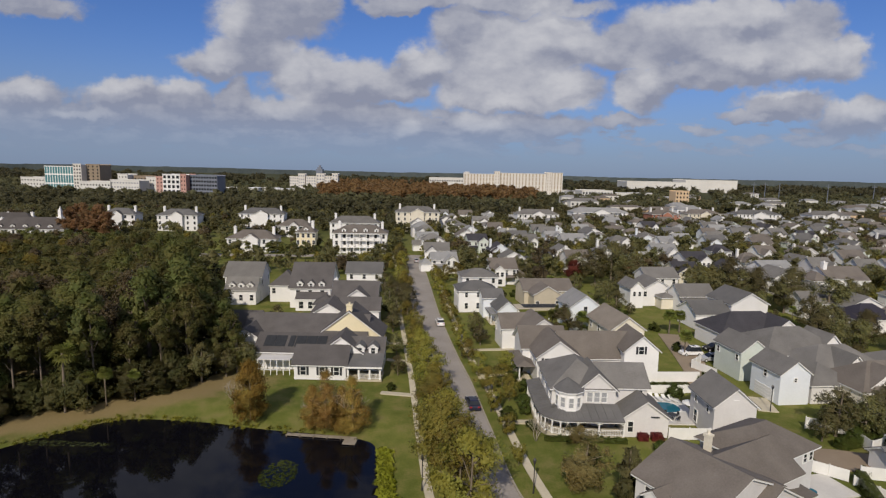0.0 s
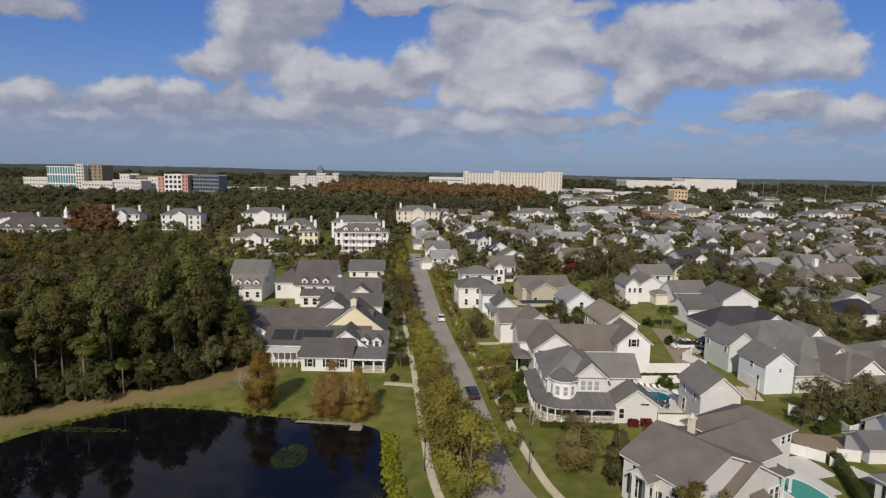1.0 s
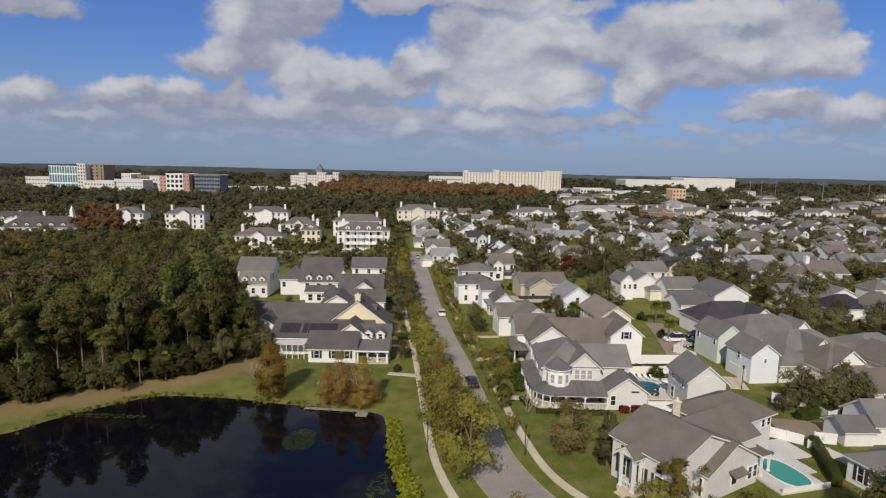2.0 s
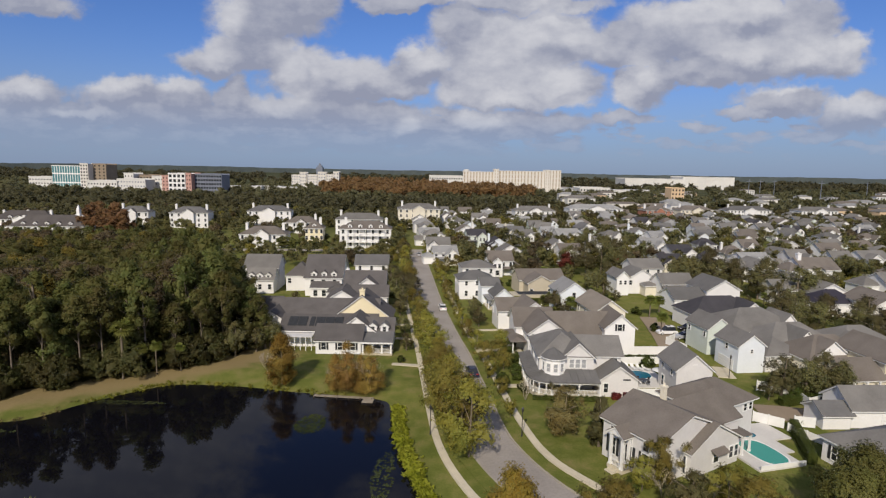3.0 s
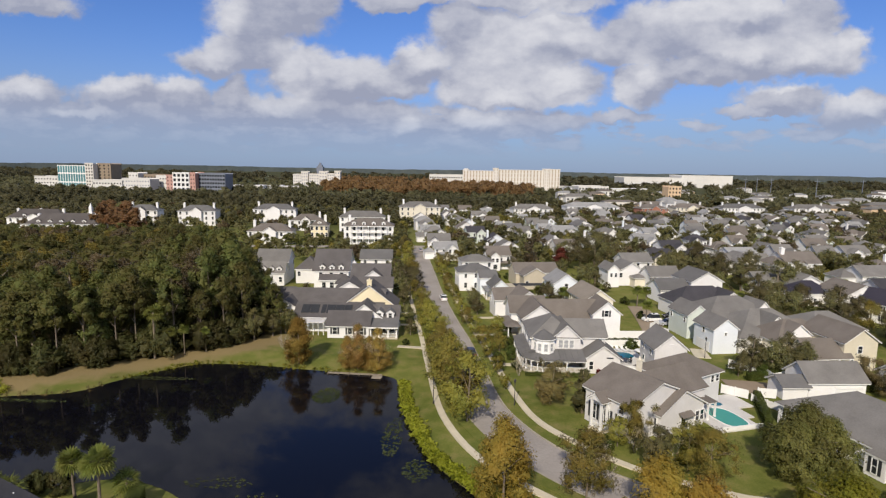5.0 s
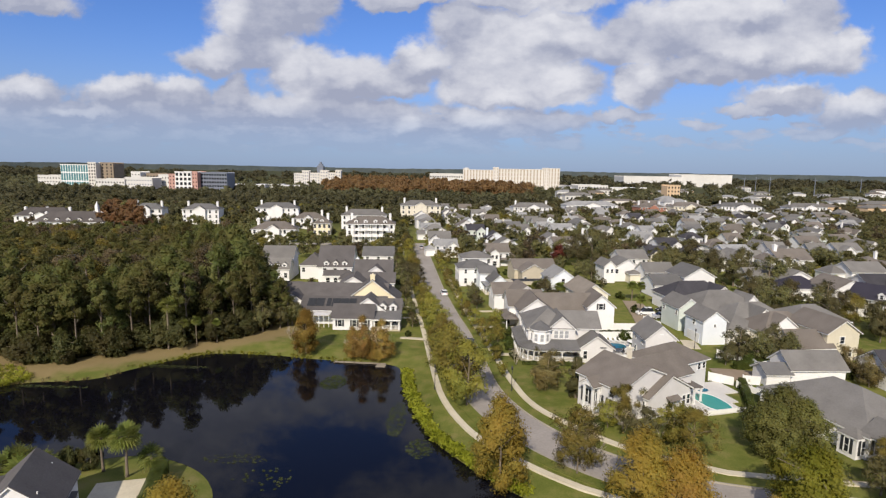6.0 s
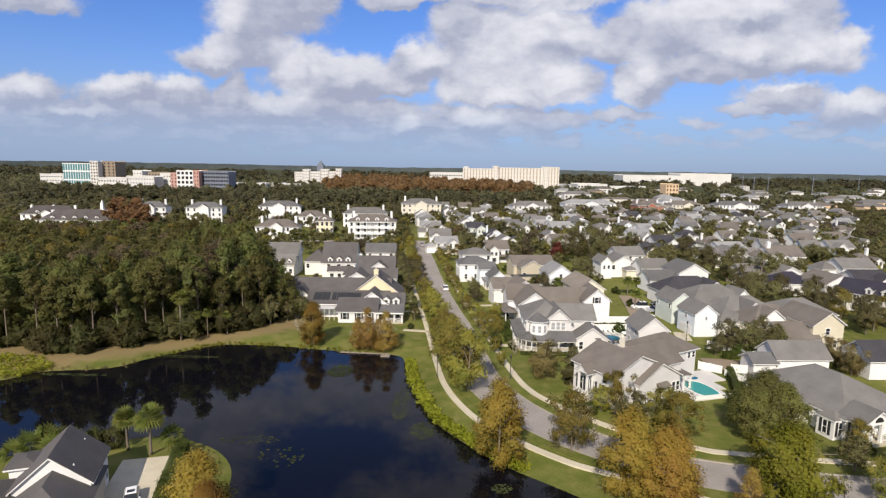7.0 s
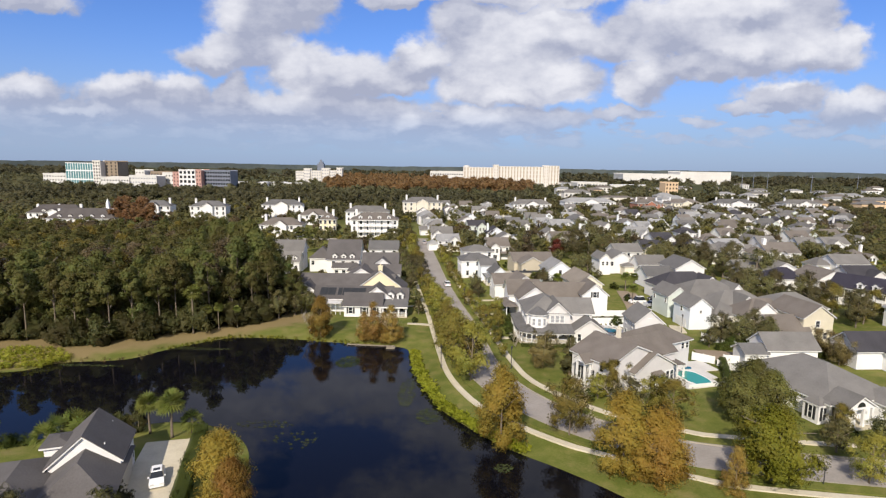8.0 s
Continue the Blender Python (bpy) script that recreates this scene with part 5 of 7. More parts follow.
# wood west of the pond
EDGE = np.array([(-128, 58), (-112, 66), (-96, 69), (-86, 73), (-72, 70), (-64, 76), (-57, 81), (-48, 86), (-43, 93), (-46, 104), (-50, 118), (-58, 130), (-66, 142), (-74, 158), (-84, 172), (-110, 184), (-160, 190), (-190, 180), (-190, 70)], float)
g = random.Random(5)
spots = []
tries = 0
while len(spots) < 300 and tries < 9000:
    tries += 1
    x, y = g.uniform(-190, -42), g.uniform(58, 190)
    if not inside(np.array([x]), np.array([y]), EDGE)[0] or min([9] + [math.hypot(x - a, y - b) for a, b in spots]) < 4.6:
        continue
    if abs(math.degrees(math.atan2(-x, y + 40))) > 47:
        continue
    spots.append((x, y))
INNER = {"wood": [], "brown": [], "olive": []}
for x, y in spots:
    front = gap_to(np.array([x]), np.array([y]), EDGE[:15], False)[0]
    kind = g.random()
    if front < 4.5:
        plant(WOODS if kind < 0.6 else (PINES if kind < 0.9 else BARE), x, y, g.uniform(0.66, 0.92), group="woodland trees")
    elif front < 18:
        plant(WOODS if kind < 0.72 else (BARE if kind < 0.82 else PINES), x, y, g.uniform(0.86, 1.05), group="woodland trees")
    else:
        high = g.uniform(13.0, 16.5) * (1.0 if y < 120 else 0.84)
        INNER["wood" if kind < 0.70 else ("brown" if kind < 0.88 else "olive")].append((x, y, high, g.uniform(3.6, 5.2)))
for leaf, where in INNER.items():
    joined_trees("inner_wood", 90 + len(leaf), leaf, where, 0.42, "crowded crowns inside the wood", 34, 24)
# undergrowth along its edge
for i in range(95):
    k = i / 95 * 8.6
    j = int(k)
    a, b = EDGE[j], EDGE[j + 1]
    p = a + (b - a) * (k - j)
    plant(SCRUB, p[0] + g.uniform(-2.5, 2.0), p[1] + g.uniform(-2.0, 3.0), g.uniform(0.9, 2.1), group="undergrowth")
for x, y in ((-44, 92), (-41.5, 90.5), (-38.5, 93.5), (-36.5, 96), (-40, 97), (-43.5, 99)):
    plant(OAKS, x, y, g.uniform(0.55, 0.8), group="woodland trees")
for x, y, s in ((-93, 67.4, 0.8), (-87, 70.6, 0.9), (-81, 70.8, 0.84), (-76, 69.6, 0.95), (-70, 71.0, 0.86), (-66.5, 73.2, 0.98), (-62.5, 76.4, 0.9), (-60, 78.6, 0.8), (-54, 81.6, 0.95), (-50, 84.2, 0.85), (-46.6, 87.2, 0.92), (-44, 91.0, 0.8)):
    plant(LANKY, x, y, s, group="woodland trees")
for x, y, s in ((-49.4, 101.0, 1.12), (-52.0, 106.5, 1.18), (-48.4, 105.5, 1.08), (-52.6, 101.5, 1.14), (-54.0, 109.0, 1.14), (-46.4, 98.0, 0.92), (-39.6, 98.6, 0.56), (-37.4, 95.6, 0.48), (-42.2, 101.6, 0.62), (-41.0, 95.0, 0.5)):
    plant(WOODS, x, y, s, group="woodland trees")
plant(TALL_PALM, -56.0, 77.6, 1.08)
for x, y in ((-51.6, 80.4), (-48.2, 82.2), (-53.6, 79.0)):
    plant(TALL_PALM, x, y, 0.55)

# trees round the pond and along the street
plant(AMBER, -28.4, 77.6, 0.84)
plant(RUSTY, -16.8, 75.6, 1.0)
plant(RUSTY, -12.9, 75.0, 0.9)
plant(RUSTY, -18.9, 75.9, 0.62)
plant(RUSTY, -14.8, 76.4, 0.6)
for x, y, s in ((-16.2, 77.4, 1.05), (-18.6, 77.0, 0.9), (-13.4, 76.4, 0.9), (-31.0, 79.2, 0.9), (29.6, 44.2, 0.8), (32.4, 43.4, 0.75), (25.0, 46.0, 0.8), (23.4, 48.8, 0.6), (17.0, 35.6, 1.0), (12.8, 73.0, 0.6)):
    plant(MYRTLE, x, y, s)
plant(AMBER, 6.4, 32.8, 0.98)
plant(AMBER, 20.6, 25.6, 0.98)
plant(RUST, 24.2, 24.0, 0.78)
plant(LIME, 37.9, 24.6, 0.98)
plant(DEEP, 42.2, 39.8, 0.76)
plant(DEEP, 44.2, 41.6, 1.06)
plant(DEEP, 46.6, 41.2, 0.76)
plant(STREET, 31.6, 38.6, 0.86)
plant(OAKS, 26.4, 41.6, 0.62)
plant(STREET, 16.0, 34.8, 0.86)
plant(WISPY, 30.2, 41.6, 0.95)
plant(WISPY, 25.4, 47.4, 0.85)
plant(STREET, 23.2, 47.6, 0.5)
plant(RUSTY, 32.3, 22.0, 0.56)
plant(AMBER, -24.7, 17.0, 0.84)
plant(RUST, -22.8, 14.6, 0.6)
# unseen oak, added to throw shade on the near-shore house's low roof
plant(OAKS, -42.5, 7.0, 1.0)
plant(SCRUB, -36.0, 15.4, 1.1)
plant(SCRUB, -35.4, 13.2, 1.3)
plant(OAKS, 50.2, 31.6, 0.55)
plant(STREET, 49.4, 24.6, 0.8)
plant(OAKS, 55.6, 30.6, 0.6)
plant(STREET, 54.0, 36.6, 0.55)
plant(STREET, 60.0, 27.6, 0.8)
plant(COLUMN, 20.8, 58.0, 1.0)
plant(TWIGGY, 16.4, 61.0, 1.35)
plant(TWIGGY, 18.2, 72.4, 0.55)
for x, y, s in ((9.8, 92.5, 0.5), (10.4, 86.4, 0.46), (11.2, 99.5, 0.5)):
    plant(STREET, x, y, s)
for x, y, s in ((12.6, 84.6, 0.8), (12.4, 81.6, 0.6), (13.2, 90.6, 0.9), (12.6, 76.4, 0.6), (11.6, 94.6, 0.7)):
    plant(BUSH, x, y, s)
line = offset(STREET_EDGE, -STREET_W - 1.1)
for y in (54, 58.5, 63.5, 69, 74, 80, 85.5, 91, 97, 103, 110, 117, 123):
    i = int(np.argmin(np.abs(line[:, 1] - y) + 100 * (line[:, 0] > 20)))
    plant(STREET, line[i][0] + g.uniform(-0.6, 0.8), y, (1.06 if y == 54 else g.uniform(0.92, 1.1)) if y < 77 else (g.uniform(0.76, 0.92) if y < 106 else g.uniform(0.6, 0.76)), group="street trees")
for y in range(131, 250, 9):
    for s, d in ((-STREET_W - 2.2, 0), (2.2, 3)):
        i = int(np.argmin(np.abs(offset(STREET_EDGE, s)[:, 1] - y - d)))
        p = offset(STREET_EDGE, s)[i]
        plant(STREET if d or g.random() < 0.6 else OAKS, p[0] + g.uniform(-0.8, 0.8), y + d, g.uniform(0.45, 0.6) if d else g.uniform(0.6, 0.8), group="street trees")
for y in (66, 74, 82, 90, 98, 106, 114, 122):
    i = int(np.argmin(np.abs(offset(STREET_EDGE, 1.5)[:, 1] - y) + 100 * (offset(STREET_EDGE, 1.5)[:, 0] > 20)))
    p = offset(STREET_EDGE, 1.5)[i]
    plant(STREET if y > 84 else WISPY, p[0] + g.uniform(-0.2, 0.6), y, g.uniform(0.4, 0.62), group="young street trees")
for x, y, s in ((12.4, 120, 0.5), (-8.6, 96.5, 0.4), (-10, 108, 0.5), (-12.5, 124, 0.6), (-15, 137, 0.75), (-14.6, 150, 0.7), (-19, 162, 0.8)):
    plant(OAKS, x, y, s)
plant(PALMS, -41.1, 32.8, 0.86)
plant(PALMS, -37.5, 31.6, 0.92)
plant(LOW_PALM, -35.6, 33.4, 0.9)
for x, y, s in ((-50.6, 29.4, 1.15), (-49.0, 30.6, 1.25), (-48.0, 29.0, 1.1), (-51.8, 28.0, 1.0), (-47.0, 30.8, 1.0)):
    plant(LOW_PALM, x, y, s)
plant(PALMS, -58.5, 27.0, 0.8)
for x, y, s in ((-49.8, 31.4, 0.9), (-43.2, 33.6, 0.8), (-45.6, 33.8, 0.8)):
    plant(SCRUB, x, y, s)
for x, y in ((55, 130), (52, 128.5), (28, 137), (31, 126), (27, 127.5), (24.5, 128), (33, 125), (49, 112)):
    plant(PALMS, x, y, 0.85)
for x, y, s in ((56.6, 77.4, 0.95), (60.0, 76.4, 1.0), (63.4, 77.6, 0.95), (58.6, 80.6, 0.8), (66.5, 78.0, 0.8), (53.5, 75.6, 0.6)):
    plant(OAKS, x, y, s * 0.8)
for x, y, s in ((52.4, 66.0, 0.55), (57.5, 74.6, 1.0), (61.0, 74.0, 0.9)):
    plant(BUSH, x, y, s)
plant(TWIGGY, 73.6, 65.6, 1.25)
plant(TWIGGY, 74.6, 71.4, 1.15)
for x, y, s in ((49, 186, 1.35), (56, 192, 1.3), (45, 196, 1.1), (62, 186, 1.0), (67, 214, 1.1), (98.9, 160, 1.2), (101, 147, 1.1), (93, 153, 1.0), (108, 150, 1.0), (84, 120, 0.85), (88, 117, 0.8), (92, 121, 0.8), (101, 119.5, 0.9), (97, 117, 0.8), (104, 116, 0.7), (96, 93, 0.62), (100, 96, 0.6), (78, 165, 1.15), (85, 168, 1.25), (91, 164, 1.1), (84, 160, 1.0), (74, 168, 0.8), (99, 163, 0.6)):
    plant(OAKS, x, y, s * 1.1)
for x, y, s in ((-1.5, 184, 0.7), (2.5, 188, 0.75), (4.5, 182, 0.6)):
    plant(STREET, x, y, s)
plant(REDTREE, 42.5, 190, 1.1)
plant(REDTREE, 66, 197, 0.9)


# ---- the rest of the neighbourhood ----
g = random.Random(11)
FOOT = [(30, 57, 13), (22, 80, 12), (40, 78, 6), (27, 99, 14), (18, 113, 8), (36, 119, 8), (31, 133, 7), (27, 156, 11), (7, 148, 9), (10, 136, 6), (8, 167, 8), (-22, 103, 18), (-38, 152, 11), (-25, 140, 10), (-26, 171, 8),
        (-57, 150, 10), (-26, 127, 9), (62, 102, 16), (62, 93, 14), (66, 122, 12), (70, 140, 13), (82, 98, 9), (76, 86, 11), (64, 69, 8), (56, 66, 5), (82, 66, 10), (59, 47, 11), (55, 189, 13), (22, 134, 8)]
WALLS = ["white"] * 10 + ["grey", "grey", "cream", "blue", "green"]
COVERS = ["grey", "grey", "grey", "slate", "brown", "brown", "silver", "silver", "grey", "dark"]
WORDS = {"white": "white", "grey": "pale grey", "cream": "cream", "blue": "pale blue", "green": "pale green", "tan": "tan", "brick": "brick-red"}
TOPS = {"grey": "grey", "slate": "blue-grey", "brown": "brown-grey", "silver": "light grey", "dark": "charcoal", "tan": "tan"}


def free(x, y, r):
    return all(math.hypot(x - a, y - b) > r + c for a, b, c in FOOT)


def suburban(x, y, yaw, s, rich=True):
    """A two-storey family house: a main body, a gabled wing towards the street and a lower wing."""
    wall, cover = g.choice(WALLS), g.choice(COVERS)
    w, d, e = g.uniform(8.5, 11.5) * s, g.uniform(7.5, 9.5) * s, g.choice([4.6, 5.4, 5.7])
    main = Block(0, 0, w, d, e, g.uniform(2.2, 3.0), g.choice(["x", "x", "hip", "y"]))
    side = g.choice([-1, 1])
    wing = Block(side * w * 0.22, -d / 2 - 1.0, w * g.uniform(0.42, 0.55), 3.6, e - 0.3, g.uniform(1.6, 2.2), "y")
    low = Block(-side * (w / 2 + 1.6), g.uniform(0, 2.5), 4.6, d * 0.75, 2.9, 1.7, g.choice(["x", "hip"]))
    blocks = [main, wing] + ([low] if rich else [])
    h = house(x, y, yaw, f"{WORDS[wall]} family house with {TOPS[cover]} shingle roof", blocks, wall, cover, group="neighbourhood houses", detail=rich)
    row(h, wing, "f", 2, 3.2, 0.9, 1.4, 0.4)
    row(h, wing, "f", 1, 0.7, 1.6, 1.6)
    if rich:
        row(h, main, "f", 2, 3.4, 0.9, 1.4, 0.3, shift=-side * w * 0.26)
        porch = Block(-side * w * 0.2, -d / 2 - 0.9, w * 0.5, 1.9, 2.6, 0.5, "shed")
        part("porch_roof", build_roof(porch)[0], ROOF[cover], h)
        columns(h, [(porch.x0 + 0.2, porch.y0 + 0.2), (porch.x1 - 0.2, porch.y0 + 0.2)], 0.1, 2.6, 0.12)
        if g.random() < 0.25:
            chimney(h, side * w * 0.4, 0.5, e, e + 4.0, 0.9, wall)
    return h


FOOT += [(23.4, 139, 8), (90, 119, 8), (102, 119, 6), (84, 165, 11), (50, 122, 8), (50, 138, 7), (44, 112, 5), (12, 104, 6), (1, 186, 8)]
# named neighbours to the east
N1 = house(65.8, 176.5, 8, "white house with plain grey gable roof", [b1 := Block(0, 0, 10.4, 8.4, 5.5, 2.5, "x")], "white", "grey")
row(N1, b1, "f", 3, 3.6)
N2 = house(52.2, 158, 6, "white gabled house with grey wing", [b1 := Block(0, 0, 3.8, 8, 5.6, 1.8, "y"), b2 := Block(7.0, 3.0, 9.6, 9, 4.6, 2.8, "y"), b3 := Block(8.6, -3.4, 4, 4, 3.2, 1.2, "hip", wall="cream")], "white", "grey")
row(N2, b1, "f", 2, 3.4, 0.7, 1.2, 0.4)
row(N2, b2, "f", 2, 2.8)
N3 = house(67.4, 154, 7, "white house with grey gable roof and low porch", [b1 := Block(0, 0, 9.6, 7, 4.6, 2.5, "x"), b2 := Block(-0.4, -5.6, 9.0, 4.4, 2.7, 1.2, "shed")], "white", "grey")
row(N3, b1, "f", 2, 3.0)
N4 = house(108, 183.2, 3, "white gabled house with grey roof", [b1 := Block(0, 0, 8.8, 11, 5.4, 2.5, "y"), b2 := Block(4.4, -9.4, 10, 7, 3.2, 2.0, "hip"), b3 := Block(-8, 2, 8, 8, 4.8, 2.4, "x")], "white", "grey")
row(N4, b1, "f", 2, 3.0, 0.9, 1.4, 0.4)
N5 = house(128, 184.5, 6, "white house with long grey roof and chimney", [b1 := Block(0, 0, 13.4, 10, 5.5, 3.0, "x"), b2 := Block(-8.6, -1, 6, 8, 4.6, 2.6, "hip"), b3 := Block(3.0, -5.6, 5.4, 3, 5.2, 0.9, "shed")], "white", "brown")
row(N5, b1, "f", 3, 3.4)
chimney(N5, -5.6, -1.0, 5.0, 10.2, 1.3)
N6 = house(107.3, 147.2, 5, "white gabled house with grey roof", [b1 := Block(0, 0, 10.6, 10, 4.5, 2.6, "y"), b2 := Block(-8.5, 4, 9, 8, 4.2, 2.4, "x")], "white", "grey")
row(N6, b1, "f", 2, 1.6)
columns(N6, [(-11.6, -0.4), (-9.4, -0.4), (-7.2, -0.4)], 0.2, 2.8, 0.12)
N7 = house(103.2, 136.8, 6, "white house with dark blue roof", [b1 := Block(0, 0, 11, 8.2, 3.7, 3.1, "hip")], "white", "navy")
row(N7, b1, "f", 3, 0.9)
N8 = house(111.4, 131, 4, "white gabled house with grey roof", [b1 := Block(0, 0, 9.2, 11, 5.0, 2.6, "y"), b2 := Block(-1.0, -6.6, 4.6, 2.4, 2.8, 0.8, "hip")], "white", "brown")
row(N8, b1, "f", 2, 3.2)
N9 = house(114.6, 114, -58, "white two-storey house with dark roof and dormers", [b1 := Block(0, 0, 17, 9, 5.0, 3.0, "x"), b2 := Block(-9.6, -1.6, 4, 5, 2.9, 1.0, "hip")], "white", "navy")
row(N9, b1, "f", 6, 3.2, 0.8, 1.3, 0.8, True)
row(N9, b1, "f", 5, 0.7, 0.9, 1.6, 0.8, True)
columns(N9, [(-11.2, -3.8), (-9.6, -3.8), (-8.0, -3.8)], 0.1, 2.8, 0.13)
for u in (-1.0, 2.6, 6.2):
    dormer(N9, u, -3.2, 5.2, 1.6, 2.4, "navy")
N10 = house(137, 158, 5, "white house with grey gable roof", [b1 := Block(0, 0, 12, 8.6, 5.4, 2.6, "x"), b2 := Block(-8, 2, 6, 7, 4.4, 2.4, "hip")], "white", "grey")
row(N10, b1, "f", 3, 3.4)
for x, y, r in ((65.8, 176.5, 7), (54, 159, 8), (67.4, 153, 8), (108, 180, 11), (126, 184, 11), (104, 148, 10), (103.2, 136.8, 7), (111.4, 130, 7), (113, 113, 11), (136, 158, 9)):
    FOOT.append((x, y, r))
yrow = 186
count = 0
for yrow in (118, 134, 160, 186, 206, 226, 262, 280, 302, 322, 346, 372, 400, 430):
    x = 6.0 - (yrow - 120) * 0.13 if yrow > 178 else 86
    x += g.uniform(0, 6)
    while x < 0.78 * (yrow + 40) + 6 and x < 330:
        yy = yrow + (x * 0.14) + g.uniform(-2, 2)
        if free(x, yy, 7.2) and abs(yy - (243 + x * 0.13)) > 9:
            suburban(x, yy, 8 + g.uniform(-4, 4), g.uniform(0.85, 1.05), yrow < 285)
            FOOT.append((x, yy, 7))
            count += 1
        x += g.uniform(15, 20) if yrow < 200 else g.uniform(18, 27)
# right flank seen late
for x, y in ((93, 84), (98, 66), (110, 92), (112, 74)):
    if free(x, y, 6.5):
        suburban(x, y, 8, 1.0)
        FOOT.append((x, y, 8))


def mansion(x, y, yaw, w, d, storeys, label, wall="white", cover="brown", galleries=True, chimneys=2, dormers=3, ped=True, rise=3.4):
    """A long three-storey building with galleries, pediment, dormers and chimneys."""
    e = storeys * 3.0
    main = Block(0, 0, w, d, e, rise, "hip", over=0.5)
    blocks = [main]
    if ped:
        blocks.append(Block(0, -d / 2 - 0.4, w * 0.3, 3.0, e, 2.2, "y"))
    h = house(x, y, yaw, label, blocks, wall, cover, "apartment_house", "large houses north of the cross street", category="apartment house")
    bays = max(4, int(w / 3.4))
    for k in range(storeys):
        row(h, main, "f", bays, 0.8 + 3 * k, 1.1, 1.7, 0.86)
        if galleries:
            part("gallery", Acc().box(-w * 0.36, -d / 2 - 2.0, 3 * k + 2.75, w * 0.36, -d / 2, 3 * k + 2.95).beam((-w * 0.36, -d / 2 - 1.95, 3 * k + 1.0), (w * 0.36, -d / 2 - 1.95, 3 * k + 1.0), 0.08, 0.1), WHITE, h)
    if galleries:
        columns(h, [(-w * 0.36 + w * 0.72 * i / 6, -d / 2 - 1.85) for i in range(7)], 0.0, e, 0.16)
    for s in range(chimneys):
        chimney(h, (s - (chimneys - 1) / 2) * w * 0.8 / max(1, chimneys - 1) if chimneys > 1 else w * 0.3, 0.5, e, e + 4.6, 1.2)
    for i in range(dormers):
        dormer(h, (i - (dormers - 1) / 2) * w * 0.8 / dormers, -d / 2 + 2.2, e + 0.2, 1.8, 3.0, cover)
    return h


mansion(-41, 252, 6, 24, 13, 3, "white three-storey house with columned galleries and brown roof", dormers=4, ped=False)
mansion(-88, 247, 6, 21, 12, 2, "white two-storey house with pediment and brown roof", galleries=False, dormers=0)
mansion(-64.5, 248, 6, 8, 9, 3, "narrow pale yellow three-storey house", "yellow", galleries=False, chimneys=1, dormers=1, ped=False)
mansion(-158, 322, 8, 22, 12, 3, "white three-storey house with dark roof and pediment", cover="slate", galleries=False, dormers=0)
mansion(-118, 347, 8, 27, 12, 3, "white three-storey house with dark roof and pediment", cover="slate", galleries=False, dormers=0)
mansion(-22, 352, 6, 27, 14, 4, "large cream house with grey roof and chimneys", "cream", "grey", galleries=False, dormers=0)
mansion(-52, 300, 6, 26, 11, 3, "white house with grey roof and chimneys", cover="grey", galleries=False, dormers=0, ped=False)
mansion(-86, 306, 6, 18, 11, 2, "white house with brown roof", galleries=False, dormers=0)
mansion(-200, 262, 8, 34, 13, 2, "long white house with dark roof and dormers", cover="char", galleries=False, dormers=5, ped=False, rise=5.2)
mansion(-236, 292, 8, 30, 12, 2, "white house with dark roof and chimneys", cover="char", galleries=False, dormers=2, chimneys=3, rise=4.6)
mansion(-190, 318, 8, 18, 11, 3, "white house with chimneys among trees", cover="slate", galleries=False, dormers=0)
mansion(114, 440, 8, 44, 14, 3, "long white three-storey building with galleries", cover="silver", dormers=0, chimneys=0)
mansion(60, 400, 8, 30, 12, 3, "white house with two chimneys", cover="grey", galleries=False, dormers=0)
mansion(161, 432, 8, 22, 14, 3, "brick-red house with chimneys", "brick", "brown", galleries=False, dormers=0, chimneys=3)
mansion(198, 450, 8, 28, 14, 3, "pale pink-cream house with brown roof", "cream", "brown", galleries=False, dormers=0, chimneys=3)
mansion(246, 460, 8, 38, 14, 3, "long white house with dark roof and chimneys", cover="slate", galleries=False, dormers=0, chimneys=3)
mansion(310, 470, 8, 34, 14, 3, "white house with grey roof and chimneys", cover="grey", galleries=False, dormers=0)
spire = thing("steeple", pose(-199, 280, 0), "white church steeple above the trees", "steeple")
part("tower", Acc().box(-1.3, -1.3, 0, 1.3, 1.3, 10.0).box(-0.8, -0.8, 10.0, 0.8, 0.8, 12.6), SIDING["white"], spire)
part("spire", Acc().add([(-0.8, -0.8, 12.6), (0.8, -0.8, 12.6), (0.8, 0.8, 12.6), (-0.8, 0.8, 12.6), (0, 0, 15.4)], [(0, 1, 4), (1, 2, 4), (2, 3, 4), (3, 0, 4)]), SIDING["white"], spire)
for x, y, r in ((-41, 252, 13), (-88, 247, 12), (-64, 248, 6), (-158, 322, 12), (-118, 347, 14), (-22, 352, 14), (-52, 300, 13), (-86, 306, 10), (-200, 262, 13), (-232, 290, 15), (-190, 318, 10)):
    FOOT.append((x, y, r))

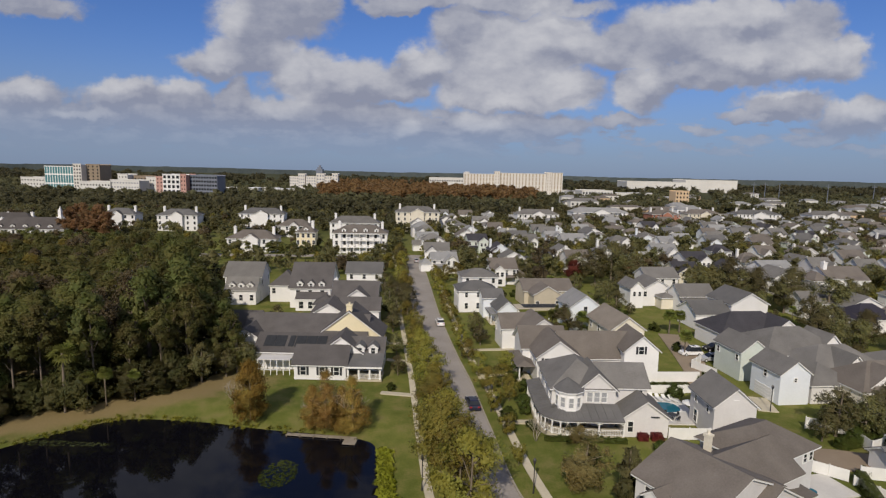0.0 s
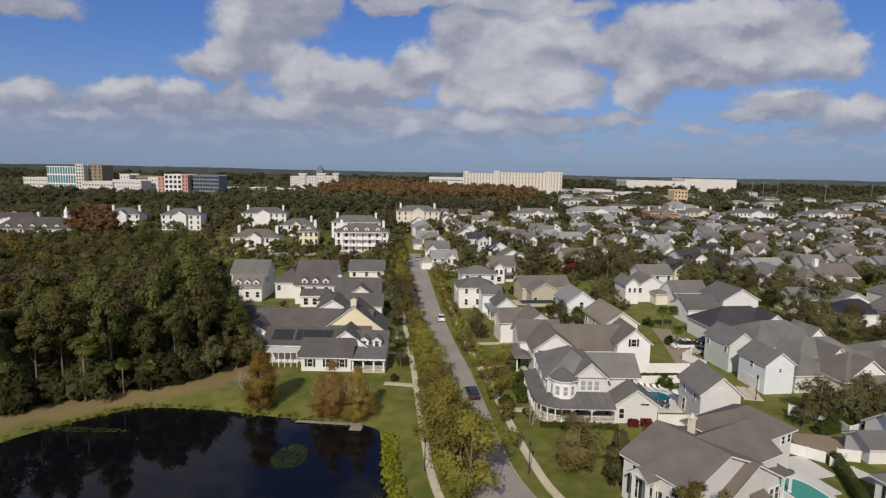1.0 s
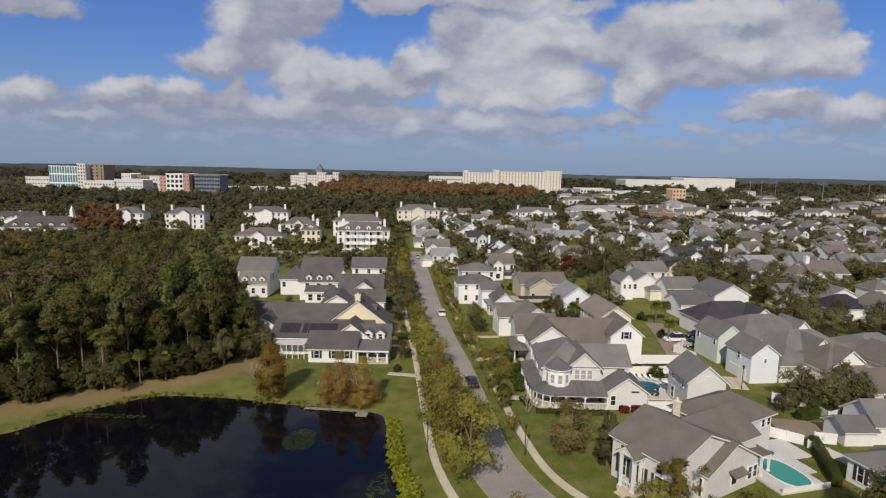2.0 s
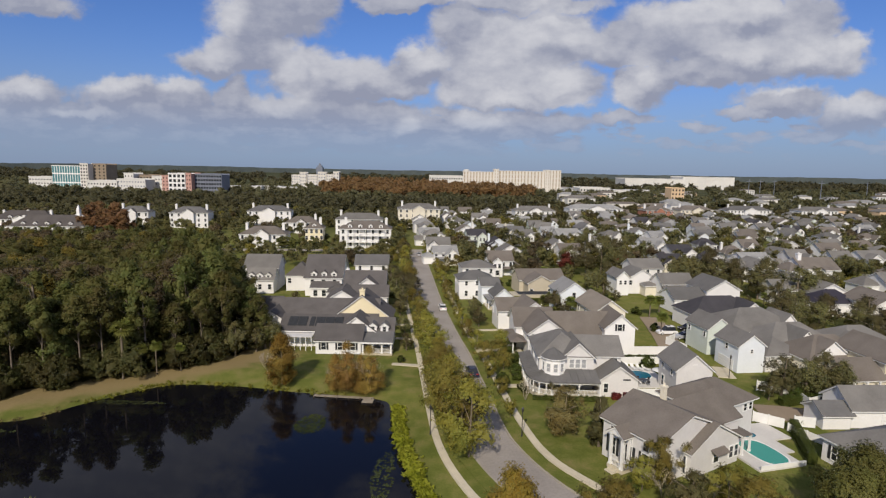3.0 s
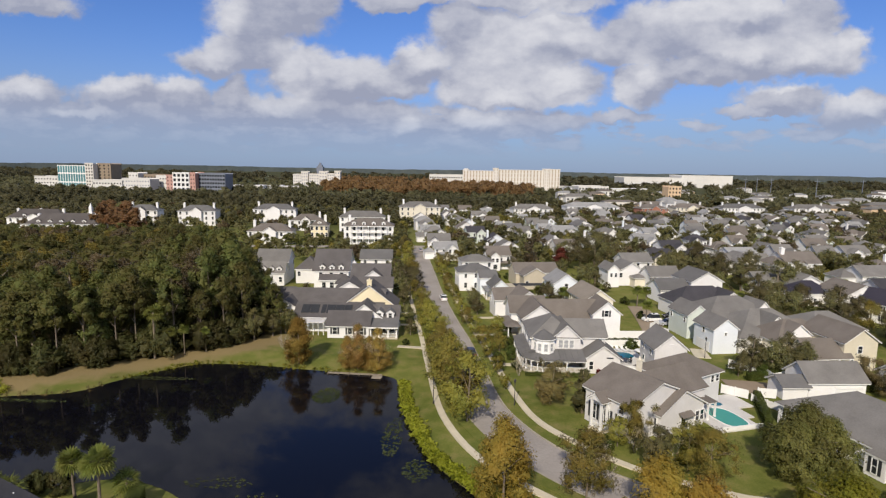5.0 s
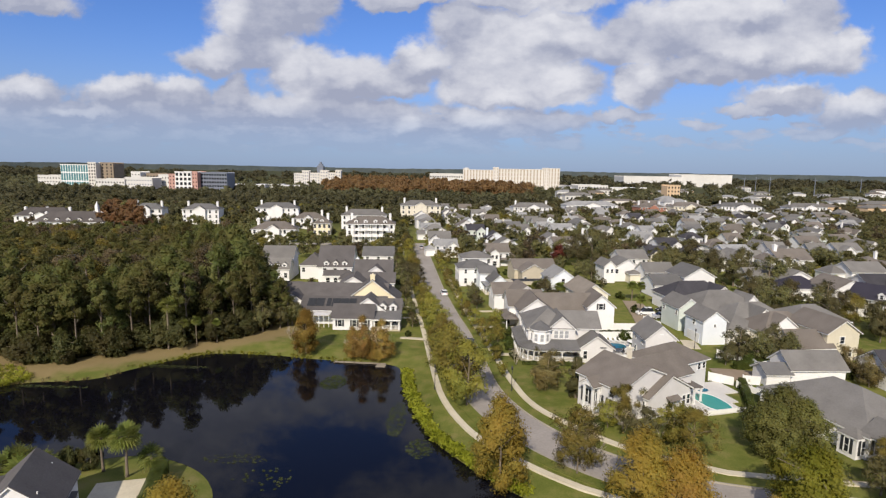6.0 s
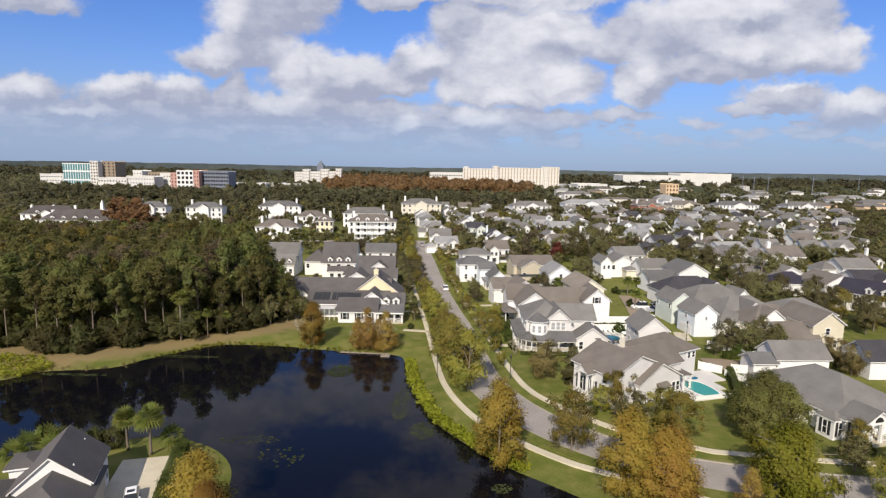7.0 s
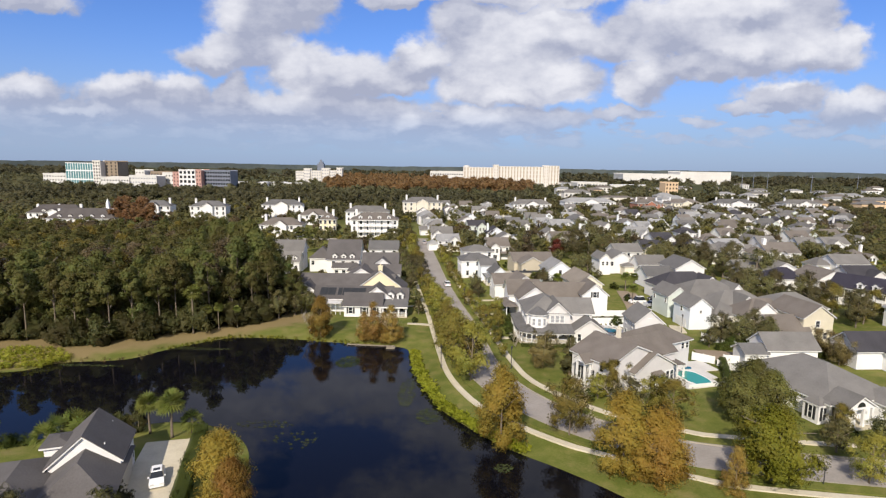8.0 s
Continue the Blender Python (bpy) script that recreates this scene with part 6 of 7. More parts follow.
# trees between the houses: single ones near by, the rest joined
g = random.Random(23)
done, tries, near_count = 0, 0, 0
BEHIND = {"mid": [], "olive": [], "brown": [], "oak": []}
while done < 1500 and tries < 40000:
    tries += 1
    y = 96 + 360 * g.random() ** 1.1
    x = g.uniform(-0.8, 0.82) * (y + 50)
    if not free(x, y, 0.3 if y < 175 else -1.6) or gap_to(np.array([x]), np.array([y]), carriage, False)[0] < 8 or inside(np.array([x]), np.array([y]), EDGE)[0] or abs(y - 243 - x * 0.12) < 4:
        continue
    if -64 < x < 4 and y < 200 and g.random() < 0.8 or x < -15 and 175 < y < 300 and g.random() < 0.5:
        continue
    if y < 175 and near_count > 110:
        continue
    near_h = min(math.hypot(x - a, y - b) - c for a, b, c in FOOT)
    k = g.random()
    if y < 175:
        near_count += 1
        plant(OAKS if k < 0.7 else (STREET if k < 0.82 else (PALMS if k < 0.9 else BUSH)), x, y, g.uniform(0.5, 0.9) * (0.8 if near_h < 1.5 else 1.0), group="garden trees")
    else:
        high = g.uniform(5.0, 9.0) * (0.8 if near_h < 1.5 else 1.0) * (0.85 if x < -20 else 1.0)
        BEHIND["mid" if k < 0.66 else ("olive" if k < 0.74 else ("brown" if k < 0.84 else "oak"))].append((x, y, high, high * g.uniform(0.42, 0.56)))
    done += 1
for leaf, spots in BEHIND.items():
    joined_trees("garden_trees", 80 + len(leaf), leaf, spots, 0.66, "dark trees between the houses", 13, 10)
screen = [(x + g.uniform(-2, 2), 236 + g.uniform(-9, 9), g.uniform(6.5, 9.0), g.uniform(3.4, 4.8)) for x in range(-262, -112, 4)]
screen += [(x + g.uniform(-1, 1), 239.5 + g.uniform(-1, 1), g.uniform(3.6, 5.6), g.uniform(1.8, 2.6)) for x in range(-104, -58, 5)]
joined_trees("garden_trees", 88, "wood", screen, 0.5, "dark trees before the large white houses", 16, 12)
FOOT += [(35.6, 84.5, 6), (43.6, 59, 9)]
for i in range(90):
    a = g.choice(FOOT[:45])
    t = g.uniform(0, 6.28)
    x, y = a[0] + (a[2] + 0.6) * math.cos(t), a[1] + (a[2] + 0.6) * math.sin(t)
    if gap_to(np.array([x]), np.array([y]), carriage, False)[0] > 6 and all(math.hypot(x - c, y - d) > 0.85 * r for c, d, r in FOOT) and not inside(np.array([x]), np.array([y]), POND)[0]:
        plant(BUSH, x, y, g.uniform(0.45, 1.0), group="garden bushes")


# ---- far woods and buildings on the skyline ----
def far_wood_sized(name, seed, count, leaf, y0, y1, span, label, h, leafsize, per=14):
    r = np.random.default_rng(seed)
    y = 1 / r.uniform(1 / y1, 1 / y0, count)
    x = y * r.uniform(span[0], span[1], count)
    keep = np.ones(count, bool)
    for a, b, c in FOOT + CLEAR:
        keep &= np.hypot(x - a, y - b) > c * 0.85
    x, y = x[keep], y[keep]
    cs, sp = [], []
    for a, b in zip(x, y):
        wd = leafsize * 4.2 * r.uniform(0.7, 1.3)
        tall = h * r.uniform(0.6, 1.1)
        for k in range(4):
            cs.append((a + r.normal() * wd * 0.5, b + r.normal() * wd * 0.5, max(1.0, tall * r.uniform(0.3, 0.95))))
            sp.append(wd * 0.55)
    return tagged(place(name, leaf_mesh(name, seed, cs, np.array(sp), per * 2, leafsize * 1.05, LEAF[leaf], 1.1)), label, "woodland", kind="stuff")


CLEAR = [(-670, 665, 75), (-290, 640, 40), (150, 1060, 110)]
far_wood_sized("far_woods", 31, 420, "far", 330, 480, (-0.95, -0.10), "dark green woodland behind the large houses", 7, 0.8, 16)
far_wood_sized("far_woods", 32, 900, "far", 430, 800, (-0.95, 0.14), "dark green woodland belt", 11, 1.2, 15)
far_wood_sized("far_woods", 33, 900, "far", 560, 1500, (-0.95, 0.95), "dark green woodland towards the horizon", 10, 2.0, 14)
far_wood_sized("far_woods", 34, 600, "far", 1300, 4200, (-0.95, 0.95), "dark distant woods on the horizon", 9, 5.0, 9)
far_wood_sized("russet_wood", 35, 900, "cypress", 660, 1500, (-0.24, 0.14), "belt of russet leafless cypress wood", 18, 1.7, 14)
far_wood_sized("far_trees", 36, 800, "oak", 380, 800, (0.05, 0.95), "trees between far houses", 8, 0.9, 13)
far_wood_sized("russet_trees", 37, 30, "cypress", 250, 300, (-0.70, -0.615), "rust-coloured trees among the large houses", 17.5, 0.8, 20)


def facade(name, x, y, yaw, w, d, h, nx, nz, wall, glass, label, glassw=0.62, glassh=0.6, category="office building"):
    """A tall block with rows of windows set into its south front and west side."""
    o = thing(name, pose(x, y + d / 2, 0, 0, 0, yaw), label, category)
    part("wall", Acc().box(-w / 2, -d / 2, 0, w / 2, d / 2, h), wall, o)
    part("parapet", Acc().box(-w / 2 - 0.3, -d / 2 - 0.3, h, w / 2 + 0.3, -d / 2 + 0.5, h + 1.0), wall, o)
    part("parapet", Acc().box(-w / 2 - 0.3, d / 2 - 0.5, h, w / 2 + 0.3, d / 2 + 0.3, h + 1.0), wall, o)
    sx, sz = w / nx, h / nz
    me = Acc().box(-sx * glassw / 2, -0.25, 0, sx * glassw / 2, 0.1, sz * glassh).mesh("window", glass)
    for i in range(nx):
        for k in range(nz):
            place("window", me, o, pose(-w / 2 + sx * (i + 0.5), -d / 2, sz * (k + 0.25)))
    return o


TEAL = surface("teal_glass", (0.05, 0.16, 0.18), (0.12, 0.30, 0.32), 0.02, 0.2, 0.15, spec=0.6)
STONE = surface("cream_render", (0.565, 0.54, 0.495), (0.69, 0.66, 0.61), 0.02, 0.3, 0.8)
BROWNWALL = surface("brown_render", (0.22, 0.17, 0.12), (0.32, 0.26, 0.19), 0.02, 0.3, 0.8)
PALE = surface("pale_render", (0.53, 0.52, 0.49), (0.66, 0.65, 0.615), 0.02, 0.3, 0.8)
PINK = surface("pink_render", (0.42, 0.24, 0.20), (0.52, 0.32, 0.27), 0.02, 0.3, 0.8)
STEEL = surface("grey_blue_cladding", (0.13, 0.15, 0.19), (0.2, 0.22, 0.27), 0.02, 0.3, 0.5)
BUFF = surface("buff_balcony_bays", (0.34, 0.28, 0.21), (0.46, 0.39, 0.30), 0.02, 0.3, 0.7)
PEACH = surface("peach_render", (0.55, 0.40, 0.25), (0.68, 0.51, 0.34), 0.02, 0.3, 0.8)


def at(u, y):
    return u * y, y


facade("office_tower", -489.5, 690, 0, 36, 22, 33.5, 11, 3, SIDING["white"], TEAL, "office tower with teal glass and white frame", 0.72, 0.85)
facade("office_tower", -466.4, 690, 0, 10.2, 24, 36.8, 3, 9, STONE, GLASS, "cream office tower with punched windows", 0.45, 0.5)
facade("office_tower", -453.0, 700, 0, 17, 24, 36.8, 3, 9, BROWNWALL, GLASS, "brown office tower with few windows", 0.3, 0.5)
facade("office_block", -523.3, 690, 0, 30, 22, 19.4, 8, 4, PALE, GLASS, "pale low office block among trees", 0.4, 0.3)
facade("office_block", -419.2, 650, 0, 36, 22, 17.0, 10, 3, PALE, GLASS, "pale office block behind the wood", 0.4, 0.3)
facade("office_block", -385.0, 652, 0, 34, 22, 19.5, 10, 4, PALE, STEEL, "pale grey office block with roof plant", 0.4, 0.3)
facade("office_block", -404.0, 680, 0, 12, 22, 26.0, 3, 5, PALE, GLASS, "narrow white office block with sign band", 0.3, 0.3)
facade("office_block", -388.0, 690, 0, 16, 22, 24.0, 4, 4, BROWNWALL, GLASS, "brown-grey roof storey of an office block", 0.5, 0.4)
facade("office_block", -366.0, 680, 0, 18, 22, 23.0, 5, 4, PALE, GLASS, "low white office block with flat roof", 0.3, 0.3)
facade("office_block", -323.9, 640, 0, 20, 24, 27.4, 4, 5, SIDING["white"], GLASS, "white office block with dark windows", 0.6, 0.6)
facade("office_block", -338.1, 641, 0, 8, 24, 24.6, 2, 6, PINK, GLASS, "pink-red narrow office block", 0.3, 0.4)
facade("office_block", -310.5, 641, 0, 6.5, 24, 27.8, 2, 6, PINK, GLASS, "pink-red narrow office block", 0.3, 0.4)
facade("office_block", -291.0, 650, 0, 32, 24, 27.2, 10, 6, STEEL, GLASS, "grey-blue office block with glass bands", 0.7, 0.5)
for u, w, h in ((-0.285, 16, 24), (-0.272, 12, 29), (-0.255, 18, 25), (-0.238, 14, 30), (-0.224, 12, 26), (-0.212, 10, 31)):
    facade("apartment_block", *at(u, 1000), 4, w, 18, h, max(2, int(w / 4)), 5, STONE, STEEL, "cream apartment block on the skyline", 0.4, 0.4)
for x, w, h in ((52.6, 66, 36), (110.0, 54, 38.6), (160.0, 46, 38.6), (199.0, 24, 41)):
    facade("hotel_block", x, 1090, 0, w, 26, h, int(w / 6), 5, STONE, BUFF, "long cream hotel slab with balconies", 0.4, 0.86, "hotel")
for x in (84.5, 184.0):
    facade("hotel_block", x, 1085, 0, 10, 26, 41.5, 2, 7, STONE, BUFF, "cream hotel stair tower", 0.3, 0.5, "hotel")
facade("hotel_block", -14.2, 1120, 0, 68, 30, 27, 14, 3, PALE, GLASS, "low pale hotel wing", 0.5, 0.3, "hotel")
facade("exhibition_hall", 544.7, 1500, 0, 168, 90, 26, 24, 2, PALE, STONE, "vast pale exhibition hall on the skyline", 0.35, 0.3, "hall")
facade("exhibition_hall", 692.0, 1520, 0, 138, 90, 33, 16, 3, PALE, STONE, "vast pale exhibition hall on the skyline", 0.4, 0.3, "hall")
facade("exhibition_hall", *at(0.255, 900), 4, 50, 40, 14, 10, 2, PALE, GLASS, "long low pale building", 0.5, 0.4, "hall")
facade("apartment_block", *at(0.405, 720), 8, 18, 16, 20, 4, 4, PEACH, GLASS, "orange apartment block among trees", 0.4, 0.5, "apartment block")
r2 = random.Random(77)
for i in range(46):
    y = 1 / r2.uniform(1 / 1200, 1 / 480)
    u = r2.uniform(0.18, 0.85)
    w = r2.uniform(14, 34)
    hgt = r2.uniform(6, 11)
    mt = r2.choice([PALE, PALE, STONE, SIDING["white"], PEACH])
    o = thing("far_building", pose(u * y, y, 0, 0, 0, r2.uniform(0, 14)), "pale far building with low roof", "building", "far buildings")
    part("wall", Acc().box(-w / 2, -6, 0, w / 2, 6, hgt), mt, o)
    b = Block(0, 0, w, 12, hgt, r2.uniform(1.5, 3.5), "hip")
    part("roof", build_roof(b)[0], ROOF[r2.choice(["grey", "brown", "silver"])], o)
    me = cached("farwin", lambda: Acc().box(-1.0, -0.2, 0, 1.0, 0.1, 1.8).mesh("window", GLASS))
    for k in range(int(w / 5)):
        for z in range(int(hgt / 3.2)):
            place("window", me, o, pose(-w / 2 + 2.5 + 5 * k, -6, 0.9 + 3.1 * z))
for u, y, w in ((-0.375, 800, 44), (-0.335, 820, 36), (-0.30, 790, 30), (0.33, 1000, 40), (0.30, 980, 30)):
    o = thing("far_building", pose(u * y, y, 0, 0, 0, 4), "low pale far building with flat roof", "building", "far buildings")
    part("wall", Acc().box(-w / 2, -8, 0, w / 2, 8, 9), PALE, o)
    part("parapet", Acc().box(-w / 2 - 0.4, -8.4, 9, w / 2 + 0.4, 8.4, 9.8), SIDING["white"], o)
o = thing("far_tower", pose(*at(-0.2385, 3000), 0), "dark stepped tower far on the horizon", "tower")
for k, (w, z) in enumerate(((34, 44), (22, 54), (10, 64))):
    part("tier", Acc().box(-w / 2, -w / 2, 0 if k == 0 else (44, 54)[k - 1], w / 2, w / 2, z), STEEL, o)
tank = thing("water_tower", pose(*at(0.0235, 1500), 0), "white water tower on the horizon", "water tower")
part("stem", Acc().tube([(0, 0, 0), (0, 0, 34)], [3, 3], 10), PALE, tank)
part("tank", Acc().tube([(0, 0, 33), (0, 0, 36), (0, 0, 40), (0, 0, 42)], [4, 9, 9, 4], 14), PALE, tank)
for u, y in ((0.53, 900), (0.55, 930), (0.575, 960), (0.66, 800), (0.74, 900)):
    p = thing("pylon", pose(u * y, y, 0), "grey steel power pole", "power pole", "power poles")
    part("mast", Acc().tube([(0, 0, 0), (0, 0, 33)], [0.7, 0.35], 6), STEEL, p)
    part("crossarm", Acc().box(-4, -0.2, 29, 4, 0.2, 29.5), STEEL, p)


# the low wooded ridge that closes the land at the horizon
def ridge(radius, low, high, seed, label):
    n, r = 700, np.random.default_rng(seed)
    a = np.linspace(-math.pi, math.pi, n + 1)
    k = np.arange(n)
    wave = np.sin(k * 0.11) + np.sin(k * 0.043 + 2.0) + np.sin(k * 0.29 + 1.0)
    top = low + (high - low) * np.clip(0.5 + wave * 0.16 + r.normal(size=n) * 0.14, 0, 1)
    top = np.append(top, top[0])
    x, y = radius * np.sin(a), radius * np.cos(a)
    v, f = [], []
    for c, s, z in zip(x, y, top):
        v += [(c, s, -2.0), (c, s, z), (c * 1.03, s * 1.03, z), (c * 1.03, s * 1.03, -2.0)]
    for i in range(n):
        for j in range(3):
            f.append((4 * i + j, 4 * i + j + 1, 4 * i + j + 5, 4 * i + j + 4))
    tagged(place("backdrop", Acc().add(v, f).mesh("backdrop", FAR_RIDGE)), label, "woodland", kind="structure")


# the ridge's base colour holds the blue-grey haze of the distance
FAR_RIDGE = surface("haze_tinted_far_wood", (0.055, 0.07, 0.075), (0.105, 0.12, 0.115), 0.012, 0.08, 0.95, spec=0.0)
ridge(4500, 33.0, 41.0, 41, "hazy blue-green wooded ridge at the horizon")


# ---- cars, pools, fences, hedges, shore plants ----
PAINT = {
    "white": surface("white_car_paint", (0.75, 0.75, 0.75), (0.82, 0.82, 0.82), 0.5, 2.0, 0.25, spec=0.6),
    "navy": surface("dark_blue_car_paint", (0.012, 0.014, 0.03), (0.02, 0.022, 0.045), 0.5, 2.0, 0.25, spec=0.6),
    "silver": surface("silver_car_paint", (0.35, 0.36, 0.38), (0.42, 0.43, 0.45), 0.5, 2.0, 0.3, spec=0.6),
    "black": surface("black_car_paint", (0.01, 0.01, 0.011), (0.02, 0.02, 0.022), 0.5, 2.0, 0.25, spec=0.6),
}
LAMP = surface("car_lamp", (0.6, 0.6, 0.58), (0.7, 0.7, 0.68), 1.0, 4.0, 0.2, spec=0.6)
TAIL = surface("tail_lamp", (0.25, 0.01, 0.01), (0.35, 0.02, 0.02), 1.0, 4.0, 0.3, spec=0.5)
TYRE = surface("tyre_rubber", (0.015, 0.015, 0.015), (0.03, 0.03, 0.03), 3.0, 12.0, 0.9)


def car(x, y, yaw, paint, label, z=0.0, tall=1.62, size=1.0):
    """A car that points along its own +y."""
    c = thing("car", pose(x, y, z, 0, 0, yaw) @ Matrix.Scale(size, 4), label, "car")
    prof = [(-2.25, 0.32), (-2.28, 0.72), (-2.1, 0.98), (-1.95, 1.02), (0.95, 1.0), (1.9, 0.86), (2.22, 0.72), (2.25, 0.32)]
    body = Acc()
    n = len(prof)
    for s in (-1, 1):
        k = len(body.v)
        body.v += [(s * (0.9 if 0.4 < q < 0.95 else 0.84), p, q) for p, q in prof]
        body.f.append(tuple(range(k, k + n)) if s < 0 else tuple(range(k + n - 1, k - 1, -1)))
    body.f += [(i, n + i, n + (i + 1) % n, (i + 1) % n) for i in range(n)]
    part("body", body, PAINT[paint], c)
    lo = [(-0.82, -1.95, 1.0), (0.82, -1.95, 1.0), (0.82, 1.0, 1.0), (-0.82, 1.0, 1.0)]
    hi = [(-0.64, -1.6, tall - 0.06), (0.64, -1.6, tall - 0.06), (0.64, 0.25, tall - 0.06), (-0.64, 0.25, tall - 0.06)]
    part("glasshouse", Acc().add(lo + hi, [(0, 1, 5, 4), (1, 2, 6, 5), (2, 3, 7, 6), (3, 0, 4, 7), (4, 5, 6, 7)]), GLASS, c)
    part("roof_panel", Acc().add([(-0.66, -1.62, tall - 0.07), (0.66, -1.62, tall - 0.07), (0.66, 0.22, tall - 0.07), (-0.66, 0.22, tall - 0.07), (-0.58, -1.5, tall), (0.58, -1.5, tall), (0.58, 0.1, tall), (-0.58, 0.1, tall)],
         [(4, 5, 6, 7), (0, 1, 5, 4), (1, 2, 6, 5), (2, 3, 7, 6), (3, 0, 4, 7)]), PAINT[paint], c)
    part("sunroof", Acc().box(-0.42, -0.75, tall, 0.42, -0.1, tall + 0.012), GLASS, c)
    for s in (-1, 1):
        part("headlight", Acc().box(s * 0.55 - 0.22, 2.12, 0.62, s * 0.55 + 0.22, 2.27, 0.78), LAMP, c)
        part("tail_light", Acc().box(s * 0.62 - 0.2, -2.31, 0.72, s * 0.62 + 0.2, -2.2, 0.9), TAIL, c)
        part("mirror", Acc().box(s * 0.98 - 0.1, 0.65, 0.98, s * 0.98 + 0.1, 0.8, 1.12), PAINT[paint], c)
        for p in (-1.4, 1.4):
            wheel = part("wheel", Acc().tube([(s * 0.68, p, 0.33), (s * 0.9, p, 0.33)], [0.33, 0.33], 14), TYRE, c)
            part("rim", Acc().tube([(s * 0.89, p, 0.33), (s * 0.915, p, 0.33)], [0.2, 0.2], 10), LAMP, wheel)
    return c


car(4.4, 84.0, 8, "navy", "dark blue car driving along the street", -0.07)
car(-1.9, 131.5, 8, "white", "white car on the street", -0.07)
car(-14.0, 226, 7, "silver", "silver car far along the street", -0.07)
car(-33.9, 21.0, 206, "white", "small white hatchback with sunroof on the concrete driveway", 0.13, 1.5, 0.86)
car(57.0, 116.5, 100, "black", "black car beside the charcoal-roofed house")
car(53.2, 109.5, 96, "silver", "silver car parked beside the green house")
car(50.6, 112.8, 96, "white", "white van parked beside the houses", tall=2.0)

way("driveway", strip(rounded([(42.6, 95.5), (47.0, 100.5), (48.6, 107), (50.5, 118), (52, 128)]), 2.6, -2.6, -0.3, 0.06), BROWNWALL, "brown paved lane between the gardens", "lane")
for x0, y0, x1, y1 in ((9.3, 78.6, 13.6, 78.9), (6.6, 97.5, 13.0, 98.6), (4.3, 112, 14.0, 113.4), (-5.0, 87.5, -10.6, 88.2), (-7.6, 104, -11.6, 104.6), (-8.9, 115, -13, 115.6)):
    way("path", strip(np.array([(x0, y0), ((x0 + x1) / 2, (y0 + y1) / 2), (x1, y1)]), 0.55, -0.55, -0.2, 0.1), CONCRETE, "pale concrete front path across the lawn", "path")
way("driveway", strip(np.array([(-36.7, 30.6), (-35.5, 26), (-32.9, 17.5), (-31, 11)]), 3.4, -2.2, -0.3, 0.13), CONCRETE, "pale concrete driveway beside the hedge", "driveway")


def hedge(x0, y0, x1, y1, w, h, seed, label="clipped dark green hedge", leaf="hedge"):
    g = np.random.default_rng(seed)
    n = max(4, int(math.hypot(x1 - x0, y1 - y0) * 4))
    t = thing("hedge", pose(x0, y0, 0, 0, 0, math.degrees(math.atan2(y1 - y0, x1 - x0))), label, "hedge")
    length = math.hypot(x1 - x0, y1 - y0)
    part("core", Acc().box(0.1, -w * 0.38, 0, length - 0.1, w * 0.38, h * 0.86), LEAF[leaf], t)
    cs = np.stack([g.random(n) * length, (g.random(n) - 0.5) * w * 0.8, 0.15 + g.random(n) * h * 0.8], 1)
    place("leaves", leaf_mesh("leaves", seed, cs, w * 0.28, 14, 0.16, LEAF[leaf]), t)


hedge(-33.9, 32.6, -28.2, 13.0, 2.1, 1.8, 1)
way("mulch_bed", strip(np.array([(49.0, 70.7), (53.5, 70.2), (58.0, 69.0)]), 3.0, -2.7, -0.2, 0.06), BROWNWALL, "bare brown mulch bed behind the pool garden", "mulch bed")
way("driveway", strip(np.array([(50.4, 88.4), (52.4, 88.0), (53.4, 87.8)]), 3.0, -2.8, -0.3, 0.07), CONCRETE, "pale concrete driveway before the garage door", "driveway")
hedge(13.9, 73.2, 25.4, 73.0, 0.9, 0.7, 2, "low green hedge in front of the porch")
hedge(32.0, 92.0, 42.0, 93.0, 1.6, 1.6, 3)
hedge(47.2, 54.2, 51.0, 64.8, 1.4, 1.8, 4, "dark green hedge beside the pool deck")
hedge(54, 73.2, 63, 76.0, 1.6, 1.6, 6)
hedge(27.0, 74.1, 28.6, 74.1, 1.1, 1.1, 7, "clipped maroon-leaved bush by the wall", "maroon")
hedge(28.9, 74.2, 30.6, 74.2, 1.1, 1.2, 8, "clipped maroon-leaved bush by the wall", "maroon")


def pool(x, y, yaw, rx, ry, x0, y0, x1, y1, mat, label):
    t = thing("swimming_pool", pose(x, y, 0, 0, 0, yaw), label, "pool")
    n = 28
    edge = [(rx * math.copysign(abs(math.cos(a)) ** 0.75, math.cos(a)), ry * math.copysign(abs(math.sin(a)) ** 0.75, math.sin(a))) for a in (2 * math.pi * k / n for k in range(n))]
    part("deck", Acc().box(x0, y0, -0.2, x1, y1, 0.12), POOL_DECK, t)
    part("water", Acc().add([(p, q, 0.135) for p, q in edge], [tuple(range(n))]), mat, t)
    rim = Acc().add([(p, q, 0.17) for p, q in edge] + [(p * 1.08, q * 1.1, 0.17) for p, q in edge] + [(p * 1.08, q * 1.1, 0.1) for p, q in edge] + [(p, q, 0.1) for p, q in edge],
                    [(k, (k + 1) % n, n + (k + 1) % n, n + k) for k in range(n)] + [(n + k, n + (k + 1) % n, 2 * n + (k + 1) % n, 2 * n + k) for k in range(n)] + [(3 * n + k, 3 * n + (k + 1) % n, (k + 1) % n, k) for k in range(n)])
    part("coping", rim, WHITE, t)
    return t


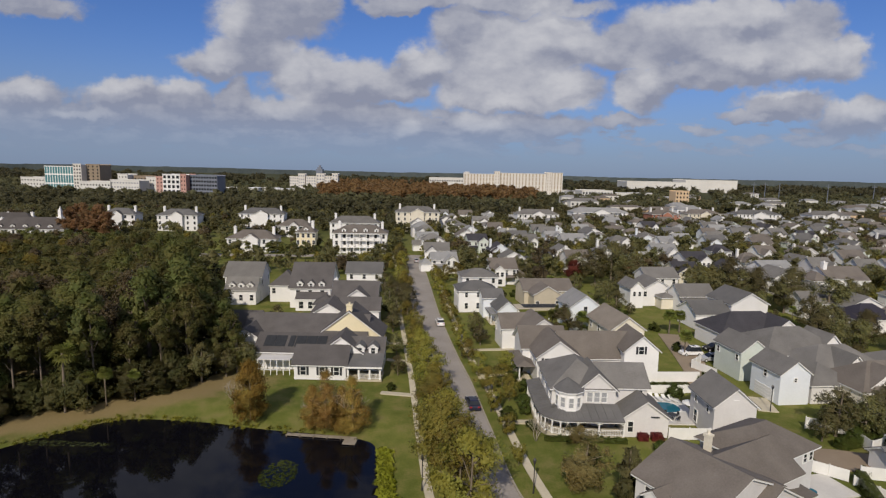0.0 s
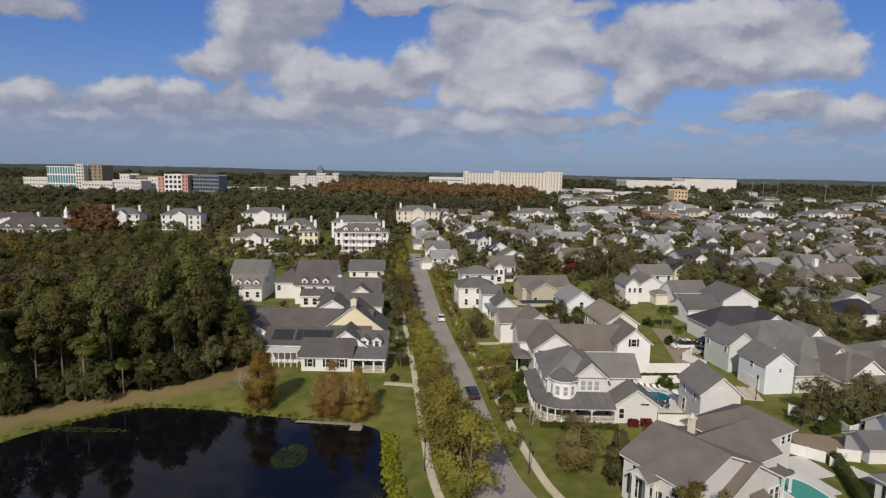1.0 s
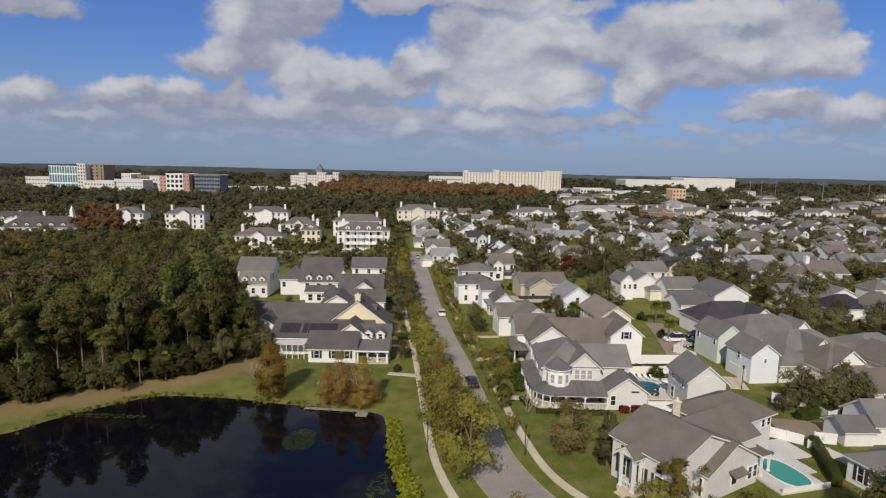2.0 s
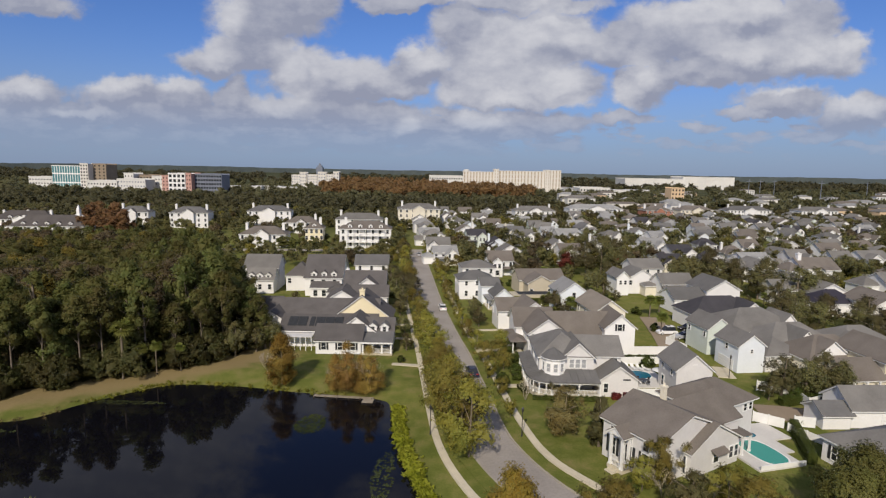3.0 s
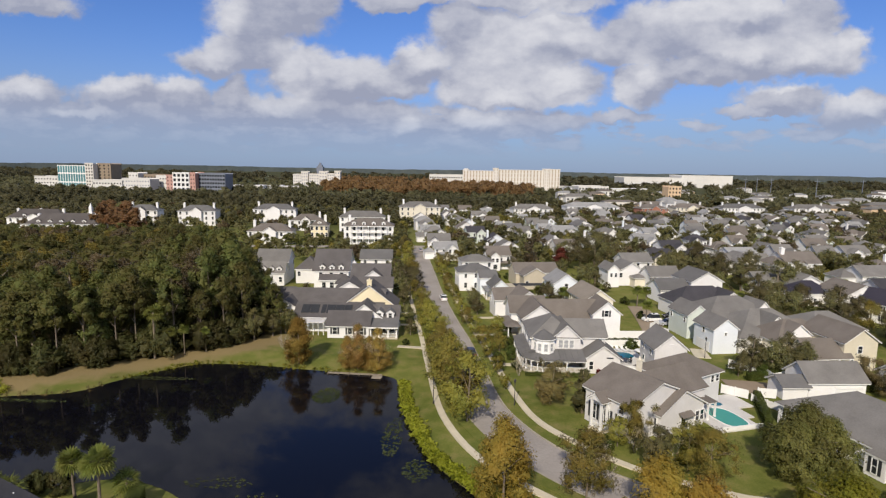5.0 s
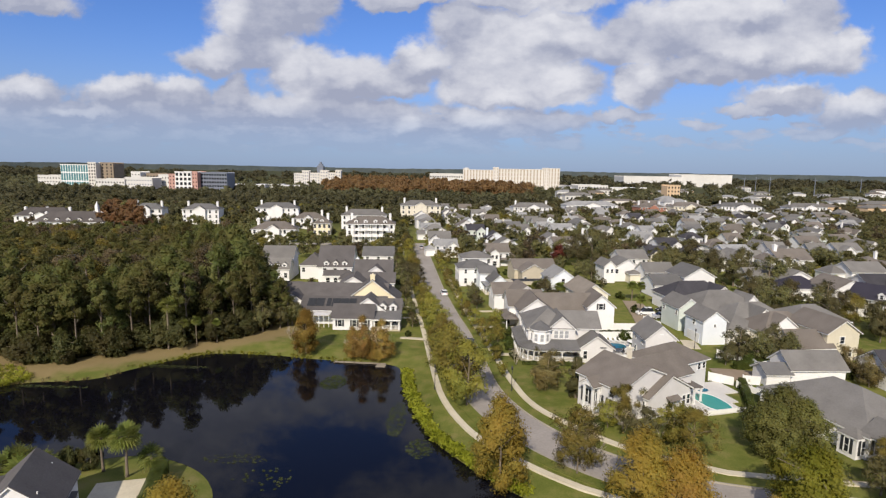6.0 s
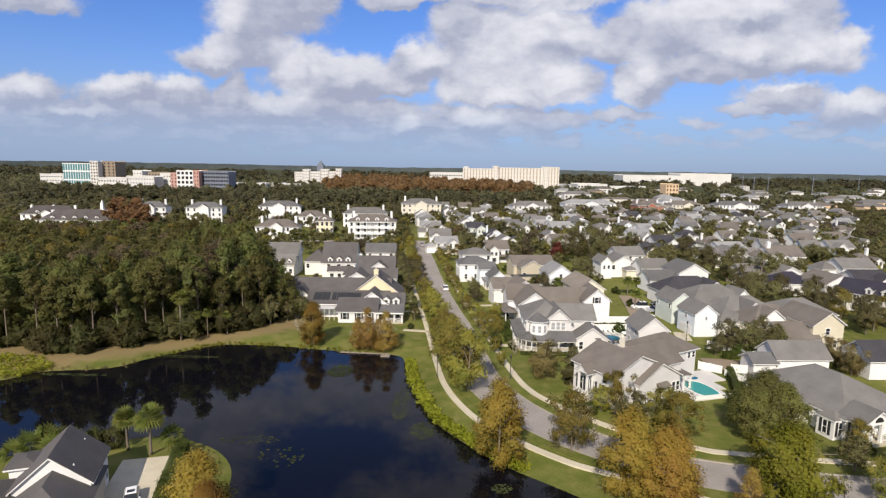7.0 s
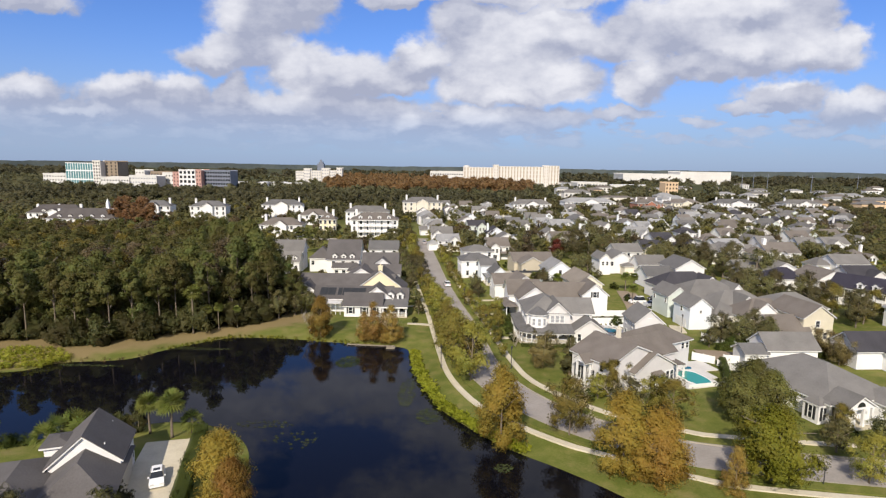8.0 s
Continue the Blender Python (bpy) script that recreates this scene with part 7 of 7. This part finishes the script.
PA = pool(42.5, 57.2, 105, 3.3, 2.05, -4.0, -2.9, 7.6, 4.2, POOL_WATER, "turquoise swimming pool in a pale concrete deck")
n = 16
part("spa", Acc().add([(4.6 + 0.8 * math.cos(6.2832 * k / n), -1.9 + 1.1 * math.sin(6.2832 * k / n), 0.15) for k in range(n)], [tuple(range(n))]), POOL_BLUE, PA)
part("terrace", Acc().box(-0.8, -4.4, -0.2, 2.6, -2.9, 0.116), POOL_DECK, PA)
part("terrace", Acc().box(2.6, -7.4, -0.2, 7.6, -2.9, 0.118), POOL_DECK, PA)
part("balustrade", Acc().box(-4.0, -2.9, 0.12, -3.85, 4.0, 0.7), WHITE, PA)
pool(34.9, 85.4, 3, 2.4, 2.0, -3.6, -6.0, 3.9, 4.4, POOL_BLUE, "small blue swimming pool behind the white house")


def fence(points, h, label="white vinyl privacy fence", gap=2.4):
    t = thing("fence", pose(points[0][0], points[0][1], 0), label, "fence")
    ox, oy = points[0]
    for (ax, ay), (bx, by) in zip(points[:-1], points[1:]):
        n = max(1, round(math.hypot(bx - ax, by - ay) / gap))
        for i in range(n):
            p = (ax + (bx - ax) * i / n - ox, ay + (by - ay) * i / n - oy)
            q = (ax + (bx - ax) * (i + 1) / n - ox, ay + (by - ay) * (i + 1) / n - oy)
            part("panel", Acc().beam((*p, 0.08), (*q, 0.08), 0.05, h - 0.1), WHITE, t)
            part("post", Acc().box(p[0] - 0.07, p[1] - 0.07, 0, p[0] + 0.07, p[1] + 0.07, h + 0.1), WHITE, t)


fence([(31.5, 74.4), (37.2, 74.6), (39.8, 74.3)], 1.8)
fence([(46.3, 67.0), (49.6, 64.6)], 1.6)
fence([(51.6, 65.5), (54.4, 65.0)], 1.7)
fence([(53.5, 79.4), (58.0, 77.6), (57.9, 72.2), (62.4, 74.4), (70, 75.5)], 1.8)
fence([(32, 91.0), (43.0, 92.0)], 1.5, "white picket fence behind the pool")
fence([(49.8, 64.0), (53.6, 57.0), (55.0, 54.4)], 1.2, "white post fence along the hedge")
fence([(50.5, 108), (47.5, 105), (50, 100)], 1.6)

DOCK = thing("boardwalk", pose(-22.0, 73.9, -0.55, 0, 0, -4), "low weathered boardwalk with a small landing along the bank", "boardwalk")
for i in range(10):
    part("plank", Acc().box(i * 1.0, -0.35, -0.06, i * 1.0 + 0.96, 0.35, 0.02), WEATHERED, DOCK)
for i in range(6):
    part("post", Acc().box(i * 1.94, -0.48, -0.9, i * 1.94 + 0.14, -0.36, 0.14), BARK, DOCK)
part("landing", Acc().box(8.4, -1.9, -0.05, 10.2, -0.36, 0.03), WEATHERED, DOCK)

for i in range(4):
    t = thing("lounge_chair", pose(34.0 + i * 1.1, 88.4 - 0.2 * i, 0.12, 0, 0, 10 * i), "white poolside lounge chair", "chair", "poolside chairs")
    part("seat", Acc().box(-0.32, -0.9, 0.3, 0.32, 0.4, 0.38), WHITE, t)
    part("backrest", Acc().add([(-0.32, 0.4, 0.34), (0.32, 0.4, 0.34), (0.32, 0.95, 0.85), (-0.32, 0.95, 0.85), (-0.32, 0.45, 0.28), (0.32, 0.45, 0.28), (0.32, 1.0, 0.8), (-0.32, 1.0, 0.8)], [(0, 1, 2, 3), (7, 6, 5, 4), (3, 2, 6, 7), (0, 3, 7, 4), (1, 5, 6, 2)]), WHITE, t)
    for lx, ly in ((-0.28, -0.8), (0.28, -0.8), (-0.28, 0.35), (0.28, 0.35)):
        part("leg", Acc().box(lx - 0.03, ly - 0.03, 0, lx + 0.03, ly + 0.03, 0.3), WHITE, t)
TABLE = thing("patio_table", pose(34.6, 81.2, 0.12), "round dark metal patio table beside the blue pool", "table")
part("tabletop", Acc().tube([(0, 0, 0.7), (0, 0, 0.74)], [0.65, 0.65], 16), DARK_METAL, TABLE)
part("stem", Acc().tube([(0, 0, 0), (0, 0, 0.7)], [0.06, 0.05], 8), DARK_METAL, TABLE)
part("foot", Acc().tube([(0, 0, 0), (0, 0, 0.04)], [0.32, 0.3], 12), DARK_METAL, TABLE)
for i in range(4):
    t = thing("patio_chair", pose(34.6 + 1.05 * math.cos(0.5 + 1.57 * i), 81.2 + 1.05 * math.sin(0.5 + 1.57 * i), 0.12, 0, 0, math.degrees(0.5 + 1.57 * i) - 90), "dark metal patio chair at the round table", "chair", "chairs round the patio table")
    part("seat", Acc().box(-0.24, -0.24, 0.42, 0.24, 0.24, 0.47), DARK_METAL, t)
    part("backrest", Acc().box(-0.24, 0.2, 0.5, 0.24, 0.25, 0.9), DARK_METAL, t)
    for lx in (-0.2, 0.2):
        for ly in (-0.2, 0.2):
            part("leg", Acc().box(lx - 0.02, ly - 0.02, 0, lx + 0.02, ly + 0.02, 0.42), DARK_METAL, t)
UMB = thing("patio_umbrella", pose(38.0, 82.5, 0.12), "white patio umbrella beside the blue pool", "umbrella")
part("pole", Acc().tube([(0, 0, 0), (0, 0, 2.4)], [0.03, 0.03], 6), DARK_METAL, UMB)
part("canopy", Acc().add(ring(0, 0, 1.5, 8, 2.0) + [(0, 0, 2.5)], [(k, (k + 1) % 8, 8) for k in range(8)]), WHITE, UMB)


def street_lamp(x, y):
    t = thing("street_lamp", pose(x, y, 0), "dark metal street lamp with a lantern head", "street lamp", "street lamps")
    part("pole", Acc().tube([(0, 0, 0), (0, 0, 0.6), (0, 0, 3.6)], [0.12, 0.07, 0.05], 8), DARK_METAL, t)
    part("lantern", Acc().tube([(0, 0, 3.6), (0, 0, 3.75), (0, 0, 4.15), (0, 0, 4.4)], [0.06, 0.14, 0.2, 0.03], 8), DARK_METAL, t)


for x, y in ((7.2, 82), (-2.2, 60), (10.6, 60), (3.0, 108), (-11.0, 128), (51.6, 85.2)):
    street_lamp(x, y)


SIGN = thing("sign_post", pose(43.6, 23.9, 0), "short dark metal post beside the street", "post")
part("post", Acc().tube([(0, 0, 0), (0, 0, 1.9)], [0.06, 0.05], 8), DARK_METAL, SIGN)
part("head", Acc().tube([(0, 0, 1.7), (0, 0, 1.8), (0, 0, 2.1), (0, 0, 2.2)], [0.05, 0.16, 0.16, 0.04], 8), DARK_METAL, SIGN)


# reeds on the east shore, lilies on the water, weeds along the bank
def shore_plants(name, seed, a, b, count, spread, h, size, leaf, label, per=14, out=0.7, round_=0.4, base=-0.5):
    g = np.random.default_rng(seed)
    line = offset(POND, out)[a:b]
    k = g.integers(0, len(line) - 1, count)
    f = g.random(count)[:, None]
    p = line[k] * (1 - f) + line[k + 1] * f + g.normal(size=(count, 2)) * spread
    cs = np.column_stack([p, base + h * g.random(count)])
    return tagged(place(name, leaf_mesh(name, seed, cs, round_, per, size, LEAF[leaf], 0.0)), label, "reeds", kind="stuff")


shore_plants("reeds", 51, 1, 27, 2600, 0.42, 0.35, 0.17, "reed", "bright yellow-green reeds along the pond's shore", 5, -0.75, 0.34, -0.4)
shore_plants("bank_weeds", 52, 140, 165, 120, 0.5, 0.15, 0.13, "lime", "green weeds along the far bank", 9, -0.2, 0.4, -0.55)
shore_plants("bank_weeds", 53, 115, 140, 60, 0.6, 0.12, 0.13, "twig", "patchy dry weeds along the far bank", 9, -0.2, 0.4, -0.55)


def marsh(x, y, rx, ry, count, seed, leaf, label):
    g = np.random.default_rng(seed)
    a, r = g.random(count) * 6.283, np.sqrt(g.random(count))
    cs = np.column_stack([x + rx * r * np.cos(a), y + ry * r * np.sin(a), -0.55 + 0.8 * g.random(count)])
    tagged(place("marsh_plants", leaf_mesh("marsh_plants", seed, cs, 0.7, 9, 0.22, LEAF[leaf], 0.0)), label, "marsh plants", kind="stuff")


marsh(-82, 61, 10, 5.5, 420, 71, "lime", "yellow-green marsh plants at the wood's foot")
marsh(-62, 29.5, 7, 1.6, 120, 72, "hedge", "green weeds on the near bank")


def lilies(x, y, rx, ry, count, seed, label, leaf="lily", size=0.16):
    g = np.random.default_rng(seed)
    acc = Acc()
    for i in range(count):
        a, r = g.random() * 6.283, math.sqrt(g.random())
        cx, cy, s = x + rx * r * math.cos(a), y + ry * r * math.sin(a), size * g.uniform(0.6, 1.4)
        acc.add([(cx + s * math.cos(t + a), cy + s * math.sin(t + a), -0.71 + 0.006 * (i % 6)) for t in (0.3, 1.2, 2.1, 3.1, 4.1, 5.0, 5.9)], [tuple(range(7))])
    tagged(place("water_lilies", acc.mesh("water_lilies", LEAF[leaf])), label, "water lilies", kind="stuff")


lilies(-20.0, 63.8, 2.2, 3.2, 330, 61, "patch of green water lilies", "hedge")
lilies(-7.6, 50.0, 1.4, 6.0, 200, 62, "thin floating weed near the east shore")
lilies(-3.6, 41.2, 1.8, 2.6, 150, 63, "floating water weed by the reeds")
lilies(6.4, 27.0, 1.2, 1.0, 60, 64, "small patch of lily pads")
lilies(-21.5, 33.0, 4.0, 2.4, 34, 65, "scattered lily pads off the near shore", "lily", 0.2)
lilies(-27.0, 37.5, 4.5, 1.2, 70, 66, "scattered lily pads off the near shore")
lilies(-52.0, 69.5, 8.0, 0.7, 160, 67, "thin line of floating weed along the bank")
lilies(-66.0, 59.0, 6.0, 0.6, 120, 68, "thin line of floating weed along the bank")
for p in PROTO:
    if p not in USED:
        for o in (*p.children_recursive, p):
            bpy.data.objects.remove(o)
